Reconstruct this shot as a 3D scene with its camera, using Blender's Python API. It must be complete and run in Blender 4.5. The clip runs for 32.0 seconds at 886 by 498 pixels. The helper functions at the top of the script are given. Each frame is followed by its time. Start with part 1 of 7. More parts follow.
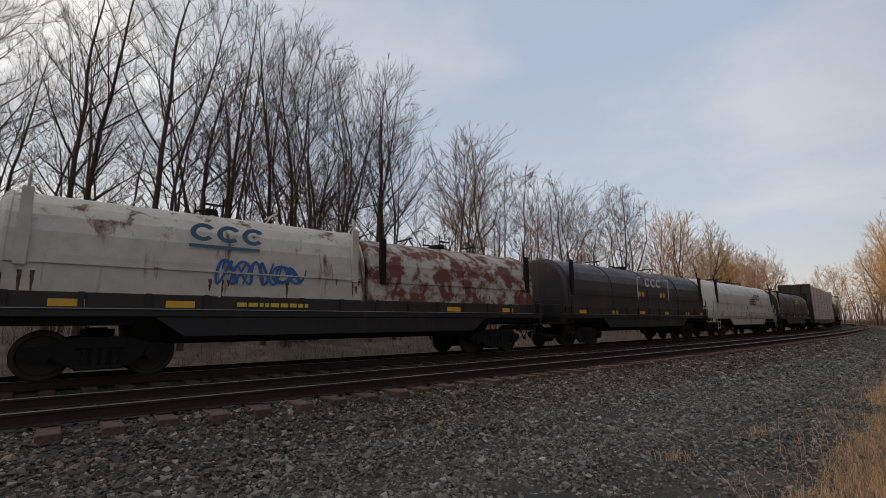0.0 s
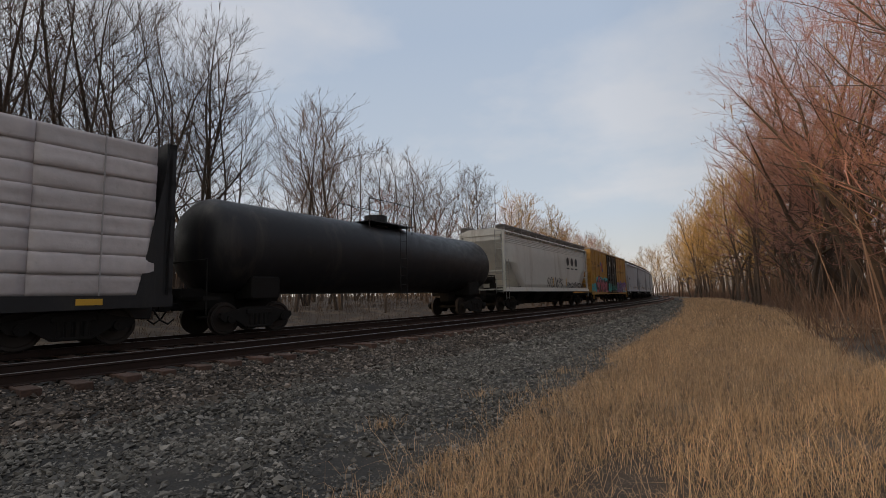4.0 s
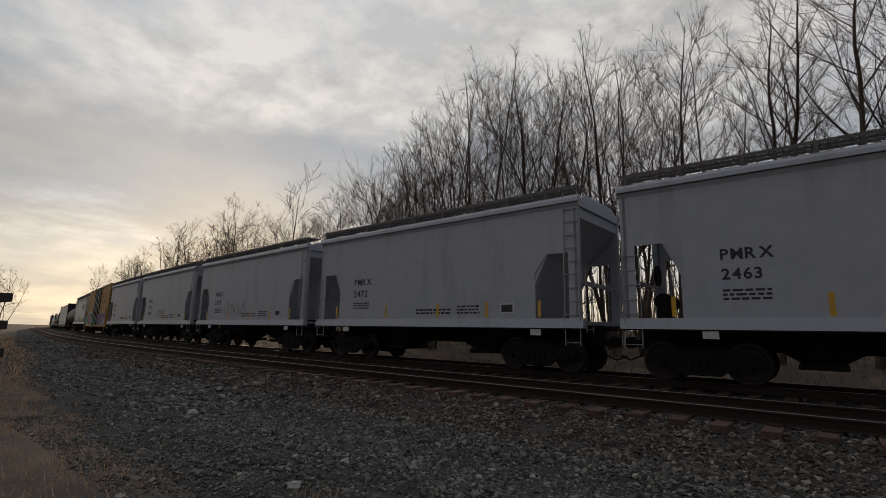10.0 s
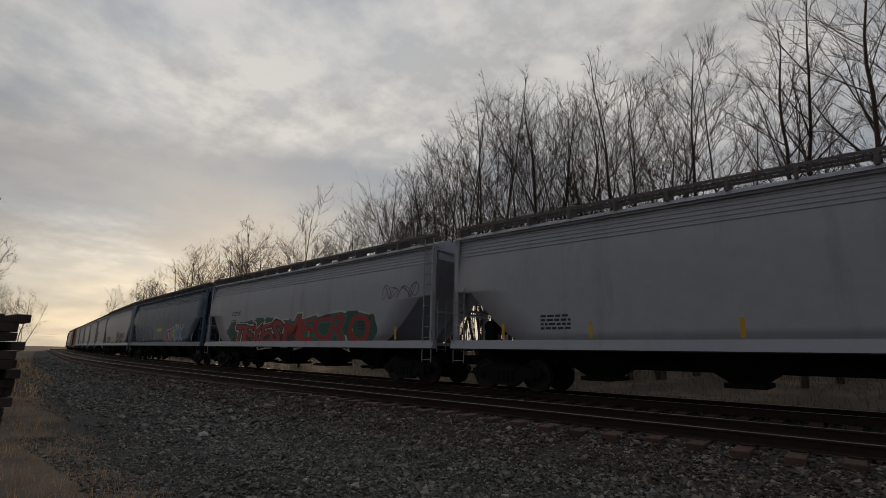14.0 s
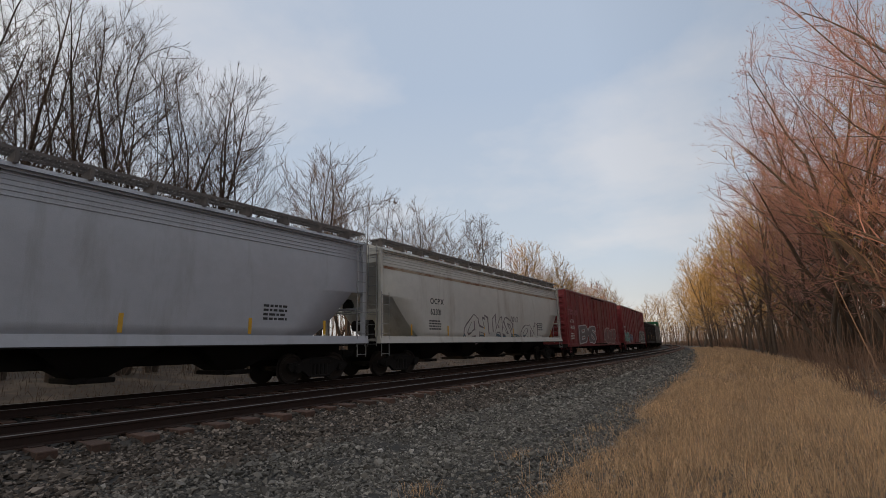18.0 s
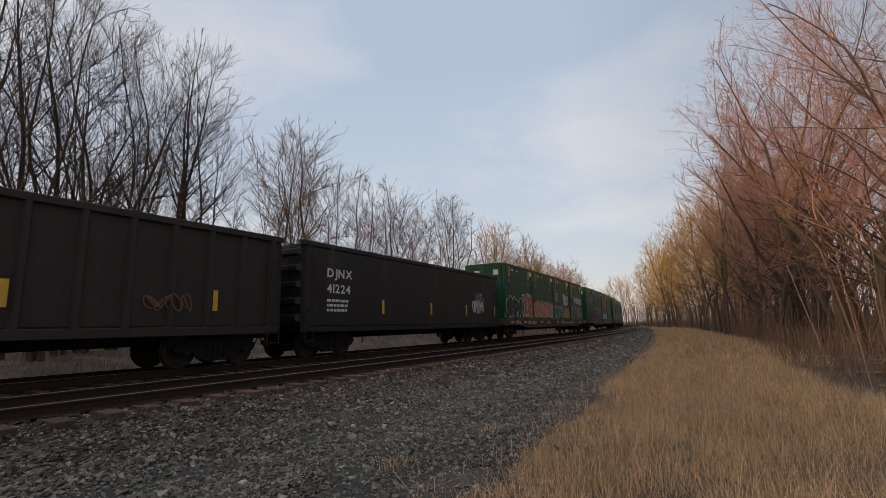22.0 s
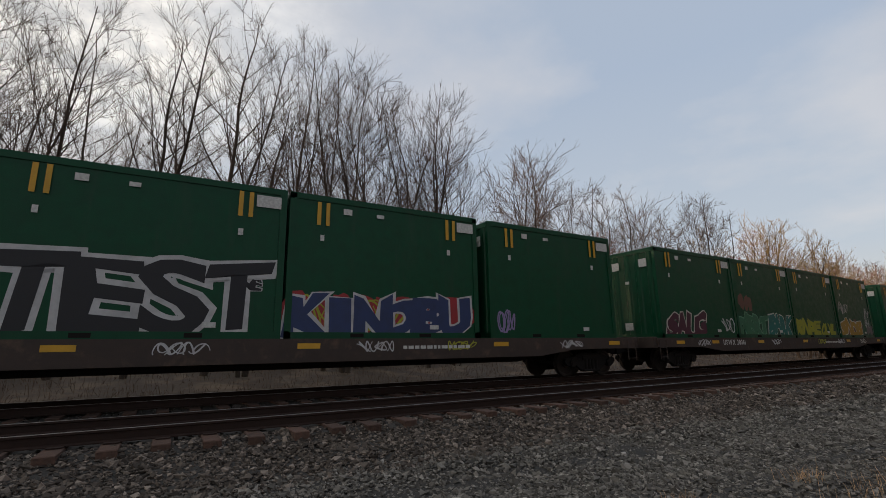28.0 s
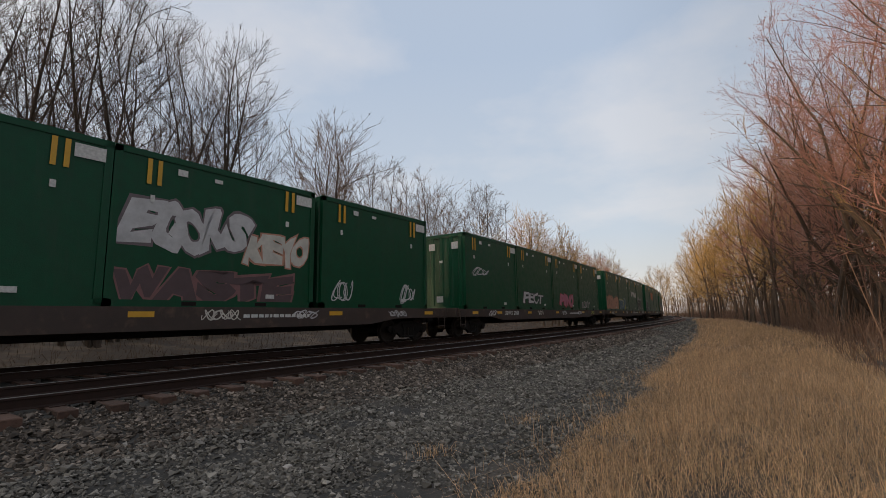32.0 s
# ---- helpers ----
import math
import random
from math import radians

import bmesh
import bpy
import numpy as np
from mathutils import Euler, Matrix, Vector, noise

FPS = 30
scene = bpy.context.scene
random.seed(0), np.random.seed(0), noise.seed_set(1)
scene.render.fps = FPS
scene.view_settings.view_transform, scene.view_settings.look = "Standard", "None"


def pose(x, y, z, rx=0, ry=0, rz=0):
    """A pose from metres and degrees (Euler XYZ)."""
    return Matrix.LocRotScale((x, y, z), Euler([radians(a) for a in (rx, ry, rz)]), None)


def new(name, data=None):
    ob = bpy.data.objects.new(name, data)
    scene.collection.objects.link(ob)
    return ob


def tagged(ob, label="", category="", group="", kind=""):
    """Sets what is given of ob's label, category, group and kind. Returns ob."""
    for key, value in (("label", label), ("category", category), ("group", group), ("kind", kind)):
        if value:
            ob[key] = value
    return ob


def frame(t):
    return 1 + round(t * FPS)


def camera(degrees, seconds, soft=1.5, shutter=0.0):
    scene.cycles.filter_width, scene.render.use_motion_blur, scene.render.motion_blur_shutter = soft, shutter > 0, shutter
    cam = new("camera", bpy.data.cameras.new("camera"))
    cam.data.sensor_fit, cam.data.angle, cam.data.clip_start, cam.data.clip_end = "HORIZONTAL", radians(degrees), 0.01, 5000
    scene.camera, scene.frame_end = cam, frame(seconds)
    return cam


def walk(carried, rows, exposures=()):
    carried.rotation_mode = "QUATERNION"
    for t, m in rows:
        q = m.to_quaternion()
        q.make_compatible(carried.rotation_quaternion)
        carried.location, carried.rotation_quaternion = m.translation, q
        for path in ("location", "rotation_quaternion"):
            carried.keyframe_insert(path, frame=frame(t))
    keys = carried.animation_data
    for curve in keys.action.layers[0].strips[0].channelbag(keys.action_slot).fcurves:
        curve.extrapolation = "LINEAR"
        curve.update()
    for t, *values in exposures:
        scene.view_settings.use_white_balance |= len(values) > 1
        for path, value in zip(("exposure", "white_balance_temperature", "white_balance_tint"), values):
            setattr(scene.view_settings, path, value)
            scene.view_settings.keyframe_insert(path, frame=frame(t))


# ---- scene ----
# ---- camera ----
# seconds, x, y, z, and the three turns of pose(), eye about 1.55 m over the grass
EYE_ROWS = [
    (0.0, -1.345, 0.767, 1.016, 98.91, 0.41, -39.54),
    (0.5, -1.385, 0.767, 1.023, 99.07, 0.45, -40.98),
    (1.0, -1.335, 0.755, 1.020, 98.73, 0.61, -43.64),
    (1.5, -1.118, 0.473, 0.979, 98.27, 0.85, -47.03),
    (2.0, -0.891, 0.209, 0.974, 97.78, 1.12, -50.08),
    (2.5, -0.497, 0.067, 0.957, 96.89, 1.23, -51.97),
    (3.0, -0.213, -0.206, 0.938, 96.42, 1.27, -53.64),
    (3.5, 0.019, -0.418, 0.936, 95.90, 1.39, -54.94),
    (5.5, 0.691, -0.337, 0.833, 96.47, 0.75, -52.76),
    (6.0, 0.626, -0.341, 0.838, 97.23, 0.70, -51.26),
    (6.5, 0.643, -0.321, 0.849, 97.72, 0.60, -48.69),
    (7.0, 0.624, -0.301, 0.847, 98.48, 0.41, -38.72),
    (7.5, 0.373, -0.235, 0.946, 99.52, -0.25, -18.49),
    (8.0, 0.195, -0.164, 0.989, 100.30, -1.64, 4.74),
    (8.5, 0.095, -0.017, 1.018, 101.33, -1.98, 28.32),
    (9.0, 0.095, -0.017, 1.018, 100.55, -1.64, 33.70),
    (9.5, 0.095, -0.017, 1.018, 100.10, -1.33, 36.61),
    (10.0, 0.095, -0.017, 1.018, 100.02, -1.18, 38.61),
    (10.5, 0.095, -0.017, 1.018, 100.42, -1.02, 39.85),
    (11.0, 0.095, -0.017, 1.018, 101.04, -0.95, 40.32),
    (11.5, 0.095, -0.017, 1.018, 101.44, -0.90, 40.44),
    (12.0, 0.095, -0.017, 1.018, 101.89, -0.89, 40.46),
    (12.5, 0.095, -0.017, 1.018, 102.06, -0.89, 40.53),
    (13.0, 0.095, -0.017, 1.018, 102.27, -0.83, 40.79),
    (13.5, 0.095, -0.017, 1.018, 102.46, -0.82, 41.30),
    (15.5, 0.130, 0.026, 0.968, 104.16, -0.70, 8.02),
    (16.0, -0.042, 0.154, 1.017, 105.21, 2.27, -17.90),
    (16.5, 0.061, 0.016, 1.017, 105.23, 2.32, -42.82),
    (17.0, 0.103, -0.031, 0.997, 103.86, 1.92, -48.20),
    (17.5, 0.094, -0.053, 1.015, 102.64, 1.61, -51.80),
    (18.0, 0.091, -0.019, 0.996, 101.74, 1.46, -54.46),
    (18.5, 0.085, -0.016, 0.989, 101.23, 1.40, -56.26),
    (19.0, 0.024, -0.018, 0.977, 100.57, 1.40, -57.21),
    (19.5, -0.000, -0.008, 0.962, 100.10, 1.37, -57.82),
    (20.0, 0.000, 0.001, 0.955, 99.82, 1.38, -58.13),
    (20.5, -0.003, 0.035, 0.943, 99.61, 1.37, -58.44),
    (21.0, 0.000, 0.043, 0.960, 99.37, 1.29, -58.86),
    (21.5, 0.016, 0.062, 0.965, 99.25, 1.24, -59.33),
    (22.0, 0.024, 0.044, 0.972, 99.23, 1.18, -58.25),
    (22.5, 0.001, 0.044, 0.970, 99.57, 1.03, -53.41),
    (23.0, -0.053, 0.199, 0.992, 99.81, 0.79, -47.53),
    (23.5, -0.135, 0.282, 0.989, 100.14, 0.67, -43.00),
    (24.0, -0.127, 0.309, 0.966, 100.55, 0.72, -39.62),
    (24.5, -0.117, 0.298, 0.975, 100.87, 0.82, -37.12),
    (25.0, -0.095, 0.294, 0.975, 101.14, 0.87, -35.29),
    (25.5, -0.115, 0.262, 1.002, 101.33, 0.82, -33.79),
    (27.5, -0.113, 0.264, 1.002, 102.02, 0.90, -29.97),
    (28.0, -0.105, 0.273, 0.994, 101.97, 0.90, -29.99),
    (28.5, -0.092, 0.273, 0.992, 101.51, 0.95, -32.92),
    (29.0, -0.075, 0.227, 1.001, 100.89, 1.04, -38.35),
    (29.5, -0.007, 0.106, 0.985, 100.47, 1.17, -43.38),
    (30.0, 0.012, 0.083, 0.977, 99.84, 1.19, -47.27),
    (30.5, 0.024, 0.084, 0.972, 99.20, 1.04, -50.61),
    (31.0, 0.052, 0.108, 0.967, 98.79, 0.99, -52.76),
    (31.5, 0.071, 0.135, 0.960, 98.39, 1.05, -54.27),
    (32.0, 0.054, 0.133, 0.962, 98.13, 0.92, -54.15),]
cam = camera(86.19, 32.0, soft=0.8)
walk(cam, [(t, pose(x, y, z, a, b, c)) for t, x, y, z, a, b, c in EYE_ROWS],
     [(0.0, 0.0), (2.0, -0.1), (3.5, -0.05), (6.5, 0.0), (7.5, 0.0), (8.1, -0.15), (9.0, -0.55), (13.5, -0.85), (15.5, -1.0), (16.2, -0.7), (17.0, -0.2), (18.0, 0.05),
      (22.0, 0.1), (24.5, 0.0), (28.0, -0.05), (30.0, 0.05), (32.0, 0.1)])

# ---- sky and sun ----
SUN_AZ, SUN_EL = 62.0, 9.0          # degrees to the left of the line across the track, and above the horizon
world = bpy.data.worlds.new("world")
scene.world = world
world.use_nodes = True


def link(tree, a, b):
    tree.links.new(a, b)


def node(tree, kind, **props):
    n = tree.nodes.new(kind)
    for key, value in props.items():
        n.inputs[key].default_value = value
    return n


def ramp(tree, source, stops):
    n = tree.nodes.new("ShaderNodeValToRGB")
    els = n.color_ramp.elements
    while len(els) < len(stops):
        els.new(0.5)
    for e, (p, c) in zip(els, stops):
        e.position = p
        e.color = (c, c, c, 1) if isinstance(c, (int, float)) else (*c, 1)
    link(tree, source, n.inputs[0])
    return n


def mixed(tree, fac, a, b, mode="MIX"):
    n = tree.nodes.new("ShaderNodeMix")
    n.data_type, n.blend_type = "RGBA", mode
    for socket, value in ((0, fac), (6, a), (7, b)):
        if hasattr(value, "is_linked"):
            link(tree, value, n.inputs[socket])
        elif socket:
            n.inputs[socket].default_value = (*value, 1)
        else:
            n.inputs[socket].default_value = value
    return n.outputs[2]


def make_sky():
    w = world.node_tree
    back = w.nodes["Background"]
    sky = w.nodes.new("ShaderNodeTexSky")
    sky.sky_type, sky.sun_disc = "NISHITA", False
    sky.sun_elevation, sky.sun_rotation = radians(SUN_EL), radians(-SUN_AZ)
    sky.air_density, sky.dust_density, sky.ozone_density = 1.0, 2.0, 1.5
    dim = mixed(w, 1.0, sky.outputs[0], (0.13, 0.13, 0.13), "MULTIPLY")
    co = w.nodes.new("ShaderNodeTexCoord")
    # clouds in flat sheets: direction divided by its height
    sep = w.nodes.new("ShaderNodeSeparateXYZ")
    link(w, co.outputs["Generated"], sep.inputs[0])
    up = w.nodes.new("ShaderNodeMath")
    up.operation = "ADD"
    up.inputs[1].default_value = 0.12
    link(w, sep.outputs[2], up.inputs[0])
    flat = w.nodes.new("ShaderNodeVectorMath")
    flat.operation = "DIVIDE"
    link(w, co.outputs["Generated"], flat.inputs[0])
    link(w, up.outputs[0], flat.inputs[1])
    n1 = node(w, "ShaderNodeTexNoise", Scale=1.15, Detail=7.0, Roughness=0.55)
    link(w, flat.outputs[0], n1.inputs["Vector"])
    n2 = node(w, "ShaderNodeTexNoise", Scale=4.5, Detail=5.0, Roughness=0.6)
    link(w, flat.outputs[0], n2.inputs["Vector"])
    # the cloud cover is thick towards the low sun and thin away from it
    dot = w.nodes.new("ShaderNodeVectorMath")
    dot.operation = "DOT_PRODUCT"
    link(w, co.outputs["Generated"], dot.inputs[0])
    a = radians(SUN_AZ + 6)
    dot.inputs[1].default_value = (-math.sin(a), math.cos(a), 0.0)
    side = ramp(w, dot.outputs["Value"], [(0.0, 0.0), (0.15, 0.35), (0.38, 1.0)])
    cover = ramp(w, n1.outputs[0], [(0.36, 0.35), (0.6, 1.0)])
    n2c = ramp(w, n2.outputs[0], [(0.40, 0.0), (0.61, 1.0)])
    body = mixed(w, n2c.outputs[0], (0.84, 0.82, 0.80), (1.85, 1.74, 1.58))
    big = ramp(w, n1.outputs[0], [(0.40, (1.95, 1.84, 1.66)), (0.60, (0.72, 0.705, 0.70))])
    cloud = mixed(w, 0.52, body, big.outputs[0])
    low = ramp(w, sep.outputs[2], [(0.05, 1.0), (0.20, 0.0)])
    # a dark sheet of cloud lies over the bright horizon
    bend = w.nodes.new("ShaderNodeMath")
    bend.operation = "MULTIPLY_ADD"
    bend.inputs[1].default_value = 0.28
    link(w, n1.outputs[0], bend.inputs[0])
    link(w, sep.outputs[2], bend.inputs[2])
    sheet = ramp(w, bend.outputs[0], [(0.31, 0.0), (0.36, 0.85), (0.48, 0.85), (0.55, 0.0)])
    cloud = mixed(w, sheet.outputs[0], cloud, (0.74, 0.72, 0.71))
    glow = mixed(w, low.outputs[0], cloud, (1.6, 1.38, 1.04))
    haze = ramp(w, sep.outputs[2], [(0.0, (0.74, 0.69, 0.62)), (0.16, (0.575, 0.635, 0.71)), (0.5, (0.455, 0.54, 0.675)), (1.0, (0.48, 0.54, 0.64))])
    thin = ramp(w, n1.outputs[0], [(0.44, 0.0), (0.66, 0.62)])
    blue = mixed(w, thin.outputs[0], haze.outputs[0], (0.74, 0.73, 0.75))
    covered = mixed(w, cover.outputs[0], blue, glow)
    both = mixed(w, side.outputs[0], blue, covered)
    total = mixed(w, 0.9, dim, both)
    # the sky opposite the low sun is already dim
    rear = ramp(w, sep.outputs[1], [(0.0, 0.6), (1.0, 1.0)])
    half = w.nodes.new("ShaderNodeMath")
    half.operation = "MULTIPLY_ADD"
    half.inputs[1].default_value, half.inputs[2].default_value = 1.6, 0.62
    link(w, sep.outputs[1], half.inputs[0])
    link(w, half.outputs[0], rear.inputs[0])
    total = mixed(w, 1.0, total, rear.outputs[0], "MULTIPLY")
    link(w, total, back.inputs[0])
    back.inputs[1].default_value = 1.0


make_sky()
sun = new("sun", bpy.data.lights.new("sun", "SUN"))
sun.data.energy, sun.data.angle, sun.data.color = 2.2, radians(1.5), (1.0, 0.72, 0.45)
_a, _e = radians(SUN_AZ), radians(SUN_EL)
_way = Vector((math.sin(_a) * math.cos(_e), -math.cos(_a) * math.cos(_e), -math.sin(_e)))
sun.matrix_world = Matrix.Translation((-60, 60, 40)) @ _way.to_track_quat("-Z", "Y").to_matrix().to_4x4()

# ---- plan: both tracks bend away from the road on either side of the nearest point ----
CENTRE_Y, R_NEAR, R_FAR, R_LEFT = 638.81, 629.55, 625.28, 377.25


TURN_1, RUN = 66.0 / R_LEFT, 104.0       # to the left: a curve, a straight of 104 m, and a curve again


def on_arc(radius, s, across=0.0, z=0.0):
    """The place s metres along the track of that radius, and across metres outside it, towards the road."""
    inner = radius - R_NEAR
    bend = R_NEAR if s >= 0 else R_LEFT
    own = bend + inner
    r = own + across
    th = s / own
    past = 0.0
    if s < 0 and th < -TURN_1:
        past = min(RUN, -s - TURN_1 * own)
        th = min(-TURN_1, (s + past) / own)
    x, y = r * math.sin(th), CENTRE_Y - R_NEAR + bend - r * math.cos(th)
    return Vector((x - past * math.cos(TURN_1), y + past * math.sin(TURN_1), z))


def heading(radius, s):
    """Degrees by which the track has turned at s."""
    own = (R_NEAR if s >= 0 else R_LEFT) + radius - R_NEAR
    if s < 0 and s / own < -TURN_1:
        return math.degrees(min(-TURN_1, (s + RUN) / own))
    return math.degrees(s / own)


# ---- materials ----
MATS = {}


def mat(name, base, rough=0.7, metal=0.0, spread=0.12, scale=3.0, stain=None, stain_scale=0.8, stain_at=(0.55, 0.75),
        bump=0.15, bump_scale=40.0, spec=0.5, streak=False, island=0.0, obj=0.0, shades=None):
    """A painted, worn or natural surface: base colour with two scales of variation, stains of their own shape, and relief."""
    if name in MATS:
        return MATS[name]
    m = bpy.data.materials.new(name)
    m.use_nodes = True
    t = m.node_tree
    b = t.nodes["Principled BSDF"]
    b.inputs["Metallic"].default_value = metal
    b.inputs["Specular IOR Level"].default_value = spec
    co = t.nodes.new("ShaderNodeTexCoord")
    src = co.outputs["Object"]
    if streak:
        mp = t.nodes.new("ShaderNodeMapping")
        mp.inputs["Scale"].default_value = (1.0, 1.0, 0.16)
        link(t, src, mp.inputs[0])
        src2 = mp.outputs[0]
    else:
        src2 = src
    n1 = node(t, "ShaderNodeTexNoise", Scale=scale, Detail=6.0, Roughness=0.6)
    link(t, src, n1.inputs["Vector"])
    v = ramp(t, n1.outputs[0], [(0.25, 1 - spread), (0.75, 1 + spread)])
    col = mixed(t, 1.0, base, v.outputs[0], "MULTIPLY")
    if stain:
        n2 = node(t, "ShaderNodeTexNoise", Scale=stain_scale, Detail=9.0, Roughness=0.65, Distortion=0.3)
        link(t, src2, n2.inputs["Vector"])
        f = ramp(t, n2.outputs[0], [(stain_at[0], 0.0), (stain_at[1], 1.0)])
        col = mixed(t, f.outputs[0], col, stain)
    if island or obj:
        if island:
            g = t.nodes.new("ShaderNodeNewGeometry").outputs["Random Per Island"]
        else:
            g = t.nodes.new("ShaderNodeObjectInfo").outputs["Random"]
        k = island or obj
        r = ramp(t, g, shades or [(0.0, 1 - k), (1.0, 1 + k)])
        col = mixed(t, 1.0, col, r.outputs[0], "MULTIPLY")
    link(t, col, b.inputs["Base Color"])
    n3 = node(t, "ShaderNodeTexNoise", Scale=bump_scale, Detail=4.0)
    link(t, src, n3.inputs["Vector"])
    rr = ramp(t, n1.outputs[0], [(0.3, max(0.05, rough - 0.12)), (0.7, min(1.0, rough + 0.1))])
    link(t, rr.outputs[0], b.inputs["Roughness"])
    bp = node(t, "ShaderNodeBump", Strength=bump, Distance=0.02)
    link(t, n3.outputs[0], bp.inputs["Height"])
    link(t, bp.outputs[0], b.inputs["Normal"])
    MATS[name] = m
    return m


RUST = (0.13, 0.05, 0.025)
GRIME = (0.06, 0.05, 0.045)
M_BALLAST = mat("ballast", (0.050, 0.047, 0.044), 0.9, spec=0.2, spread=0.35, scale=22, bump=0.6, bump_scale=30, stain=(0.10, 0.085, 0.07), stain_scale=0.5)
M_STONE = mat("crushed_stone", (0.172, 0.158, 0.139), 0.85, spread=0.3, scale=6, island=0.8, bump=0.3, bump_scale=60, spec=0.2,
              shades=[(0.0, 0.40), (0.55, 0.85), (0.85, 1.25), (1.0, 1.9)])
M_STONE_B = mat("rust_dusted_stone", (0.150, 0.124, 0.104), 0.88, spread=0.3, scale=6, island=0.8, bump=0.3, bump_scale=60, spec=0.2,
                shades=[(0.0, 0.3), (0.55, 0.75), (0.85, 1.25), (1.0, 2.2)])
M_TIE = mat("tie_wood", (0.098, 0.055, 0.040), 0.9, spread=0.4, scale=8, streak=True, stain=(0.05, 0.04, 0.035), obj=0.3, bump=0.5)
M_RAIL = mat("rail_steel", (0.034, 0.020, 0.016), 0.8, spec=0.25, spread=0.3, scale=12)
M_RAILTOP = mat("rail_head", (0.22, 0.20, 0.19), 0.45, metal=0.9, spread=0.1)
M_SOIL = mat("soil", (0.075, 0.053, 0.037), 0.95, spread=0.35, scale=2.5, stain=(0.17, 0.118, 0.078), stain_scale=0.5, stain_at=(0.48, 0.66), bump=0.6, bump_scale=18)
M_GRASS = mat("dry_grass", (0.54, 0.345, 0.19), 0.85, spread=0.3, scale=1.2, island=0.6, bump=0.0)
M_BARK = mat("bark", (0.070, 0.050, 0.037), 0.95, spread=0.35, scale=5, streak=True, bump=0.6, bump_scale=25, obj=0.25)
M_TWIG = mat("twigs", (0.098, 0.064, 0.046), 0.9, spread=0.2, scale=2, bump=0.0, obj=0.2)
M_BARK_R = mat("bark_reddish", (0.088, 0.060, 0.042), 0.9, spread=0.35, scale=5, streak=True, bump=0.6, bump_scale=25, obj=0.25)
M_TWIG_R = mat("budding_twigs", (0.31, 0.152, 0.118), 0.9, spread=0.25, scale=2, bump=0.0, obj=0.25)
M_BLACK = mat("black_paint", (0.018, 0.017, 0.019), 0.48, spec=0.35, spread=0.3, stain=(0.07, 0.055, 0.045), stain_scale=1.3, streak=True, stain_at=(0.55, 0.85))
M_HOOD = mat("weathered_black", (0.036, 0.028, 0.034), 0.5, spec=0.4, spread=0.3, scale=2, stain=(0.10, 0.06, 0.045), stain_scale=1.1, streak=True, stain_at=(0.52, 0.78))
M_UNDER = mat("underframe_grime", (0.013, 0.011, 0.010), 0.85, spec=0.25, spread=0.35, scale=6, bump=0.3)
M_WHEEL = mat("wheel_steel", (0.035, 0.026, 0.022), 0.7, spread=0.3, metal=0.3)
M_GREY = mat("grey_paint", (0.43, 0.437, 0.475), 0.5, spread=0.07, stain=(0.20, 0.185, 0.165), stain_scale=0.9, streak=True, stain_at=(0.56, 0.9))
M_WHITE = mat("white_paint", (0.60, 0.58, 0.54), 0.5, spread=0.08, stain=(0.27, 0.21, 0.15), stain_scale=0.9, streak=True, stain_at=(0.55, 0.85))
M_DIRTYWHITE = mat("rust_streaked_white", (0.52, 0.48, 0.42), 0.6, spread=0.16, stain=(0.13, 0.06, 0.035), stain_scale=2.2, streak=True, stain_at=(0.54, 0.63), bump=0.25)
M_RUSTY = mat("rusted_hood", (0.46, 0.42, 0.37), 0.75, spread=0.25, stain=(0.15, 0.045, 0.028), stain_scale=1.7, stain_at=(0.44, 0.54), bump=0.4)
M_BLUE = mat("blue_paint", (0.088, 0.135, 0.205), 0.5, spread=0.1, stain=(0.055, 0.06, 0.07), streak=True, stain_at=(0.52, 0.85))
M_YELLOW = mat("boxcar_yellow", (0.44, 0.225, 0.040), 0.55, spread=0.1, stain=(0.22, 0.115, 0.04), streak=True, stain_at=(0.55, 0.85))
M_RED = mat("oxide_red", (0.225, 0.028, 0.033), 0.55, spread=0.12, stain=(0.10, 0.035, 0.03), streak=True, stain_at=(0.5, 0.8))
M_BROWN = mat("gondola_brown", (0.026, 0.018, 0.017), 0.7, spread=0.3, stain=(0.052, 0.027, 0.021), streak=True)
M_GREEN = mat("container_green", (0.003, 0.066, 0.029), 0.42, spec=0.3, spread=0.18, stain=(0.022, 0.062, 0.036), stain_scale=1.4, streak=True, stain_at=(0.54, 0.8))
M_DECK = mat("flatcar_paint", (0.055, 0.038, 0.032), 0.7, spread=0.3, stain=(0.14, 0.09, 0.06), stain_scale=2.0, stain_at=(0.55, 0.75))
M_WRAP = mat("white_wrap", (0.54, 0.48, 0.475), 0.38, spread=0.10, scale=5, bump=0.5, bump_scale=5, obj=0.10)
M_REFLECT = mat("yellow_reflector", (0.65, 0.36, 0.03), 0.4, spread=0.15)
M_LETTER_K = mat("black_lettering", (0.03, 0.03, 0.032), 0.6, spread=0.3, scale=15)
M_LETTER_W = mat("white_lettering", (0.62, 0.62, 0.60), 0.6, spread=0.25, scale=15)
M_LETTER_Y = mat("yellow_lettering", (0.60, 0.47, 0.05), 0.6, spread=0.2, scale=15)
M_LETTER_B = mat("blue_lettering", (0.06, 0.13, 0.20), 0.6, spread=0.3, scale=15)
M_STEEL = mat("galvanised", (0.33, 0.33, 0.33), 0.5, metal=0.6, spread=0.2, scale=8)
M_GRATE = mat("rusty_grating", (0.165, 0.145, 0.135), 0.7, metal=0.3, spread=0.3, scale=5)
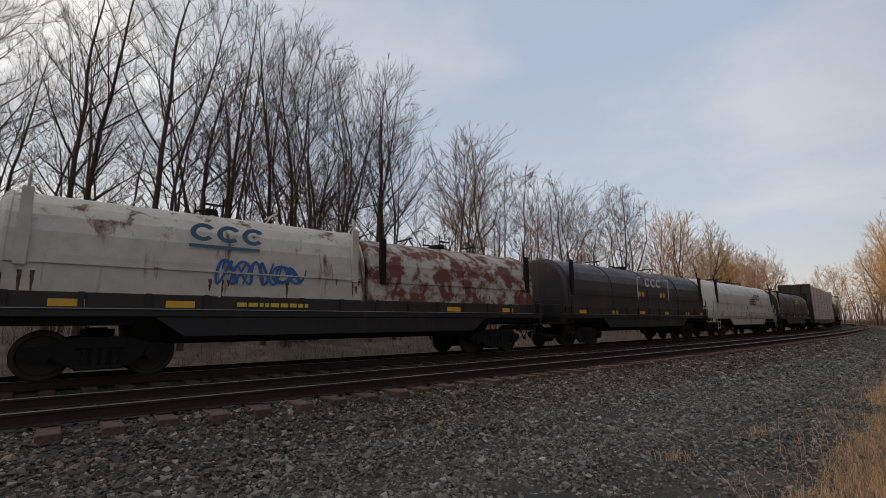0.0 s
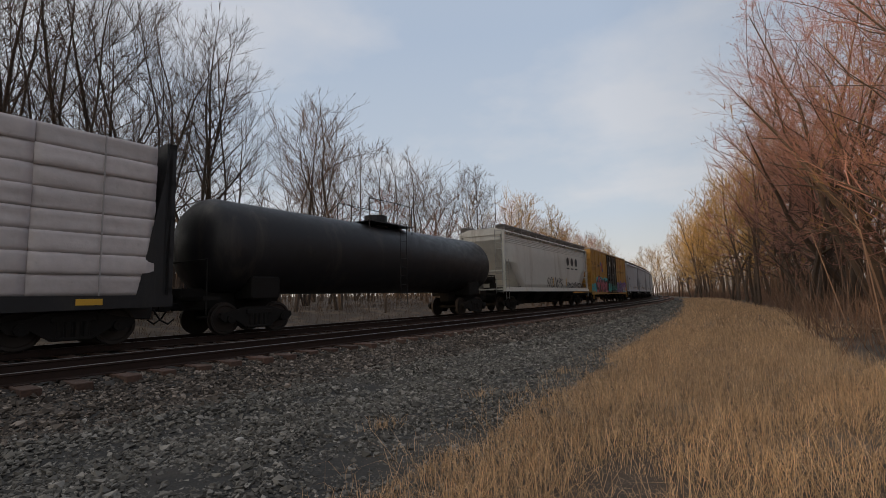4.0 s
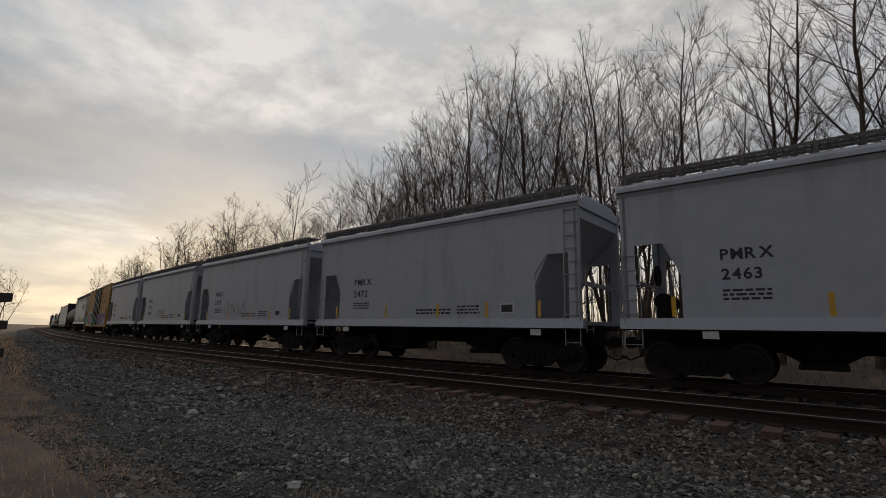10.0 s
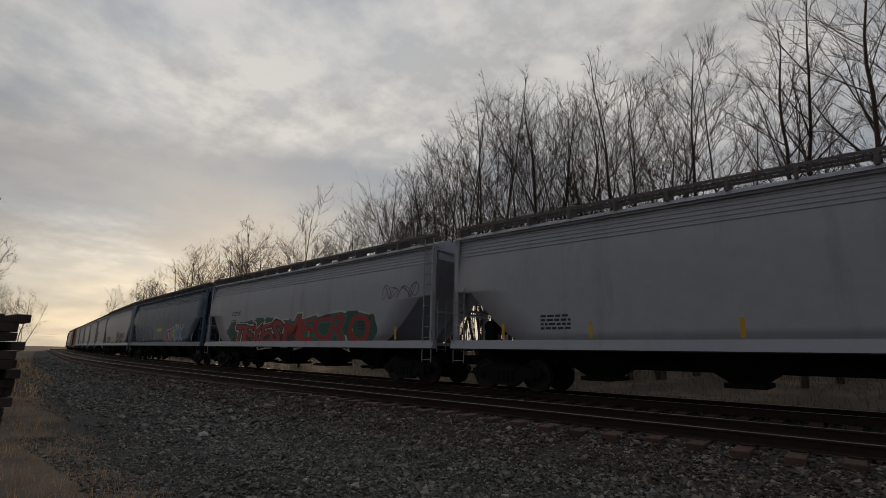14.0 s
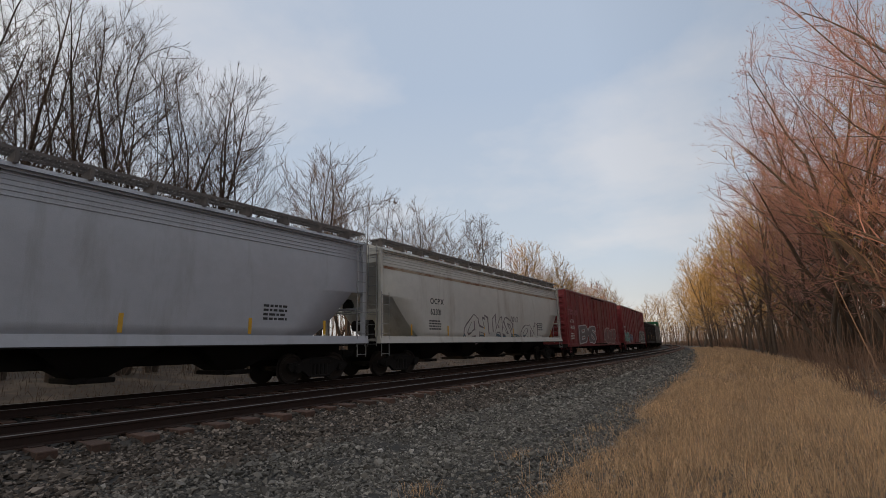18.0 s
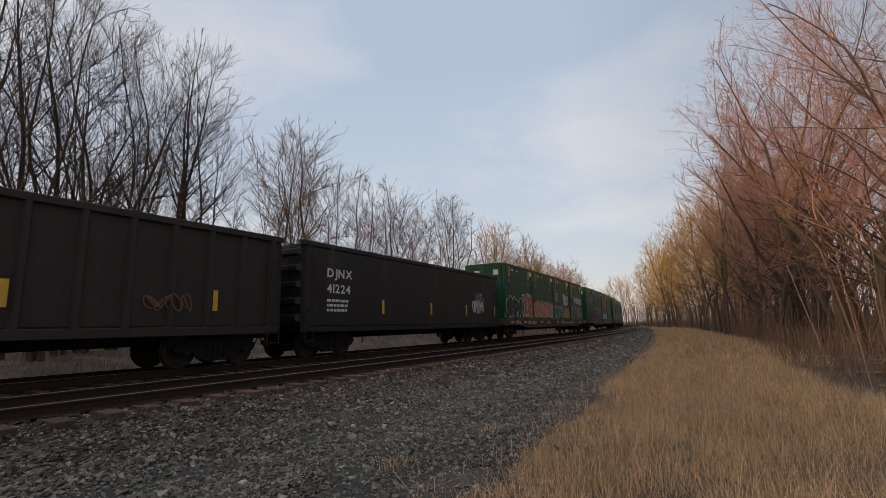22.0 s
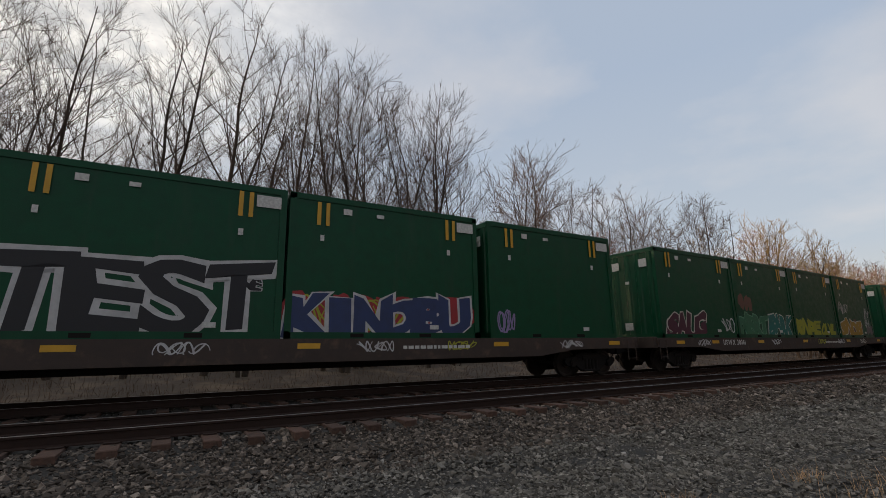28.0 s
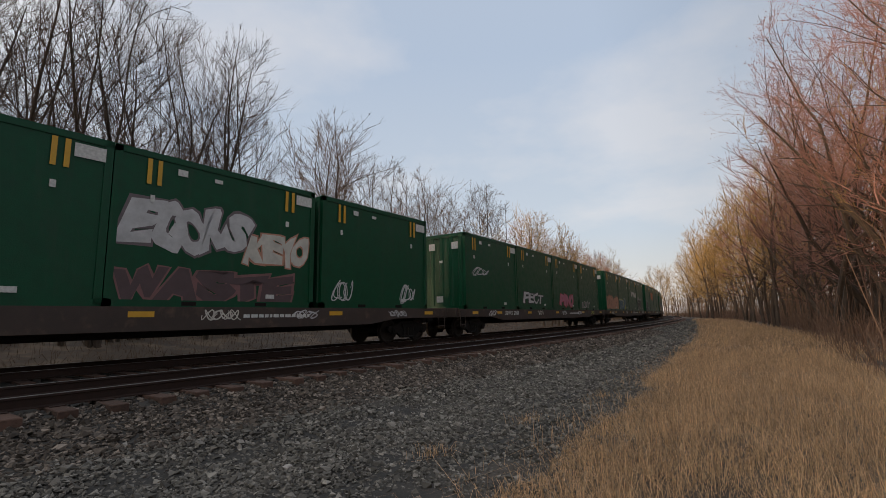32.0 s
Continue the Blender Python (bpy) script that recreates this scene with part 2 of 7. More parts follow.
M_PILE = mat("old_ties", (0.055, 0.04, 0.033), 0.9, spread=0.4, scale=6, obj=0.35, bump=0.6)


def spray(name, c):
    return mat("spray_" + name, c, 0.55, spread=0.2, scale=4)


# ---- mesh building ----
class Build:
    """Gathers vertices and faces of one part."""

    def __init__(self):
        self.v, self.f = [], []

    def add(self, vs, fs):
        n = len(self.v)
        self.v += [tuple(p) for p in vs]
        self.f += [tuple(i + n for i in q) for q in fs]
        return self

    def box(self, x0, x1, y0, y1, z0, z1, c=0.0):
        """A box, with chamfered upright and lengthwise edges where c is given."""
        if not c:
            p = [(x, y, z) for x in (x0, x1) for y in (y0, y1) for z in (z0, z1)]
            return self.add(p, [(0, 1, 3, 2), (4, 6, 7, 5), (0, 4, 5, 1), (2, 3, 7, 6), (0, 2, 6, 4), (1, 5, 7, 3)])
        prof = [(y0 + c, z0), (y1 - c, z0), (y1, z0 + c), (y1, z1 - c), (y1 - c, z1), (y0 + c, z1), (y0, z1 - c), (y0, z0 + c)]
        return self.loft([(x0, [(y + (c if y < (y0 + y1) / 2 else -c) * 0.7, z + (c if z < (z0 + z1) / 2 else -c) * 0.7) for y, z in prof]),
                          (x0 + c, prof), (x1 - c, prof),
                          (x1, [(y + (c if y < (y0 + y1) / 2 else -c) * 0.7, z + (c if z < (z0 + z1) / 2 else -c) * 0.7) for y, z in prof])])

    def loft(self, sections, close=True):
        """Sections along x: (x, [(y, z), ...]), anticlockwise seen from +x."""
        k = len(sections[0][1])
        vs = [(x, y, z) for x, ring in sections for y, z in ring]
        fs = []
        for i in range(len(sections) - 1):
            for j in range(k):
                a, b = i * k + j, i * k + (j + 1) % k
                fs.append((a, b, b + k, a + k))
        if close:
            fs.append(tuple(range(k))[::-1])
            fs.append(tuple((len(sections) - 1) * k + j for j in range(k)))
        return self.add(vs, fs)

    def plate(self, outline, y0, y1):
        """A flat plate with an outline in x and z, from y0 to y1."""
        k = len(outline)
        vs = [(x, y0, z) for x, z in outline] + [(x, y1, z) for x, z in outline]
        fs = [tuple(range(k)), tuple(range(2 * k - 1, k - 1, -1))]
        for j in range(k):
            a, b = j, (j + 1) % k
            fs.append((a, a + k, b + k, b))
        return self.add(vs, fs)

    def tube(self, a, b, r, n=8, r2=None):
        a, b = Vector(a), Vector(b)
        d = (b - a).normalized()
        u = d.orthogonal().normalized()
        w = d.cross(u)
        r2 = r if r2 is None else r2
        vs = []
        for p, q in ((a, r), (b, r2)):
            vs += [p + (u * math.cos(2 * math.pi * i / n) + w * math.sin(2 * math.pi * i / n)) * q for i in range(n)]
        fs = [(i, (i + 1) % n, n + (i + 1) % n, n + i) for i in range(n)] + [tuple(range(n))[::-1], tuple(range(n, 2 * n))]
        return self.add(vs, fs)

    def mesh(self, name, material):
        me = bpy.data.meshes.new(name)
        me.from_pydata(self.v, [], self.f)
        me.materials.append(material)
        me.update()
        return me


def fix_normals(me):
    bm = bmesh.new()
    bm.from_mesh(me)
    bmesh.ops.recalc_face_normals(bm, faces=bm.faces)
    bm.to_mesh(me)
    bm.free()


def part(name, b, material, parent, label="", smooth=False):
    me = b.mesh(name, material)
    fix_normals(me)
    if smooth:
        me.polygons.foreach_set("use_smooth", [True] * len(me.polygons))
        me.update()
    ob = new(name, me)
    ob.parent = parent
    if label:
        tagged(ob, label)
    return ob


def shared(name, me, parent, m=None, label=""):
    """One more part on a mesh that others use as well."""
    ob = new(name, me)
    ob.parent = parent
    if m is not None:
        ob.matrix_basis = m
    if label:
        tagged(ob, label)
    return ob


def thing(name, label, category, group=""):
    return tagged(new(name), label, category, group)


def glyphs():
    """Points and faces of single letters of the built-in font, one unit high, thin and fat."""
    out = {}
    for off in (0.0, 0.028, 0.075, 0.12):
        obs = []
        for ch in "ABCDEFGHIJKLMNOPQRSTUVWXYZ0123456789":
            cu = bpy.data.curves.new("letters", "FONT")
            cu.body, cu.size, cu.offset, cu.resolution_u, cu.fill_mode = ch, 1.0, off, 3, "FRONT"
            ob = bpy.data.objects.new("letters", cu)
            scene.collection.objects.link(ob)
            obs.append((ch, ob, cu))
        dep = bpy.context.evaluated_depsgraph_get()
        for ch, ob, cu in obs:
            me = bpy.data.meshes.new_from_object(ob.evaluated_get(dep))
            out[ch, off] = ([(p.co.x, p.co.y) for p in me.vertices], [tuple(q.vertices) for q in me.polygons])
            bpy.data.meshes.remove(me)
        for ch, ob, cu in obs:
            bpy.data.objects.remove(ob)
            bpy.data.curves.remove(cu)
    return out


GLYPHS = glyphs()


def side_text(b, text, x, z, size, y, squeeze=1.0):
    """Lettering on the side of a car that faces the road."""
    for ch in text:
        if ch == " ":
            x += 0.32 * size * squeeze
            continue
        vs, fs = GLYPHS[ch, 0.028]
        x0, x1 = min(p[0] for p in vs), max(p[0] for p in vs)
        b.add([(x + (u - x0) * size * squeeze, y, z + v * size) for u, v in vs], fs)
        x += (x1 - x0 + 0.11) * size * squeeze
    return b


def bars(b, x, z, w, h, rows, y, rng):
    """Small writing that cannot be read: short bars."""
    step = h / rows
    for i in range(rows):
        u = x
        while u < x + w - 0.05:
            l = rng.uniform(0.08, 0.22)
            b.box(u, min(u + l, x + w), y - 0.002, y, z + i * step, z + i * step + step * 0.55)
            u += l + 0.04
    return b

# ---- ground, one sheet to the horizon ----
def ground_height(q, s=0.0):
    """Height of the ground q metres outside the near track's middle line."""
    pts = [(-400, 4.0), (-60, 1.7), (-26, 0.9), (-18, 0.25), (-13.0, -0.55), (-8.6, -0.75), (-6.0, -0.30), (-5.5, -0.225), (-1.25, -0.225), (1.22, -0.23), (1.5, -0.33), (2.9, -0.57), (4.2, -0.62),
           (6.4, -0.6), (8.0, -0.56), (11, -0.5), (16, -0.42), (60, -0.1), (400, 0.5)]
    for (a, za), (b, zb) in zip(pts, pts[1:]):
        if a <= q <= b:
            return za + (zb - za) * (q - a) / (b - a)
    return pts[0][1] if q < pts[0][0] else pts[-1][1]


def surface(q, s):
    """Height of the ground with its small unevenness."""
    p = on_arc(R_NEAR, s, max(q, -60))
    x, y = p.x, p.y + max(0.0, -60 - q)
    z = ground_height(q, s)
    if not -7 < q < 1.6:
        z += 0.07 * noise.noise(Vector((x * 0.35, y * 0.35, 0))) + 0.03 * noise.noise(Vector((x * 1.3, y * 1.3, 5)))
    for rut in (3.75, 5.35):
        z -= 0.06 * math.exp(-((q - rut) / 0.3) ** 2)
    return z


def verge(s):
    """Where the gravel of the service road ends and the dry grass begins, metres outside the near track."""
    rows = [(-900, 3.6), (-60, 3.7), (-30, 4.3), (-20, 6.0), (-6, 7.1), (0, 7.5), (4, 7.2), (9, 6.9), (17, 6.15), (54, 4.15), (73, 3.2), (2000, 3.0)]
    for (a, qa), (b, qb) in zip(rows, rows[1:]):
        if a <= s <= b:
            base = qa + (qb - qa) * (s - a) / (b - a)
    return base + 0.35 * noise.noise(Vector((s * 0.45, 3.1, 0))) + 0.15 * noise.noise(Vector((s * 1.9, 8, 0)))


def make_ground():
    qs = sorted(set([-2200, -900, -400, -200, -100, -60, -40, -30, -22, -17, -13, -10.5, -8.6, -7.4, -6.0, -5.5, -3.5, -2.2, -1.25, -0.7, 0.7, 1.22, 1.5, 1.9,
                     2.4, 2.9, 3.4, 3.75, 4.1, 4.6, 5.0, 5.35, 5.7, 6.0, 6.4, 6.9, 7.5, 8.2, 9, 10, 11, 12.5, 14, 16, 20, 26, 34, 45, 60, 100, 200, 400, 900, 2200]))
    ss = [-560, -520, -480, -440, -400, -360, -320, -280, -240, -215, -195, -175, -160, -145, -132, -120, -110, -100, -92, -84, -76] + list(range(-68, 69, 1)) + [78, 90, 105, 125, 145, 170, 200, 240, 300, 400, 600, 900, 1300]
    vs, fs, mi = [], [], []
    for s in ss:
        for q in qs:
            p = on_arc(R_NEAR, s, max(q, -60))
            x, y = p.x, p.y + max(0.0, -60 - q)
            vs.append((x, y, surface(q, s)))
    k = len(qs)
    for i in range(len(ss) - 1):
        for j in range(k - 1):
            a = i * k + j
            fs.append((a, a + 1, a + k + 1, a + k))
            qm = (qs[j] + qs[j + 1]) / 2
            mi.append(0 if -8.2 < qm < verge((ss[i] + ss[i + 1]) / 2) else 1)
    me = bpy.data.meshes.new("ground")
    me.from_pydata(vs, [], fs)
    me.materials.append(M_BALLAST)
    me.materials.append(M_SOIL)
    me.polygons.foreach_set("material_index", mi)
    me.polygons.foreach_set("use_smooth", [True] * len(fs))
    me.update()
    tagged(new("ground", me), "grey gravel road and ballast beside dry grass and woodland soil", "ground", kind="structure")


make_ground()


# ---- tracks ----
def rail_section():
    return [(-0.070, -0.172), (0.070, -0.172), (0.070, -0.160), (0.012, -0.142), (0.012, -0.045), (0.036, -0.034), (0.036, -0.004),
            (-0.036, -0.004), (-0.036, -0.034), (-0.012, -0.045), (-0.012, -0.142), (-0.070, -0.160)]


def arc_strip(radius, across, section, s0, s1, step):
    b = Build()
    n = int((s1 - s0) / step)
    k = len(section)
    vs = []
    for i in range(n + 1):
        s = s0 + (s1 - s0) * i / n
        for u, w in section:
            vs.append(on_arc(radius, s, across - u, w))
    fs = []
    for i in range(n):
        for j in range(k):
            a, c = i * k + j, i * k + (j + 1) % k
            fs.append((a, c, c + k, a + k))
    b.add(vs, fs)
    return b


def make_track(radius, name, label):
    tr = tagged(thing(name, label, "railway track"), kind="structure")
    for side in (0.7525, -0.7525):
        r = part("rail", arc_strip(radius, side, rail_section(), -430, 330, 3.0), M_RAIL, tr, "rusty steel rail with a worn bright head")
        part("rail_head", arc_strip(radius, side, [(-0.034, -0.004), (0.034, -0.004), (0.028, 0.0), (-0.028, 0.0)], -430, 330, 3.0), M_RAILTOP, r)
    return tr


near_track = make_track(R_NEAR, "railway_track", "empty rusty railway track on wooden ties in grey ballast")
far_track = make_track(R_FAR, "railway_track", "railway track under the freight train, on wooden ties")


# ---- bare trees ----
def tree_meshes(seed, height, trunk_r, wide, limbs, base=0.3, stems=1, fan=0.0, bend=0.05, steep=0.75, twig_r=0.010, bark=None, twig=None,
                reach=1.0, fine=True, buds=0.0, middle=0.62):
    """Trunk with limbs, and the crown of branches and twigs, as two meshes. The crown fills an egg wide * height across its half width."""
    rng = random.Random(seed)
    wood, crown = Build(), Build()
    egg = Vector((0, 0, height * middle))
    rx, rz = wide * height, height * (1.02 - middle)

    def inside(p):
        d = p - egg
        low = rz * 1.35 if d.z < 0 else rz
        return (d.x * d.x + d.y * d.y) / (rx * rx) + d.z * d.z / (low * low)

    def room(p, d, most):
        """Metres from p along d to the edge of the crown."""
        l = 0.3
        while l < most and inside(p + d * l) < 1.0:
            l += 0.3
        return l

    def limb(b, pts, r0, r1, n, tip=False):
        k = len(pts)
        vs, fs = [], []
        for i, p in enumerate(pts):
            if tip and i == k - 1:
                vs.append(p)
                break
            d = (pts[min(i + 1, k - 1)] - pts[max(i - 1, 0)]).normalized()
            u = d.orthogonal().normalized()
            w = d.cross(u)
            r = r0 + (r1 - r0) * i / (k - 1)
            vs += [p + (u * math.cos(6.2832 * j / n) + w * math.sin(6.2832 * j / n)) * r for j in range(n)]
        for i in range(k - 1):
            for j in range(n):
                a, c = i * n + j, i * n + (j + 1) % n
                fs.append((a, c, (k - 1) * n) if tip and i == k - 2 else (a, c, c + n, a + n))
        b.add(vs, fs)

    def path(p, d, length, steps, wobble, up):
        pts = [p.copy()]
        for _ in range(steps):
            d = (d + Vector((rng.gauss(0, wobble), rng.gauss(0, wobble), rng.gauss(0, wobble * 0.6) + up))).normalized()
            p = p + d * (length / steps)
            pts.append(p.copy())
        return pts

    def spot(pts, f):
        k = f * (len(pts) - 1)
        j = min(int(k), len(pts) - 2)
        return pts[j].lerp(pts[j + 1], k - j), (pts[j + 1] - pts[j]).normalized()

    def away(along, ang, turn):
        side = along.orthogonal().normalized()
        side.rotate(Matrix.Rotation(turn, 3, along))
        return (along * math.cos(ang) + side * math.sin(ang)).normalized()

    def bud(p):
        r = buds * rng.uniform(0.6, 1.3)
        u = Vector((rng.gauss(0, 1), rng.gauss(0, 1), rng.gauss(0, 1))).normalized()
        v = u.orthogonal().normalized()
        w = u.cross(v)
        crown.add([p + u * r, p + (v - u * 0.4) * r, p + (w * 0.87 - v * 0.5 - u * 0.4) * r, p + (-w * 0.87 - v * 0.5 - u * 0.4) * r],
                  [(0, 1, 2), (0, 2, 3), (0, 3, 1), (1, 3, 2)])

    def twigs(pts, length):
        for _ in range(int(length * (2.6 if fine else 1.6)) + (3 if fine else 2)):
            p, along = spot(pts, rng.uniform(0.12, 1.0))
            d = away(along, rng.uniform(0.3, 0.9), rng.uniform(0, 6.283))
            d = (d + Vector((0, 0, 0.18))).normalized()
            l = min(room(p, d, 1.2), rng.uniform(0.4, 1.1))
            q = path(p, d, l, 1, 0.1, 0.03)
            limb(crown, q, twig_r * 0.62, 0.0, 3, True)
            if buds:
                bud(q[-1])
                bud(p.lerp(q[-1], rng.uniform(0.3, 0.9)))

    def branches(pts, r0, length):
        for i in range(int(length * (1.5 if fine else 1.1) * reach) + 3):
            f = rng.uniform(0.18, 1.0)
            p, along = spot(pts, f)
            d = away(along, rng.uniform(0.35, 0.85), i * 2.4 + rng.uniform(-0.6, 0.6))
            d = (d + Vector((0, 0, 0.12))).normalized()
            l = min(room(p, d, 6.0), max(0.6, length * rng.uniform(0.3, 0.6) * (1.25 - 0.6 * f)))
            q = path(p, d, l, 3 if fine else 2, bend * 1.6, 0.03)
            limb(crown, q, max(r0 * (1 - 0.7 * f) * 0.45, twig_r * 1.1), twig_r * 0.6, 3, True)
            twigs(q, l)

    for m in range(stems):
        turn = 6.283 * (m + rng.uniform(-0.3, 0.3)) / stems
        out = fan * rng.uniform(0.5, 1.2) if stems > 1 else fan * rng.uniform(-0.3, 0.3)
        d = Vector((math.cos(turn) * out, math.sin(turn) * out, 1)).normalized()
        p0 = Vector((math.cos(turn) * 0.18, math.sin(turn) * 0.18, -0.25)) if stems > 1 else Vector((0, 0, -0.25))
        h = height * 1.0
        n = 14 if fine else 8
        pts = [p0]
        for _ in range(n):
            d = (d + Vector((rng.gauss(0, bend), rng.gauss(0, bend), 0.05))).normalized()
            p = pts[-1] + d * (h / n)
            if p.z > height * middle and inside(p) > 0.97:
                break
            pts.append(p)
        r = trunk_r * (1 if m == 0 else rng.uniform(0.6, 0.9))
        limb(wood, pts, r, 0.018, 8 if fine else 5)
        for i in range(limbs):
            f = base + (0.985 - base) * ((i + rng.uniform(-0.4, 0.4)) / (limbs - 1) if limbs > 1 else 0.5)
            f = min(0.985, max(base * 0.8, f))
            p, along = spot(pts, f)
            d = away(along, steep * rng.uniform(0.7, 1.2) * (1.25 - 0.55 * f), i * 2.4 + m + rng.uniform(-0.5, 0.5))
            l = room(p, d, height * 0.6) * rng.uniform(0.72, 1.05)
            q = path(p, d, l, 6 if fine else 4, bend * 1.3, 0.02)
            rl = max(0.014, r * (1.05 - f) * rng.uniform(0.35, 0.62))
            limb(wood, q, rl, 0.006, 5 if fine else 3)
            branches(q, rl, l)
    # the tallest twig ends at the given height
    k = height / max(p[2] for p in wood.v + crown.v)
    for b in (wood, crown):
        b.v = [(x * k, y * k, z * k) for x, y, z in b.v]
    return wood.mesh("trunk", bark or M_BARK), crown.mesh("crown", twig or M_TWIG)


# the warm gold of the low sun is put into this twig colour
M_GOLD = mat("sun_gold_twigs", (0.37, 0.225, 0.075), 0.9, spread=0.2, bump=0.0, obj=0.25)
RED = dict(bark=M_BARK_R, twig=M_TWIG_R)
GILT = dict(bark=M_BARK_R, twig=M_GOLD)
TAN = dict(twig=mat("tan_twigs", (0.150, 0.100, 0.072), 0.9, spread=0.2, scale=2, bump=0.0, obj=0.25))
KINDS = {
    "tall": [tree_meshes(11 + i, 20.0, 0.16, 0.15, 19, base=0.34, stems=(1, 2, 1, 2)[i], fan=0.10, bend=0.055, steep=0.8, twig_r=0.010, reach=0.95) for i in range(4)],
    "broad": [tree_meshes(31 + i, 18.0, 0.15, 0.26, 9, base=0.28, stems=4, fan=0.28, bend=0.075, steep=0.85, twig_r=0.0105, middle=0.58) for i in range(3)],
    "bush": [tree_meshes(51 + i, 6.5, 0.03, 0.42, 5, base=0.12, stems=6, fan=0.5, fine=False, middle=0.5) for i in range(3)],
    "red": [tree_meshes(71 + i, 16.0, 0.19, 0.25, 18, base=0.22, stems=2, fan=0.2, bend=0.11, steep=1.0, twig_r=0.008, buds=0.024, middle=0.57, **RED) for i in range(3)],
    "gold": [tree_meshes(91 + i, 14.0, 0.13, 0.22, 19, base=0.26, bend=0.09, steep=0.95, twig_r=0.010, **GILT) for i in range(3)],
    "far_tall": [tree_meshes(111 + i, 19.0, 0.16, 0.16, 19, base=0.32, bend=0.10, steep=0.85, twig_r=0.017, fine=False, reach=1.2) for i in range(4)],
    "far_broad": [tree_meshes(121 + i, 18.0, 0.17, 0.25, 13, base=0.36, stems=1 + i % 3, fan=0.2, bend=0.16, steep=0.95, twig_r=0.017, fine=False, reach=1.3, **TAN) for i in range(4)],
    "far_gold": [tree_meshes(131 + i, 14.0, 0.14, 0.27, 20, base=0.25, bend=0.10, steep=1.0, twig_r=0.018, fine=False, reach=1.2, middle=0.58, **GILT) for i in range(4)],
    "far_red": [tree_meshes(141 + i, 13.0, 0.14, 0.28, 20, base=0.25, bend=0.10, steep=1.0, twig_r=0.018, fine=False, reach=1.2, middle=0.58, **RED) for i in range(3)],
}
TREE_LABEL = {"tall": "tall slender bare tree with dark bark beyond the tracks", "broad": "bare spreading tree with a many-stemmed dark crown",
              "bush": "bare grey thicket of thin stems", "red": "bare tree with reddish budding twigs beside the grass",
              "gold": "bare tree at the wood's edge, twigs coloured gold as if in low sun"}


def plant(kind, i, x, y, z, turn, scale, group):
    wood, fine = KINDS[kind][i % len(KINDS[kind])]
    short = kind.replace("far_", "")
    t = thing("tree" if kind != "bush" else "shrub", TREE_LABEL[short], "tree" if kind != "bush" else "shrub", group)
    t.matrix_basis = pose(x, y, z, 0, 0, turn) @ Matrix.Diagonal((scale, scale, scale, 1))
    shared("trunk", wood, t)
    shared("crown", fine, t)
    return t


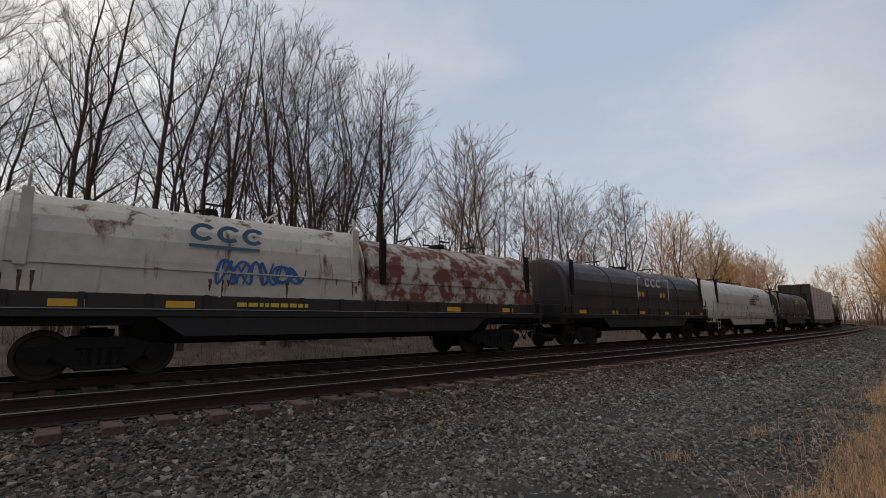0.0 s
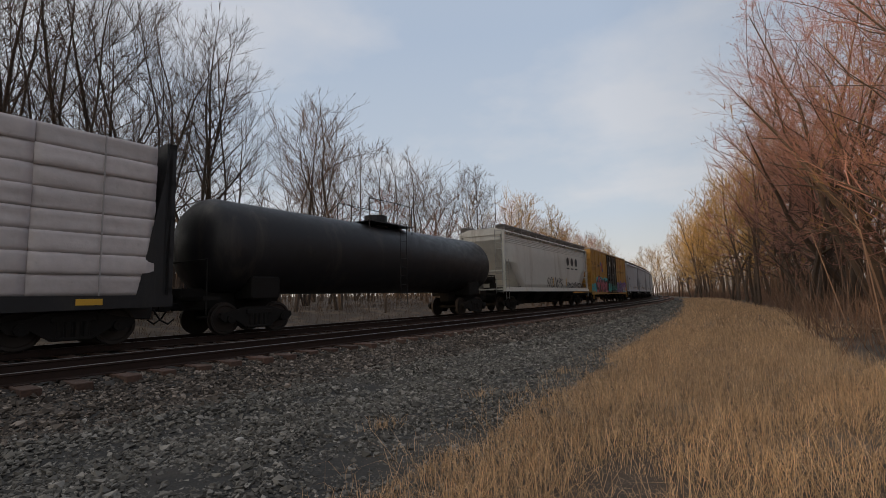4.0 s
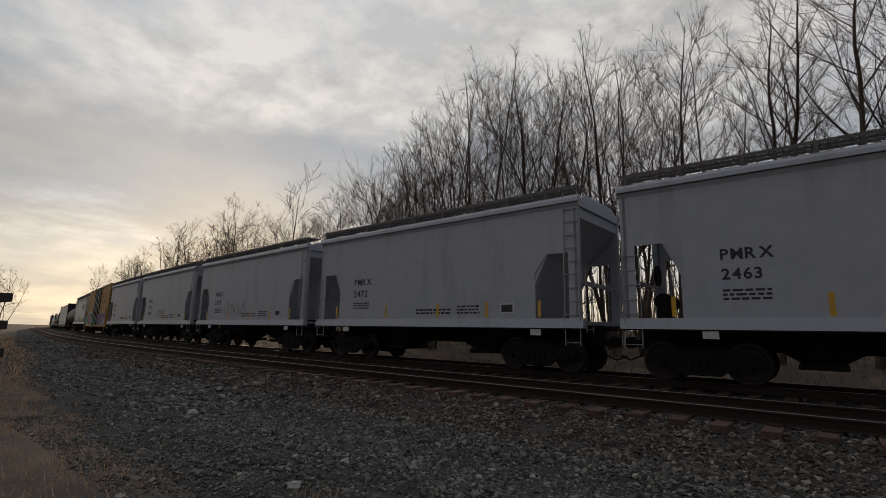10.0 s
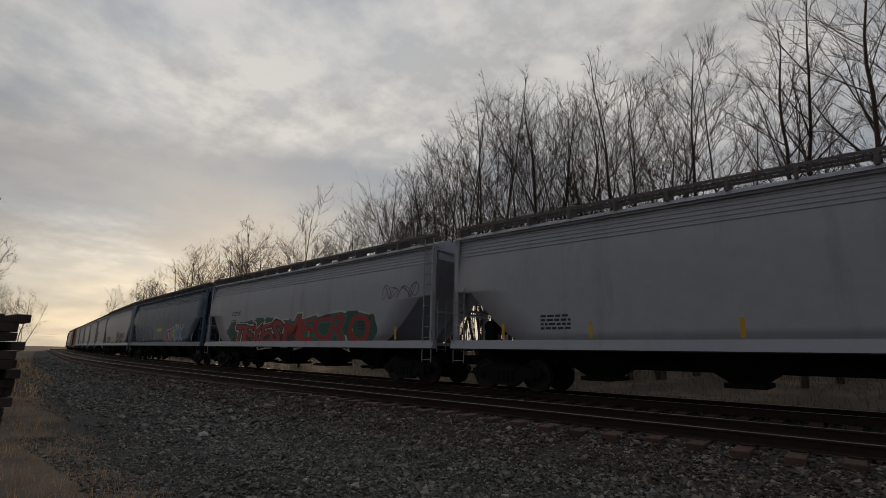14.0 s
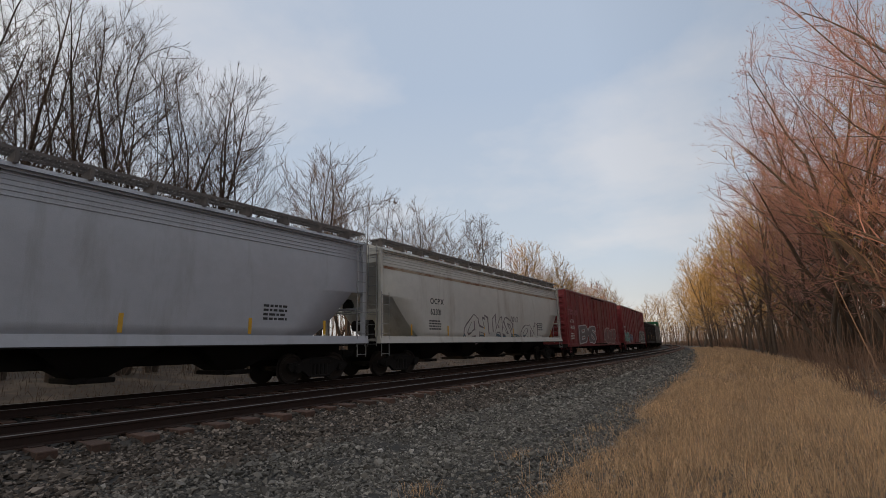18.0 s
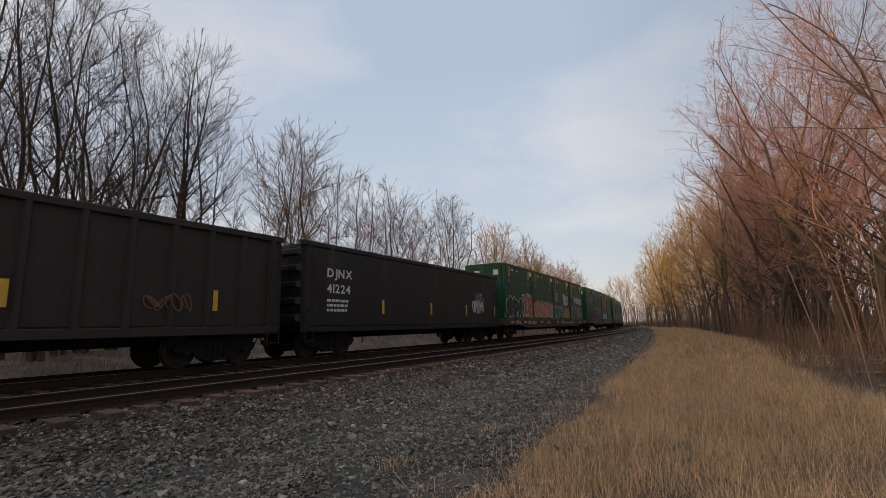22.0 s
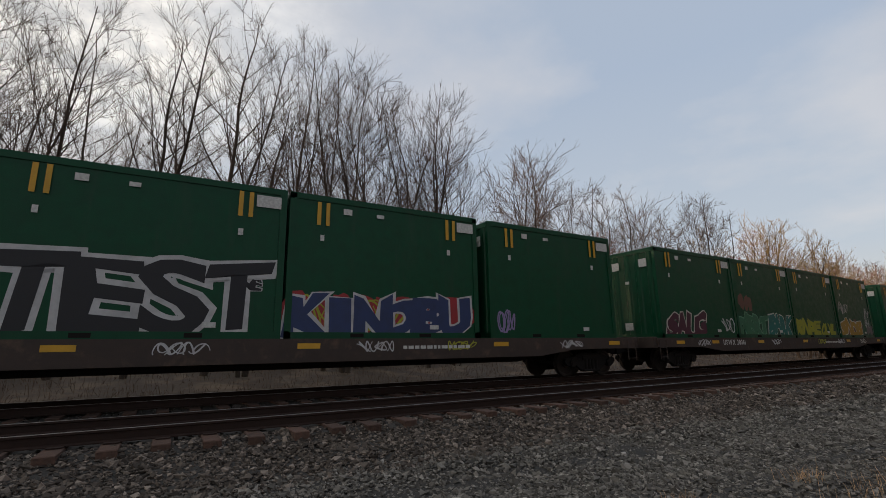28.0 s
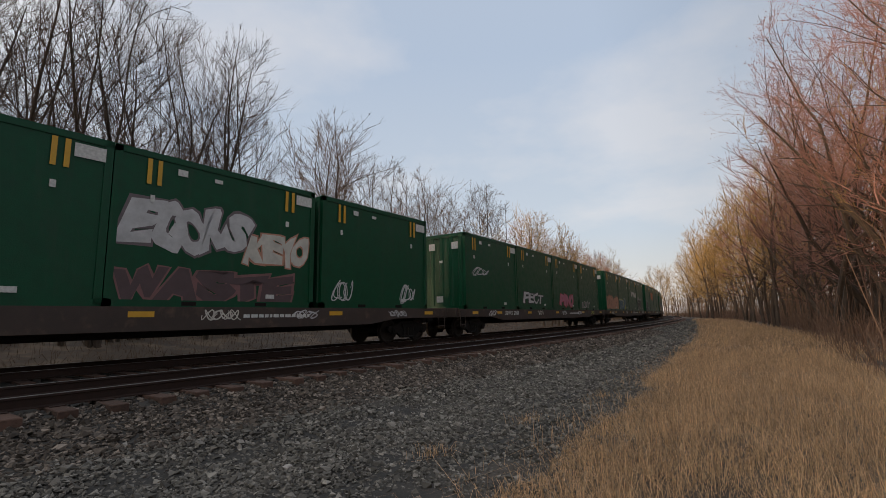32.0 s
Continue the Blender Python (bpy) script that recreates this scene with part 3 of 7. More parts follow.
def make_woods():
    rng = random.Random(5)
    far_side, road_side = "trees beyond the tracks", "trees beside the road"
    # trees seen singly behind the train: along the arc, beyond the far track, kind, scale
    single = [(12.2, 13.5, "broad", 0, 0.98), (16.0, 12.4, "tall", 3, 0.95), (4.6, 14, "broad", 2, 0.85), (-7.6, 12.5, "broad", 0, 0.95), (-10.2, 14.5, "broad", 2, 1.0), (-14.4, 13, "broad", 1, 1.04), (-20.6, 14, "broad", 2, 1.02), (-23.6, 12.5, "broad", 0, 0.95), (15.4, 13.5, "tall", 0, 0.90), (14.6, 16, "broad", 2, 0.72), (8.4, 11.5, "broad", 0, 1.00), (10.6, 13, "broad", 1, 0.97), (9.6, 12.5, "tall", 1, 0.98), (13.8, 12.0, "tall", 2, 0.88), (6.0, 13, "tall", 3, 1.00), (7.4, 12, "tall", 0, 0.90),
              (3.2, 11.5, "tall", 1, 0.97), (1.6, 12, "tall", 2, 1.05), (-1.6, 12, "tall", 2, 0.93), (-0.4, 13.5, "tall", 0, 0.98), (-4.2, 12.5, "tall", 3, 0.92), (-6.4, 14, "tall", 1, 0.92),
              (-9.0, 12, "tall", 2, 0.95), (-11.5, 13, "tall", 0, 0.85), (-12.8, 12, "broad", 1, 1.00), (-16.0, 11.5, "broad", 2, 1.07), (-18.8, 12.5, "broad", 0, 1.10), (-17.4, 15, "broad", 1, 1.05),
              (-22.0, 11.5, "broad", 1, 0.95), (-25.0, 13, "tall", 3, 0.80), (-28.0, 12, "broad", 2, 0.82)]
    for s, q, kind, i, sc in single:
        p = on_arc(R_FAR, s, -q)
        plant(kind, i, p.x, p.y, ground_height(-4.27 - q), rng.uniform(0, 360), sc * 1.03, far_side)
    for x, y, sc in ((-25.5, -0.4, 0.6), (-28.5, 0.6, 0.5), (-33, 1.0, 0.52), (-40, 1.6, 0.55), (-52, 2.0, 0.62)):
        plant("far_broad", int(-x), x, y, -0.5, rng.uniform(0, 360), sc, road_side)
    # the belt beyond the tracks, then the wood on the road's side
    belt = [(-26, 19, 27, 15.5, 28, ("tall", "far_tall", "tall"), 0.7, 0.88), (-30, 22, 11, 11, 22, ("bush",), 0.5, 0.9),
            (19, 62, 30, 13, 28, ("far_broad", "far_broad", "far_broad", "far_tall"), 0.76, 0.96), (24, 66, 8, 11, 15, ("bush", "far_red"), 0.6, 0.8),
            (58, 150, 46, 8, 24, ("far_gold", "far_red", "far_red", "far_gold"), 0.9, 1.15), (-95, -28, 44, 9, 22, ("far_tall", "far_broad", "far_broad"), 0.72, 0.96),
            (-170, -95, 20, 6, 20, ("far_broad", "far_tall"), 0.75, 0.95), (150, 240, 12, 6, 22, ("far_gold", "far_broad"), 1.0, 1.25)]
    wood = [(27, 46, 9, 11.6, 15, ("red",), 0.85, 1.1), (15, 27, 7, 13.2, 18, ("red", "red", "gold"), 0.8, 1.05), (14, 45, 11, 16, 26, ("gold", "far_gold", "red"), 0.9, 1.15),
            (44, 95, 40, 9.4, 18, ("far_gold", "gold", "far_gold", "far_red"), 1.05, 1.3), (95, 180, 26, 6.0, 16, ("far_gold",), 1.25, 1.6),
            (180, 290, 14, 3, 22, ("far_gold",), 1.35, 1.7), (-14, 14, 5, 17, 26, ("far_red", "far_gold"), 0.8, 1.0),
            (-110, -50, 14, 8.5, 20, ("far_broad", "far_tall"), 0.6, 0.8), (-48, -24, 7, 11, 15, ("far_broad",), 0.55, 0.75), (-200, -110, 10, 5, 20, ("far_broad", "far_tall"), 0.6, 0.8)]
    for rows, radius, sign, off, group in ((belt, R_FAR, -1, -4.27, far_side), (wood, R_NEAR, 1, 0.0, road_side)):
        for s0, s1, n, qa, qb, kinds, sa, sb in rows:
            for k in range(n):
                s = s0 + (s1 - s0) * (k + rng.uniform(-0.3, 1.3)) / n
                q = rng.uniform(qa, qb)
                p = on_arc(radius, s, sign * q)
                plant(rng.choice(kinds), rng.randrange(4), p.x, p.y, ground_height(off + sign * q), rng.uniform(0, 360), 1.12 * rng.uniform(sa, sb), group)


make_woods()


def needles(name, label, category, places, material, rng, sides=3):
    """Many thin leaning stems in one mesh: rows of (x, y, z, height, thickness, lean)."""
    p = np.array(places)
    n = len(p)
    a = rng.uniform(0, 2 * np.pi, n)
    bend = p[:, 5]
    mid = np.c_[p[:, 0] + np.cos(a) * bend * p[:, 3] * 0.35, p[:, 1] + np.sin(a) * bend * p[:, 3] * 0.35, p[:, 2] + p[:, 3] * 0.62]
    top = np.c_[p[:, 0] + np.cos(a) * bend * p[:, 3], p[:, 1] + np.sin(a) * bend * p[:, 3], p[:, 2] + p[:, 3] * (1 - 0.35 * np.abs(bend))]
    vs = np.zeros((n, 2 * sides + 1, 3))
    turn = rng.uniform(0, 6.28, n)
    for j in range(sides):
        c, s = np.cos(turn + 2 * np.pi * j / sides), np.sin(turn + 2 * np.pi * j / sides)
        o = np.c_[c, s, np.zeros(n)] * p[:, 4:5]
        vs[:, j] = p[:, :3] + o - np.array([0, 0, 0.03])
        vs[:, sides + j] = mid + o * 0.7
    vs[:, 2 * sides] = top
    k = 2 * sides + 1
    quads = np.array([(j, (j + 1) % sides, sides + (j + 1) % sides, sides + j) for j in range(sides)])
    tris = np.array([(sides + j, sides + (j + 1) % sides, 2 * sides) for j in range(sides)])
    base = (np.arange(n) * k)[:, None, None]
    faces = [tuple(q) for q in (quads[None] + base).reshape(-1, 4).tolist()] + [tuple(q) for q in (tris[None] + base).reshape(-1, 3).tolist()]
    me = bpy.data.meshes.new(name)
    me.from_pydata(vs.reshape(-1, 3).tolist(), [], faces)
    me.materials.append(material)
    me.update()
    return tagged(new(name, me), label, category, kind="stuff")


def make_undergrowth():
    rng = np.random.default_rng(4)

    def scatter(n, s0, s1, q0, q1, h0, h1, r, lean, radius, off, power=1.0):
        rows = []
        for s, f, h, l in zip(rng.uniform(s0, s1, n), rng.uniform(0, 1, n) ** power, rng.uniform(h0, h1, n), rng.normal(0, lean, n)):
            q = q0 + (q1 - q0) * f
            p = on_arc(radius, s, q)
            rows.append((p.x, p.y, ground_height(off + q), h, r, l))
        return rows

    needles("brush", "tangle of dry brown brush and saplings beyond the tracks", "undergrowth",
            scatter(15000, -60, 70, -6.4, -16, 0.08, 0.45, 0.009, 1.3, R_FAR, -4.27) + scatter(5000, -60, 70, -12, -30, 0.4, 2.2, 0.014, 0.8, R_FAR, -4.27) + scatter(900, -120, 160, -11, -26, 1.0, 5.0, 0.011, 0.3, R_FAR, -4.27)
            + scatter(2500, 60, 200, -8, -20, 0.5, 3.0, 0.03, 0.3, R_FAR, -4.27) + scatter(2500, -200, -60, -7, -20, 0.5, 3.0, 0.03, 0.3, R_FAR, -4.27),
            mat("brush_stems", (0.13, 0.085, 0.055), 0.9, spread=0.3, scale=0.8, island=0.35, bump=0.0), rng)
    needles("backwood", "dense far wood of bare grey-brown stems", "far wood",
            scatter(900, -60, 60, -24, -60, 5, 12, 0.05, 0.12, R_FAR, -4.27) + scatter(900, -220, -60, -24, -60, 6, 12, 0.06, 0.06, R_FAR, -4.27) + scatter(1100, 60, 230, -24, -60, 7, 13, 0.06, 0.06, R_FAR, -4.27) + scatter(2000, 60, 320, 15, 40, 9, 15, 0.05, 0.06, R_NEAR, 0.0),
            mat("backwood_stems", (0.16, 0.105, 0.07), 0.9, spread=0.3, scale=0.3, island=0.35, bump=0.0), rng)
    needles("thicket", "tangled reddish-brown thicket at the foot of the wood", "undergrowth",
            scatter(4500, 12, 100, 10.6, 15, 0.3, 1.8, 0.009, 0.9, R_NEAR, 0.0) + scatter(900, 12, 100, 11, 22, 1.5, 5, 0.016, 0.5, R_NEAR, 0.0) + scatter(260, 22, 110, 13, 26, 4, 10, 0.05, 0.16, R_NEAR, 0.0) + scatter(2500, 90, 220, 7.5, 16, 0.5, 3.0, 0.03, 0.6, R_NEAR, 0.0)
            + scatter(1500, -90, -22, 9.5, 14, 0.3, 1.4, 0.012, 0.8, R_NEAR, 0.0),
            mat("thicket_stems", (0.19, 0.11, 0.07), 0.9, spread=0.3, scale=0.8, island=0.35, bump=0.0), rng)


make_undergrowth()

# ---- rolling stock; a car's own space has x along the train, y away from the road, z up from the rail head ----
NEAR = -1.50


def circle(n, r, a0=0.0):
    return [(r * math.cos(a0 + 6.283185 * i / n), r * math.sin(a0 + 6.283185 * i / n)) for i in range(n)]


def wheel_mesh(r):
    b = Build()
    n = 24
    rings = [(-0.07, r + 0.025), (-0.045, r + 0.025), (-0.04, r), (0.065, r - 0.008), (0.065, r - 0.07), (0.03, r - 0.10), (0.015, 0.16), (0.05, 0.12), (0.05, 0.0)]
    vs = []
    for y, q in rings[:-1]:
        vs += [(q * math.cos(6.283185 * i / n), -y, q * math.sin(6.283185 * i / n)) for i in range(n)]
    fs = []
    for k in range(len(rings) - 2):
        for i in range(n):
            fs.append((k * n + i, k * n + (i + 1) % n, (k + 1) * n + (i + 1) % n, (k + 1) * n + i))
    fs.append(tuple(range(n)))
    fs.append(tuple(range((len(rings) - 2) * n, (len(rings) - 1) * n)))
    b.add(vs, fs)
    me = b.mesh("wheel", M_WHEEL)
    fix_normals(me)
    return me


def frame_mesh():
    """Cast side frame of a freight truck with its springs' window, pedestals and bearing caps."""
    b = Build()
    top = [(-1.22, 0.50), (-1.18, 0.62), (-0.85, 0.66), (-0.38, 0.80), (0.38, 0.80), (0.85, 0.66), (1.18, 0.62), (1.22, 0.50), (1.10, 0.38), (0.95, 0.40),
           (0.80, 0.46), (0.42, 0.20), (-0.42, 0.20), (-0.80, 0.46), (-0.95, 0.40), (-1.10, 0.38)]
    b.plate(top, -0.09, 0.05)
    b.box(-0.40, 0.40, -0.15, 0.09, 0.17, 0.25, 0.02)
    for x in (-0.24, -0.08, 0.08, 0.24):
        b.tube((x, -0.08, 0.24), (x, -0.08, 0.58), 0.07, 8)
    b.box(-0.42, 0.42, -0.14, 0.08, 0.57, 0.72, 0.02)
    for x in (-0.89, 0.89):
        b.tube((x, -0.16, 0.46), (x, 0.02, 0.46), 0.135, 12)
        b.tube((x, -0.18, 0.46), (x, -0.16, 0.46), 0.07, 8)
    me = b.mesh("side_frame", M_UNDER)
    fix_normals(me)
    return me


WHEEL, FRAME = wheel_mesh(0.457), frame_mesh()
_b = Build()
_b.tube((0, -0.75, 0), (0, 0.75, 0), 0.08, 10)
AXLE = _b.mesh("axle", M_UNDER)
_b = Build().box(-0.17, 0.17, -1.05, 1.05, 0.50, 0.78, 0.03)
_b.box(-0.95, 0.95, -0.10, 0.10, 0.36, 0.44)
_b.box(-0.28, 0.28, -0.3, 0.3, 0.76, 0.95)
BOLSTER = _b.mesh("bolster", M_UNDER)
_b = Build()
_b.box(0.0, 0.55, -0.10, 0.10, 0.76, 0.94, 0.02)
_b.plate([(0.50, 0.72), (0.50, 1.0), (0.62, 1.02), (0.72, 0.98), (0.74, 0.74), (0.62, 0.70)], -0.16, 0.05)
_b.plate([(0.62, 0.72), (0.62, 1.0), (0.80, 0.98), (0.80, 0.74)], -0.17, -0.09)
_b.tube((0.30, -0.32, 0.78), (0.45, -0.36, 0.50), 0.022, 6)
_b.tube((0.45, -0.36, 0.50), (0.70, -0.25, 0.38), 0.022, 6)
_b.tube((0.70, -0.25, 0.38), (0.92, -0.10, 0.50), 0.022, 6)
COUPLER = _b.mesh("coupler", M_UNDER)
for _m in (AXLE, BOLSTER, COUPLER):
    fix_normals(_m)


def running_gear(car, half, inset, reach=0.0):
    """Two trucks and two couplers under a car that is 2 * half long over its ends."""
    for sgn in (-1, 1):
        tr = part("truck", Build().box(-0.17, 0.17, -0.2, 0.2, 0.72, 0.98), M_UNDER, car)
        tr.location = (sgn * (half - inset), 0, 0)
        shared("bolster", BOLSTER, tr)
        for y, turn in ((-1.02, 0), (1.02, 180)):
            shared("side_frame", FRAME, tr, pose(0, y, 0, 0, 0, turn))
        for x in (-0.89, 0.89):
            shared("axle", AXLE, tr, pose(x, 0, 0.457))
            for y, turn in ((-0.7525, 0), (0.7525, 180)):
                shared("wheel", WHEEL, tr, pose(x, y, 0.457, 0, 0, turn))
        shared("coupler", COUPLER, car, pose(sgn * (half - 0.35 + reach), 0, 0, 0, 0, 0 if sgn > 0 else 180))


def ladder(b, x, z0, z1, y, w=0.42, step=0.36, r=0.016):
    b.tube((x, y, z0), (x, y, z1), r, 6)
    b.tube((x + w, y, z0), (x + w, y, z1), r, 6)
    z = z0 + 0.08
    while z < z1:
        b.tube((x, y, z), (x + w, y, z), r * 0.8, 6)
        z += step
    return b


def end_ladder(b, x, z0, z1, y, w=0.42, step=0.36, r=0.016):
    b.tube((x, y, z0), (x, y, z1), r, 6)
    b.tube((x, y + w, z0), (x, y + w, z1), r, 6)
    z = z0 + 0.08
    while z < z1:
        b.tube((x, y, z), (x, y + w, z), r * 0.8, 6)
        z += step
    return b


def graffiti(parent, word, x, z, w, h, fill, edge, y=NEAR, seed=1, wild=1.0, halo=None, fat=False):
    """Sprayed letters, each a part of its own: a fat outline with a fill, a little askew."""
    rng = random.Random(seed)
    n = len(word)
    step = w / n
    layers = [(0.12 if fat else 0.075, y - 0.004, edge, "graffiti_letter"), (0.075 if fat else 0.028, y - 0.008, fill, "graffiti_fill")]
    if halo:
        layers.insert(0, (0.12, y - 0.001, halo, "graffiti_outline"))
    for i, ch in enumerate(word):
        if ch == " ":
            continue
        turn = rng.uniform(-0.16, 0.16) * wild
        lift = rng.uniform(-0.06, 0.06) * wild * h
        tall = h * rng.uniform(0.88, 1.08)
        over = None
        xs, zs = zip(*GLYPHS[ch, 0.075][0])
        x0, x1, z0, z1 = min(xs), max(xs), min(zs), max(zs)
        cx, cz = (x0 + x1) / 2, (z0 + z1) / 2
        kz = tall / max(z1 - z0, 0.2)
        kx = min(step * 1.3 / max(x1 - x0, 0.1), kz * 2.1)
        for off, yy, paint, name in layers:
            vs, fs = GLYPHS[ch, off]
            out = []
            for u, v in vs:
                u, v = (u - cx) * kx, (v - cz) * kz
                u += wild * h * (0.06 * math.sin(v / h * 4.1 + i * 1.7) + 0.03 * math.sin(v / h * 9.5 + i))
                v += wild * h * (0.07 * math.sin(u / h * 4.7 + i * 2.3) + 0.03 * math.sin(u / h * 10.5 + i * 1.3))
                u, v = u * math.cos(turn) - v * math.sin(turn) + 0.12 * wild * v, u * math.sin(turn) + v * math.cos(turn)
                out.append((x + step * (i + 0.5) + u, yy - 0.0002 * (i % 4), z + h / 2 + lift + v))
            p = part(name, Build().add(out, fs), paint, over or parent)
            if over is None:
                over = p


def scrawl(parent, n, x, z, w, h, paint, y=NEAR, seed=1, thick=0.035):
    """Handwritten tag: n looping strokes of the spray can, each a part of its own."""
    rng = random.Random(seed)
    for k in range(n):
        cx = x + w * (k + 0.5) / n
        ph, ph2 = rng.uniform(0, 6.28), rng.uniform(0, 6.28)
        f1, f2 = rng.choice((1.0, 1.5, 2.0)), rng.choice((1.5, 2.0, 2.5, 3.0))
        pts = []
        m = 34
        for i in range(m + 1):
            a = i / m
            u = cx + w / n * (0.62 * math.sin(6.283 * f1 * a + ph) + 0.3 * (a - 0.5) * 2)
            v = z + h * (0.5 + 0.42 * math.sin(6.283 * f2 * a * 0.8 + ph2) + 0.12 * math.sin(13 * a + ph))
            pts.append((u, v))
        vs, fs = [], []
        for i, (u, v) in enumerate(pts):
            du, dv = pts[min(i + 1, m)][0] - pts[max(i - 1, 0)][0], pts[min(i + 1, m)][1] - pts[max(i - 1, 0)][1]
            l = math.hypot(du, dv) or 1.0
            r = thick * 0.5 * (0.6 + 0.6 * math.sin(3.14 * i / m))
            yy = y - 0.003 - 0.00006 * i - 0.0004 * (k % 5)
            vs += [(u - dv / l * r, yy, v + du / l * r), (u + dv / l * r, yy, v - du / l * r)]
            if i:
                fs.append((2 * i - 2, 2 * i - 1, 2 * i + 1, 2 * i))
        part("graffiti_stroke", Build().add(vs, fs), paint, parent)


def streak(parent, x, z0, z1, w, paint, y, seed=1):
    """A run of rust below a fitting."""
    rng = random.Random(seed)
    n = 7
    left = [(x - w / 2 * rng.uniform(0.5, 1.2) * (1 - 0.6 * i / n), z1 + (z0 - z1) * i / n) for i in range(n + 1)]
    right = [(x + w / 2 * rng.uniform(0.5, 1.2) * (1 - 0.6 * i / n), z1 + (z0 - z1) * i / n) for i in range(n + 1)]
    vs = [(u, y, v) for u, v in left] + [(u, y, v) for u, v in right]
    part("rust_streak", Build().add(vs, [(i, i + 1, n + 2 + i, n + 1 + i) for i in range(n)]), paint, parent)


def blot(parent, x, z, w, h, paint, y=NEAR, seed=1, n=6):
    """A cloud of sprayed paint: overlapping rounded patches."""
    rng = random.Random(seed)
    for k in range(n):
        cx, cz = x + w * (k + 0.5) / n + rng.uniform(-0.1, 0.1), z + h * rng.uniform(0.35, 0.65)
        rx, rz = w / n * rng.uniform(0.6, 0.95), h * rng.uniform(0.35, 0.55)
        m = 18
        part("sprayed_patch", Build().add([(cx + rx * math.cos(6.283 * i / m) * rng.uniform(0.85, 1.12), y - 0.002 - 0.0002 * k,
             max(z, min(z + h, cz + rz * math.sin(6.283 * i / m) * rng.uniform(0.85, 1.12)))) for i in range(m)], [tuple(range(m))]), paint, parent)


# -- covered hoppers --
def shoulder(z, top):
    """Half width of a round-sided hopper at that height: upright below, turning in towards the roof."""
    f = max(0.0, z - 3.2) / (top - 3.2)
    return 1.50 - 0.17 * f * f


def rounded_sheet(b, H, run, sill, top, sgn):
    """Side sheet of a round-sided hopper, cut back in a slope at both ends."""
    rows = []
    cut = sill + 1.75
    for z in [sill + 0.2 + 0.309 * k for k in range(6)] + [cut] + [3.0 + (top - 3.0) * k / 7 for k in range(8)]:
        f = max(0.0, (z - sill - 0.2) / 1.55)
        half = H - run + (run - 0.75) * f ** 0.8 if z < cut else H - 0.20 + 0.12 * (z - cut) / (top - cut)
        rows.append((z, half, shoulder(z, top)))
    n, cols = 12, 13
    vs = [(-half + 2 * half * i / n, sgn * w, z) for z, half, w in rows for i in range(cols)]
    vs += [(-half + 2 * half * i / n, sgn * (w - 0.03), z) for z, half, w in rows for i in range(cols)]
    m, k = len(rows) * cols, len(rows)
    fs = []
    for j in range(k - 1):
        for i in range(n):
            a = j * cols + i
            fs.append((a, a + 1, a + cols + 1, a + cols))
            fs.append((m + a, m + a + cols, m + a + cols + 1, m + a + 1))
        for i in (0, n):
            a = j * cols + i
            fs.append((a, a + cols, m + a + cols, m + a))
    for i in range(n):
        for a in (i, (k - 1) * cols + i):
            fs.append((a, a + 1, m + a + 1, m + a))
    return b.add(vs, fs)


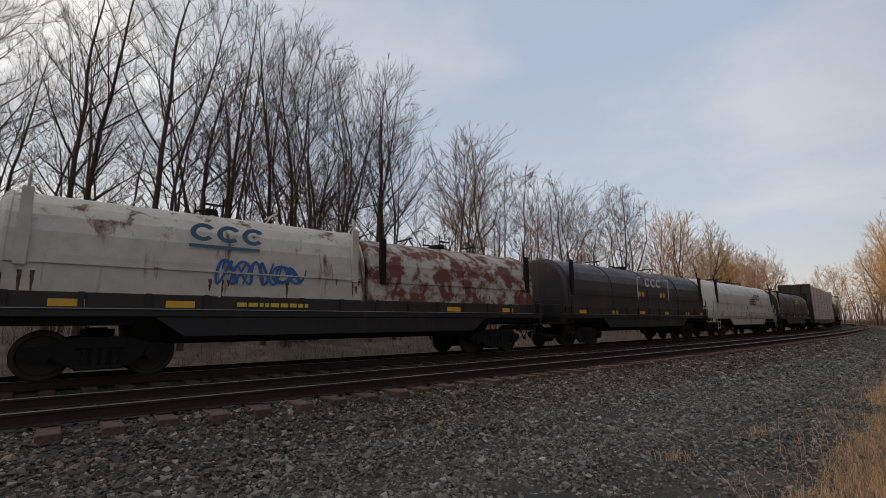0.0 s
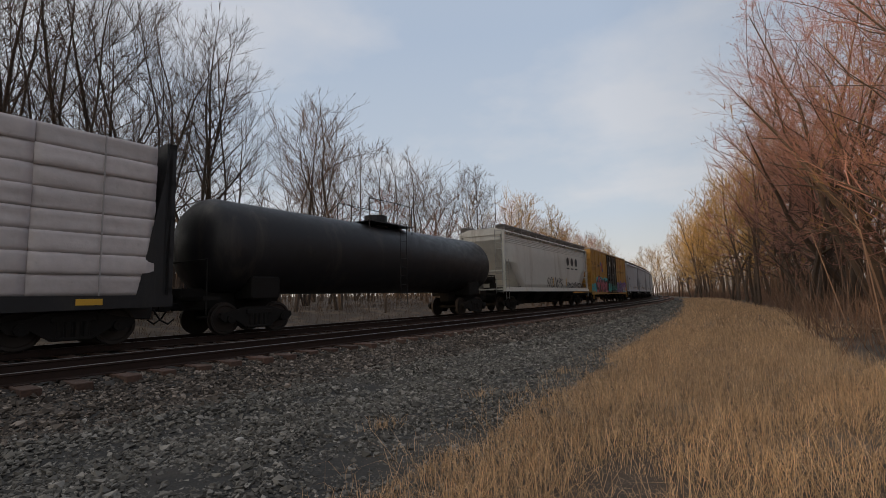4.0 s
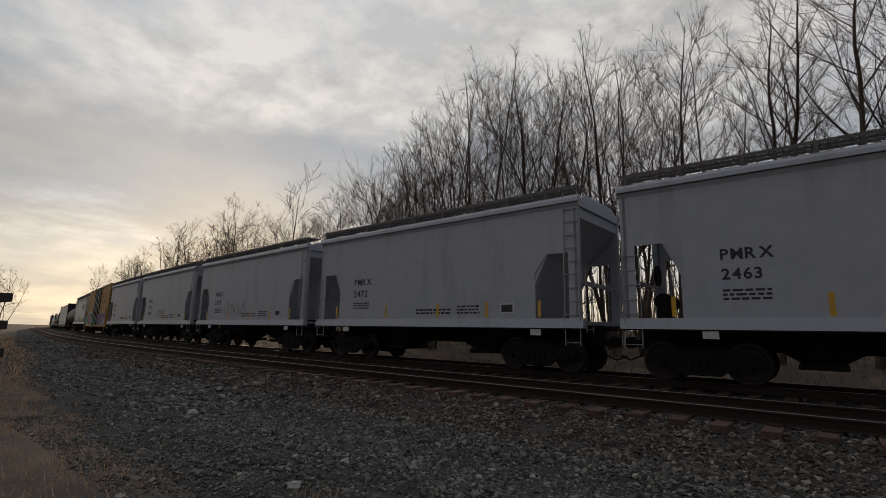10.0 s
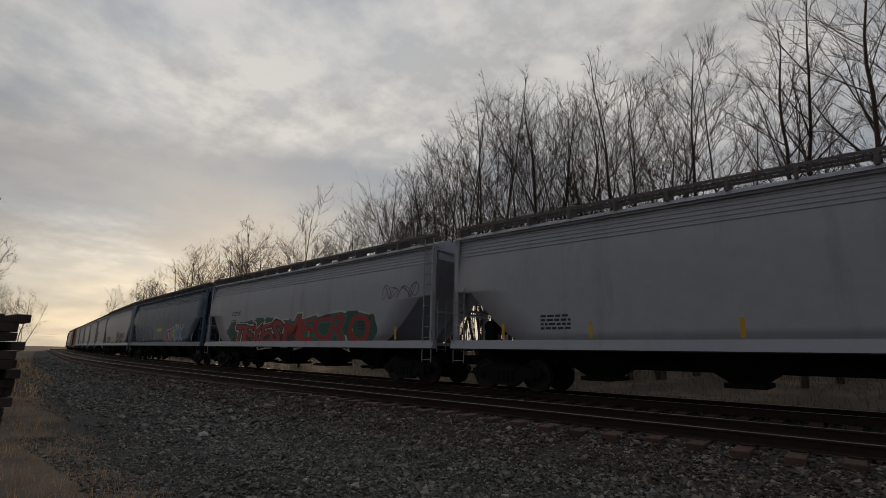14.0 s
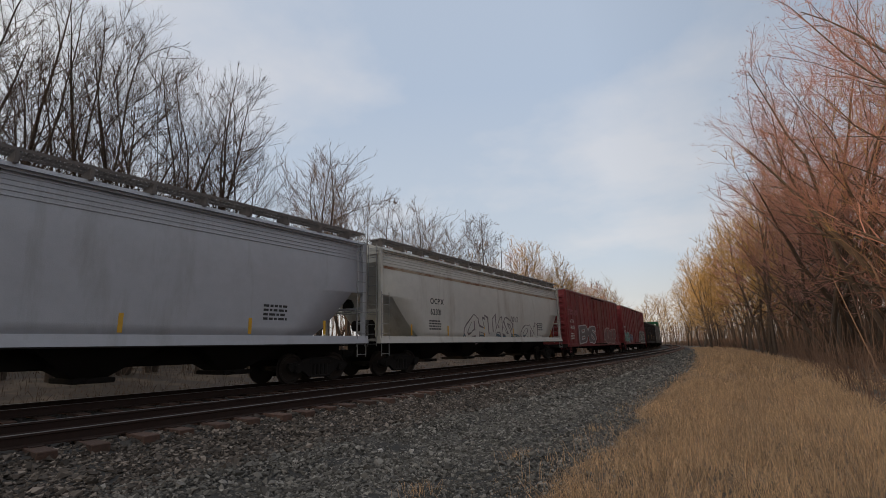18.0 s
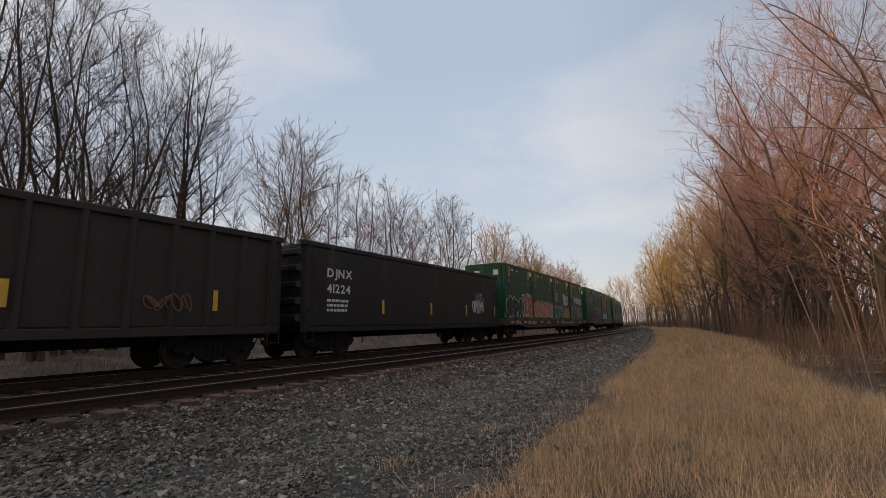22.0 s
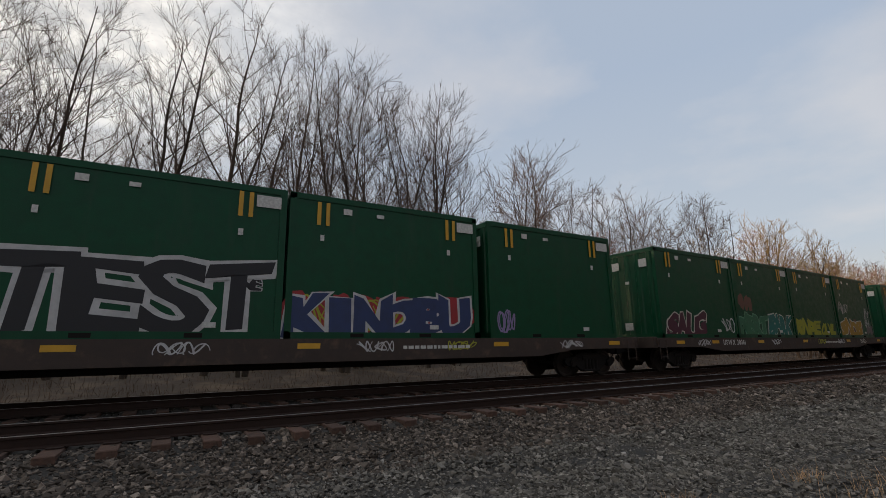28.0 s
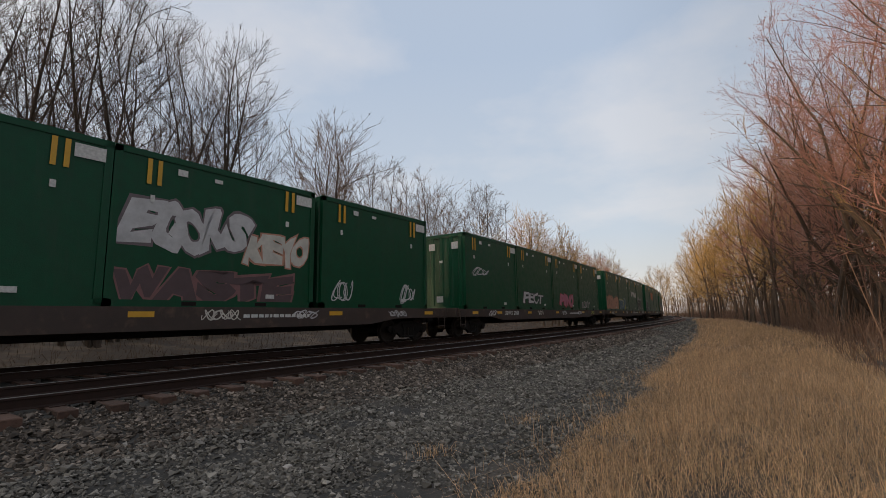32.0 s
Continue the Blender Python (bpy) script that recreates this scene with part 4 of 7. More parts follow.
def covered_hopper(label, length, paint, bays, ends="slope", roof_z=4.78, sill=1.20, group="covered hoppers"):
    car = thing("covered_hopper", label, "freight car", group)
    H = length / 2
    top = roof_z - 0.28
    y = 1.50
    # the tank of the car with sloped end sheets
    run = 2.5 if ends == "slope" else 1.75
    low = sill + 0.30
    prof = [(-H + run + 0.15, low), (H - run - 0.15, low), (H - 0.55 if ends == "slope" else H - 1.0, top - 1.0 if ends == "slope" else top - 1.35), (H - 0.12, top - 0.45), (H - 0.12, top),
            (-H + 0.12, top), (-H + 0.12, top - 0.45), (-H + 0.55 if ends == "slope" else -H + 1.0, top - 1.0 if ends == "slope" else top - 1.35)]
    inner_y = 0.03 if ends != "slope" else 0.24
    body = part("body", Build().plate(prof, -y + inner_y, y - inner_y), paint, car)
    # side sheets, cut back at the ends
    for sgn in (-1, 1):
        b = Build()
        if ends == "slope":
            sheet = [(-H + run, sill + 0.2), (H - run, sill + 0.2), (H - 0.75, sill + 1.75), (H - 0.20, sill + 1.75), (H - 0.08, top), (-H + 0.08, top), (-H + 0.20, sill + 1.75), (-H + 0.75, sill + 1.75)]
        else:
            sheet = [(-H + 1.42, sill + 0.2), (H - 1.42, sill + 0.2), (H - 1.42, sill + 1.0), (H - 1.45, sill + 1.5), (H - 1.05, sill + 2.05), (H - 0.40, sill + 2.05), (H - 0.40, sill + 0.2),
                     (H - 0.15, sill + 0.2), (H - 0.15, top), (-H + 0.15, top), (-H + 0.15, sill + 0.2), (-H + 0.40, sill + 0.2), (-H + 0.40, sill + 2.05), (-H + 1.05, sill + 2.05),
                     (-H + 1.45, sill + 1.6), (-H + 1.42, sill + 1.2)]
        yy = sgn * y
        if ends == "slope":
            rounded_sheet(b, H, run, sill, top, sgn)
        else:
            b.plate(sheet, min(yy, yy - sgn * 0.03), max(yy, yy - sgn * 0.03))
        part("side_sheet", b, paint, car, smooth=ends == "slope")
        # side sill and top chord
        sill_ring = [(sgn * (y - 0.12), sill), (sgn * (y + 0.09), sill), (sgn * (y + 0.03), sill + 0.26), (sgn * (y - 0.12), sill + 0.26)]
        part("side_sill", Build().loft([(-H, sill_ring), (H, sill_ring)]), paint, car)
        part("sill_flange", Build().box(-H, H, *sorted((sgn * (y - 0.1), sgn * (y + 0.10))), sill - 0.03, sill + 0.004), M_UNDER, car)
        # the eave leans out to a chord that catches the sky
        if ends != "slope":
            eave = [(sgn * (y - 0.02), top - 0.20), (sgn * (y + 0.06), top - 0.06), (sgn * (y - 0.02), top - 0.03)]
            part("eave", Build().loft([(-H + 0.06, eave), (H - 0.06, eave)]), paint, car)
        ledge = y if ends != "slope" else shoulder(top, top) - 0.03
        chord = [(sgn * (ledge - 0.06), top - 0.04), (sgn * (ledge + 0.12), top - 0.04), (sgn * (ledge + 0.10), top + 0.07), (sgn * (ledge + 0.02), top + 0.16), (sgn * (ledge - 0.06), top + 0.16)]
        part("top_chord", Build().loft([(-H + 0.03, chord), (H - 0.03, chord)]), paint, car)
        if ends == "slope":
            for k in range(5):
                z = top - 0.10 - 0.115 * k
                w = shoulder(z, top)
                bead = [(sgn * (w - 0.02), z - 0.035), (sgn * (w + 0.022), z - 0.012), (sgn * (w + 0.022), z + 0.012), (sgn * (w - 0.02), z + 0.03)]
                part("eave_bead", Build().loft([(-H + 0.1, bead), (H - 0.1, bead)]), paint, car)
    roof = part("roof", Build().loft([(-H + 0.08, [(-y, top + 0.02), (y, top + 0.02), (0.95, roof_z - 0.02), (-0.95, roof_z - 0.02)]),
                                      (H - 0.08, [(-y, top + 0.02), (y, top + 0.02), (0.95, roof_z - 0.02), (-0.95, roof_z - 0.02)])]), paint, car)
    hatch = Build()
    hatch.box(-H + 0.9, H - 0.9, -0.35, 0.35, roof_z - 0.03, roof_z + 0.09, 0.03)
    for i in range(int(length / 1.2)):
        x = -H + 1.0 + i * 1.2
        hatch.box(x, x + 0.07, -0.42, 0.42, roof_z - 0.02, roof_z + 0.13)
    part("hatch", hatch, paint, roof)
    # running boards of steel grating
    for sgn in (-1, 1):
        g = Build()
        y0 = sgn * 1.2
        for k in (-0.26, 0.0, 0.26):
            g.box(-H + 0.1, H - 0.1, y0 + k - 0.012, y0 + k + 0.012, roof_z + 0.10, roof_z + 0.175)
        n = int(length / 0.13)
        for i in range(n):
            x = -H + 0.12 + i * (length - 0.24) / n
            g.box(x, x + 0.022, y0 - 0.26, y0 + 0.26, roof_z + 0.13, roof_z + 0.17)
        for i in range(int(length / 1.3) + 1):
            x = -H + 0.2 + i * 1.3
            g.box(x, x + 0.07, y0 - 0.28, y0 + 0.28, roof_z - 0.15, roof_z + 0.11)
        part("running_board", g, M_GRATE, car)
    # pockets under the floor
    inner = length - 2 * run - 0.3
    for k in range(bays):
        c = -inner / 2 + inner * (k + 0.5) / bays
        w = inner / bays / 2
        b = Build()
        vs = [(c - w, -1.35, low + 0.02), (c + w, -1.35, low + 0.02), (c + w, 1.35, low + 0.02), (c - w, 1.35, low + 0.02),
              (c - 0.32, -0.45, 0.50), (c + 0.32, -0.45, 0.50), (c + 0.32, 0.45, 0.50), (c - 0.32, 0.45, 0.50)]
        b.add(vs, [(0, 1, 5, 4), (1, 2, 6, 5), (2, 3, 7, 6), (3, 0, 4, 7), (4, 5, 6, 7), (0, 3, 2, 1)])
        p = part("discharge_bay", b, M_UNDER, car, "dark discharge bay under the car")
        g = Build().box(c - 0.42, c + 0.42, -0.75, 0.75, 0.40, 0.52, 0.02)
        g.tube((c - 0.2, -0.95, 0.46), (c - 0.2, 0.95, 0.46), 0.03, 6)
        part("outlet_gate", g, M_UNDER, p)
    # centre sill, end platforms, posts, ladders, brake gear
    part("centre_sill", Build().box(-H + 0.1, H - 0.1, -0.2, 0.2, 0.72, sill + 0.12, 0.02), M_UNDER, car)
    for sgn in (-1, 1):
        b = Build()
        x0, x1 = sorted((sgn * (H - run), sgn * (H - 0.02)))
        b.box(x0, x1, -y, y, sill + 0.10, sill + 0.18)
        part("end_platform", b, paint, car)
        for yy in (-1.44, 1.44):
            part("end_post", Build().box(*sorted((sgn * (H - 0.22), sgn * (H - 0.08))), yy - 0.06, yy + 0.06, sill + 0.15, top), paint, car)
        part("end_beam", Build().box(*sorted((sgn * (H - 0.20), sgn * (H - 0.06))), -y, y, top - 0.15, top + 0.05), paint, car)
        part("end_rail", Build().box(*sorted((sgn * (H - 0.18), sgn * (H - 0.10))), -y, y, sill + 1.2, sill + 1.28), paint, car)
        b = Build()
        ladder(b, sgn * (H - 0.30) - 0.21, sill - 0.45, top + 0.25 if sgn > 0 else sill + 1.9, -y - 0.04)
        ladder(b, sgn * (H - 0.30) - 0.21, sill - 0.45, sill + 1.9, y + 0.04)
        end_ladder(b, sgn * (H + 0.02), sill - 0.1, top + 0.2 if sgn < 0 else sill + 1.6, -1.38)
        b.tube((sgn * (H - 0.05), -1.42, sill + 1.15), (sgn * (H - 0.05), 1.42, sill + 1.15), 0.018, 6)
        part("ladder", b, M_STEEL if paint is not M_BLUE else paint, car)
    b = Build()
    b.tube((-H + 0.75, -0.45, sill + 0.72), (-H + 0.75, 0.45, sill + 0.72), 0.22, 12)
    b.tube((-H + 0.45, 0.5, sill + 1.5), (-H + 0.38, 0.5, sill + 1.5), 0.28, 14)
    b.box(-H + 0.6, -H + 0.9, -0.5, -0.2, sill + 0.15, sill + 0.55)
    part("brake_gear", b, M_UNDER, car)
    running_gear(car, H, 1.65 if length < 15 else 1.75)
    return car


def reflectors(car, xs, z, h=0.42, w=0.09, y=NEAR, paint=None):
    for x in xs:
        part("reflector", Build().box(x, x + w, y - 0.006, y - 0.001, z, z + h), paint or M_REFLECT, car)


def stencil(car, x, z, size, lines, paint, y=NEAR, gap=1.25, squeeze=1.0):
    b = Build()
    for i, line in enumerate(lines):
        side_text(b, line, x, z - i * size * gap, size, y - 0.004, squeeze)
    return part("lettering", b, paint, car)


def small_print(car, x, z, w, h, rows, paint, y=NEAR, seed=3):
    return part("stencilled_data", bars(Build(), x, z, w, h, rows, y - 0.003, random.Random(seed)), paint, car)


# -- boxcars --
def boxcar(label, length, paint, top, sill, door, ribs, name_group):
    car = thing("boxcar", label, "freight car", name_group)
    H, y = length / 2, 1.44
    side = Build().box(-H, H, -y, y, sill, top - 0.10, 0.02)
    part("body", side, paint, car)
    part("roof", Build().loft([(x, [(-y - 0.03, top - 0.12), (y + 0.03, top - 0.12), (y + 0.03, top - 0.06), (0, top), (-y - 0.03, top - 0.06)]) for x in (-H - 0.03, H + 0.03)]),
         mat("car_roof", (0.30, 0.28, 0.27), 0.6, spread=0.15, stain=RUST, stain_at=(0.6, 0.8)), car)
    for sgn in (-1, 1):
        part("side_sill", Build().box(-H, H, *sorted((sgn * (y - 0.05), sgn * (y + 0.055))), sill - 0.08, sill + 0.16, 0.015), paint, car)
        part("side_plate", Build().box(-H, H, *sorted((sgn * (y - 0.05), sgn * (y + 0.055))), top - 0.26, top - 0.12, 0.015), paint, car)
    d0, d1 = door
    for x in ribs:
        if d0 - 0.1 < x < d1 + 0.1:
            continue
        b = Build()
        b.loft([(x - 0.075, [(-y - 0.001, sill + 0.16), (-y + 0.01, sill + 0.16), (-y + 0.01, top - 0.26), (-y - 0.001, top - 0.26)]),
                (x - 0.045, [(-y - 0.055, sill + 0.16), (-y + 0.01, sill + 0.16), (-y + 0.01, top - 0.26), (-y - 0.055, top - 0.26)]),
                (x + 0.045, [(-y - 0.055, sill + 0.16), (-y + 0.01, sill + 0.16), (-y + 0.01, top - 0.26), (-y - 0.055, top - 0.26)]),
                (x + 0.075, [(-y - 0.001, sill + 0.16), (-y + 0.01, sill + 0.16), (-y + 0.01, top - 0.26), (-y - 0.001, top - 0.26)])])
        part("side_post", b, paint, car)
    # pressed ends
    for sgn in (-1, 1):
        n = 9
        for k in range(n):
            z0 = sill + 0.35 + k * (top - sill - 0.7) / n
            dz = (top - sill - 0.7) / n
            b = Build()
            x0, x1 = sgn * H, sgn * (H + 0.09)
            for yy0, yy1 in ((-y + 0.12, y - 0.12),):
                b.add([(x0, yy0, z0), (x0, yy1, z0), (x0, yy1, z0 + dz * 0.62), (x0, yy0, z0 + dz * 0.62),
                       (x1, yy0 + 0.14, z0 + dz * 0.17), (x1, yy1 - 0.14, z0 + dz * 0.17), (x1, yy1 - 0.14, z0 + dz * 0.45), (x1, yy0 + 0.14, z0 + dz * 0.45)],
                      [(4, 5, 6, 7), (0, 1, 5, 4), (1, 2, 6, 5), (2, 3, 7, 6), (3, 0, 4, 7), (0, 3, 2, 1)])
            part("end_corrugation", b, paint, car)
        b = Build()
        ladder(b, sgn * (H - 0.30) - 0.21, sill - 0.5, sill + 1.75, -y - 0.09)
        end_ladder(b, sgn * (H + 0.16), sill - 0.3, sill + 1.6 if sgn > 0 else top - 0.2, -1.38)
        b.tube((sgn * (H + 0.16), -1.3, sill + 0.9), (sgn * (H + 0.16), 1.3, sill + 0.9), 0.016, 6)
        part("ladder", b, paint, car)
        part("end_sill", Build().box(*sorted((sgn * (H - 0.1), sgn * (H + 0.2))), -y, y, sill - 0.12, sill + 0.12, 0.02), M_UNDER, car)
    part("centre_sill", Build().box(-H - 0.2, H + 0.2, -0.22, 0.22, 0.62, sill + 0.02, 0.02), M_UNDER, car)
    b = Build()
    for k in range(7):
        x = -H + 2.6 + k * (length - 5.2) / 6
        b.box(x - 0.06, x + 0.06, -y, y, sill - 0.22, sill - 0.02)
    part("cross_bearer", b, M_UNDER, car)
    b = Build()
    b.tube((-0.9, -0.7, 0.75), (0.3, -0.7, 0.75), 0.2, 10)
    b.tube((1.0, -0.75, 0.72), (1.7, -0.75, 0.72), 0.14, 10)
    part("brake_gear", b, M_UNDER, car)
    running_gear(car, H, 2.0, 0.25)
    return car, y


def plug_door(car, x0, x1, z0, z1, y, paint, bars_paint, rods=2):
    """A plug door with its frame, panels, locking rods and crank box."""
    d = part("door", Build().box(x0, x1, -y - 0.075, -y - 0.02, z0, z1, 0.015), paint, car)
    n = 5
    for k in range(n):
        za = z0 + 0.12 + k * (z1 - z0 - 0.2) / n
        part("door_panel", Build().box(x0 + 0.15, x1 - 0.15, -y - 0.10, -y - 0.07, za, za + (z1 - z0 - 0.2) / n - 0.14, 0.012), paint, d)
    for k in range(rods):
        x = x0 + (x1 - x0) * (k + 0.5) / rods
        b = Build().tube((x, -y - 0.135, z0 - 0.05), (x, -y - 0.135, z1 + 0.02), 0.024, 8)
        b.box(x - 0.12, x + 0.12, -y - 0.16, -y - 0.1, z0 + 1.15, z0 + 1.4, 0.01)
        part("locking_rod", b, bars_paint, d)
    b = Build().box(x0 - 0.5, x1 + 0.5, -y - 0.13, -y - 0.03, z0 - 0.12, z0 - 0.05)
    b.box(x0 - 0.5, x1 + 0.5, -y - 0.12, -y - 0.03, z1 + 0.03, z1 + 0.09)
    part("door_track", b, M_UNDER, d)
    return d


# -- coil cars --
def hood_ring(w, z0, z1, n=12, flat=0.35):
    """Cross-section of a round-topped hood."""
    ring = [(w, z0), (w, z0 + (z1 - z0) * flat)]
    for i in range(1, n):
        a = math.pi * i / n
        ring.append((w * math.cos(a), z0 + (z1 - z0) * (flat + (1 - flat) * math.sin(a) ** 0.85)))
    ring += [(-w, z0 + (z1 - z0) * flat), (-w, z0)]
    return ring


def coil_hood(car, x0, x1, z0, z1, paint, label, trim=None, w=1.42):
    b = Build()
    ring = hood_ring(w, z0, z1)
    small = hood_ring(w - 0.12, z0, z1 - 0.14)
    b.loft([(x0, small), (x0 + 0.05, [(y * 0.97, z0 + (z - z0) * 0.985) for y, z in ring]), (x0 + 0.12, ring), (x1 - 0.12, ring), (x1 - 0.05, [(y * 0.97, z0 + (z - z0) * 0.985) for y, z in ring]), (x1, small)])
    hood = part("hood", b, paint, car, label)
    n = max(2, int((x1 - x0) / 2.9))
    for k in range(n + 1):
        x = x0 + 0.15 + (x1 - x0 - 0.3) * k / n
        rb = Build()
        big = hood_ring(w + 0.022, z0, z1 + 0.022)
        rb.loft([(x - 0.03, big), (x + 0.03, big)])
        part("hood_rib", rb, trim if trim and k in (0, n) else paint, hood)
    iron = M_UNDER if paint is not M_DIRTYWHITE else paint
    for k in range(2):
        x = x0 + (x1 - x0) * (0.3 + 0.4 * k)
        rb = Build()
        for dx in (-0.2, 0.2):
            rb.tube((x + dx, -0.3, z1 - 0.06), (x, -0.3, z1 + 0.22), 0.022, 6)
        rb.tube((x, -0.5, z1 + 0.2), (x, 0.3, z1 + 0.2), 0.025, 6)
        part("lifting_bracket", rb, iron, hood)
    for x in (x0 + 0.4, x1 - 0.4):
        rb = Build().tube((x, -w - 0.02, z0 + 0.9), (x, -w + 0.12, z1 + 0.18), 0.03, 6)
        rb.box(x - 0.09, x + 0.09, -w - 0.05, -w + 0.05, z0 + 0.5, z1 - 0.15)
        part("guide_post", rb, iron, hood)
    rng = random.Random(int(x0 * 100) + int(z1 * 31))
    if paint is not M_BLACK:
        m_run = mat("rust_run", (0.11, 0.055, 0.032), 0.85, spread=0.35, scale=9)
        for k in range(int((x1 - x0) * 1.5)):
            x = rng.choice((x0 + 0.45, x1 - 0.45, (x0 + x1) / 2)) + rng.gauss(0, 0.12) if rng.random() < 0.35 else rng.uniform(x0 + 0.3, x1 - 0.3)
            top_ = z0 + rng.choice((0.6, 0.57, 0.4, 0.3))
            streak(hood, x, max(z0 + 0.02, top_ - rng.uniform(0.1, 0.5)), top_, rng.uniform(0.03, 0.11), m_run, -w - 0.005 - 0.0003 * (k % 5), rng.randrange(999))
    # walkway frame and dark latch on the crown
    xm = (x0 + x1) / 2
    lt = Build()
    for dx in (-0.22, 0.22):
        lt.tube((xm + dx, -0.45, z1 - 0.1), (xm + dx, -0.45, z1 + 0.42), 0.02, 6)
        lt.tube((xm + dx, 0.45, z1 - 0.1), (xm + dx, 0.45, z1 + 0.42), 0.02, 6)
    lt.box(xm - 0.24, xm + 0.24, -0.47, -0.43, z1 + 0.2, z1 + 0.25)
    lt.box(xm - 0.24, xm + 0.24, 0.43, 0.47, z1 + 0.2, z1 + 0.25)
    lt.box(xm - 0.15, xm + 0.15, -0.3, 0.3, z1 - 0.05, z1 + 0.17, 0.04)
    part("latch", lt, M_UNDER, hood)
    rb = Build().box(x0 + 0.1, x1 - 0.1, -w - 0.035, -w - 0.005, z0 + 0.55, z0 + 0.58)
    part("hood_seam", rb, paint, hood)
    return hood


def coil_car(label, length, frame_paint, group="coil cars"):
    car = thing("coil_car", label, "freight car", group)
    H = length / 2
    part("trough", Build().loft([(x, [(-0.9, 0.62), (0.9, 0.62), (1.40, 1.15), (1.40, 1.62), (-1.40, 1.62), (-1.40, 1.15)]) for x in (-H + 2.6, H - 2.6)]), M_UNDER, car)
    part("underframe", Build().box(-H, H, -1.3, 1.3, 1.02, 1.26, 0.02), M_UNDER, car)
    for sgn in (-1, 1):
        part("side_sill", Build().box(-H, H, *sorted((sgn * 1.30, sgn * 1.50)), 1.18, 1.34, 0.02), frame_paint, car)
        part("side_beam", Build().box(-H + 0.3, H - 0.3, *sorted((sgn * 1.30, sgn * 1.43)), 1.34, 1.66, 0.02), M_BROWN if frame_paint is M_BLACK else frame_paint, car)
        part("ledge", Build().box(-H, H, *sorted((sgn * 1.40, sgn * 1.535)), 1.336, 1.352), M_STEEL, car)
        part("belly_sill", Build().plate([(-H + 2.9, 1.2), (-H + 3.5, 0.78), (H - 3.5, 0.78), (H - 2.9, 1.2)], *sorted((sgn * 1.36, sgn * 1.46))), frame_paint, car)
    n = int(length / 1.1)
    for k in range(n):
        x = -H + 0.6 + k * (length - 1.2) / (n - 1)
        part("stake_pocket", Build().box(x - 0.05, x + 0.05, -1.47, -1.42, 1.34, 1.66), frame_paint, car)
    for sgn in (-1, 1):
        b = Build().box(*sorted((sgn * (H - 0.12), sgn * H)), -1.45, 1.45, 0.95, 1.72, 0.02)
        ladder(b, sgn * (H - 0.32) - 0.21, 0.55, 1.95, -1.53)
        b.tube((sgn * (H + 0.05), -1.4, 1.9), (sgn * (H + 0.05), 1.4, 1.9), 0.02, 6)
        b.tube((sgn * (H + 0.05), -1.4, 1.2), (sgn * (H + 0.05), -1.4, 2.3), 0.02, 6)
        part("end_sill", b, frame_paint, car)
    b = Build()
    b.tube((-1.1, -0.95, 0.85), (0.2, -0.95, 0.85), 0.18, 10)
    b.tube((-H + 0.2, 0.6, 2.0), (-H + 0.12, 0.6, 2.0), 0.27, 14)
    part("brake_gear", b, M_UNDER, car)
    running_gear(car, H, 2.1, 0.1)
    return car


# -- other cars --
def wrapped_pack(x0, x1, sgn, w, z0, z1, rng):
    """A pack of boards in a sheet of plastic: rounded edges and a slack, creased face."""
    b = Build()
    n, rows = max(6, int((x1 - x0) * 5)), 6
    seed = rng.uniform(0, 99)
    vs, fs = [], []
    for i in range(n + 1):
        x = x0 + (x1 - x0) * i / n
        for j in range(rows + 1):
            f = j / rows
            edge = 0.016 * (abs(2 * f - 1) ** 8) + 0.008 * (abs(2 * i / n - 1) ** 20)
            crease = 0.022 * noise.noise(Vector((x * 0.9 + f * 1.5, z0 + f * 2.0, 4.0))) + 0.016 * noise.noise(Vector((x * 4.5 - f * 5, f * 3.0, seed)))
            vs.append((x, sgn * (w - edge + crease), z0 + (z1 - z0) * f + 0.012 * noise.noise(Vector((x * 0.8, seed, 3)))))
        for j in range(rows + 1):
            vs.append((x, sgn * 0.14, z0 + (z1 - z0) * j / rows))
    k = 2 * (rows + 1)
    ring = list(range(rows + 1)) + list(range(k - 1, rows, -1))
    for i in range(n):
        for a, c in zip(ring, ring[1:] + ring[:1]):
            fs.append((i * k + a, i * k + c, (i + 1) * k + c, (i + 1) * k + a))
    fs += [tuple(ring), tuple(n * k + a for a in reversed(ring))]
    return b.add(vs, fs)


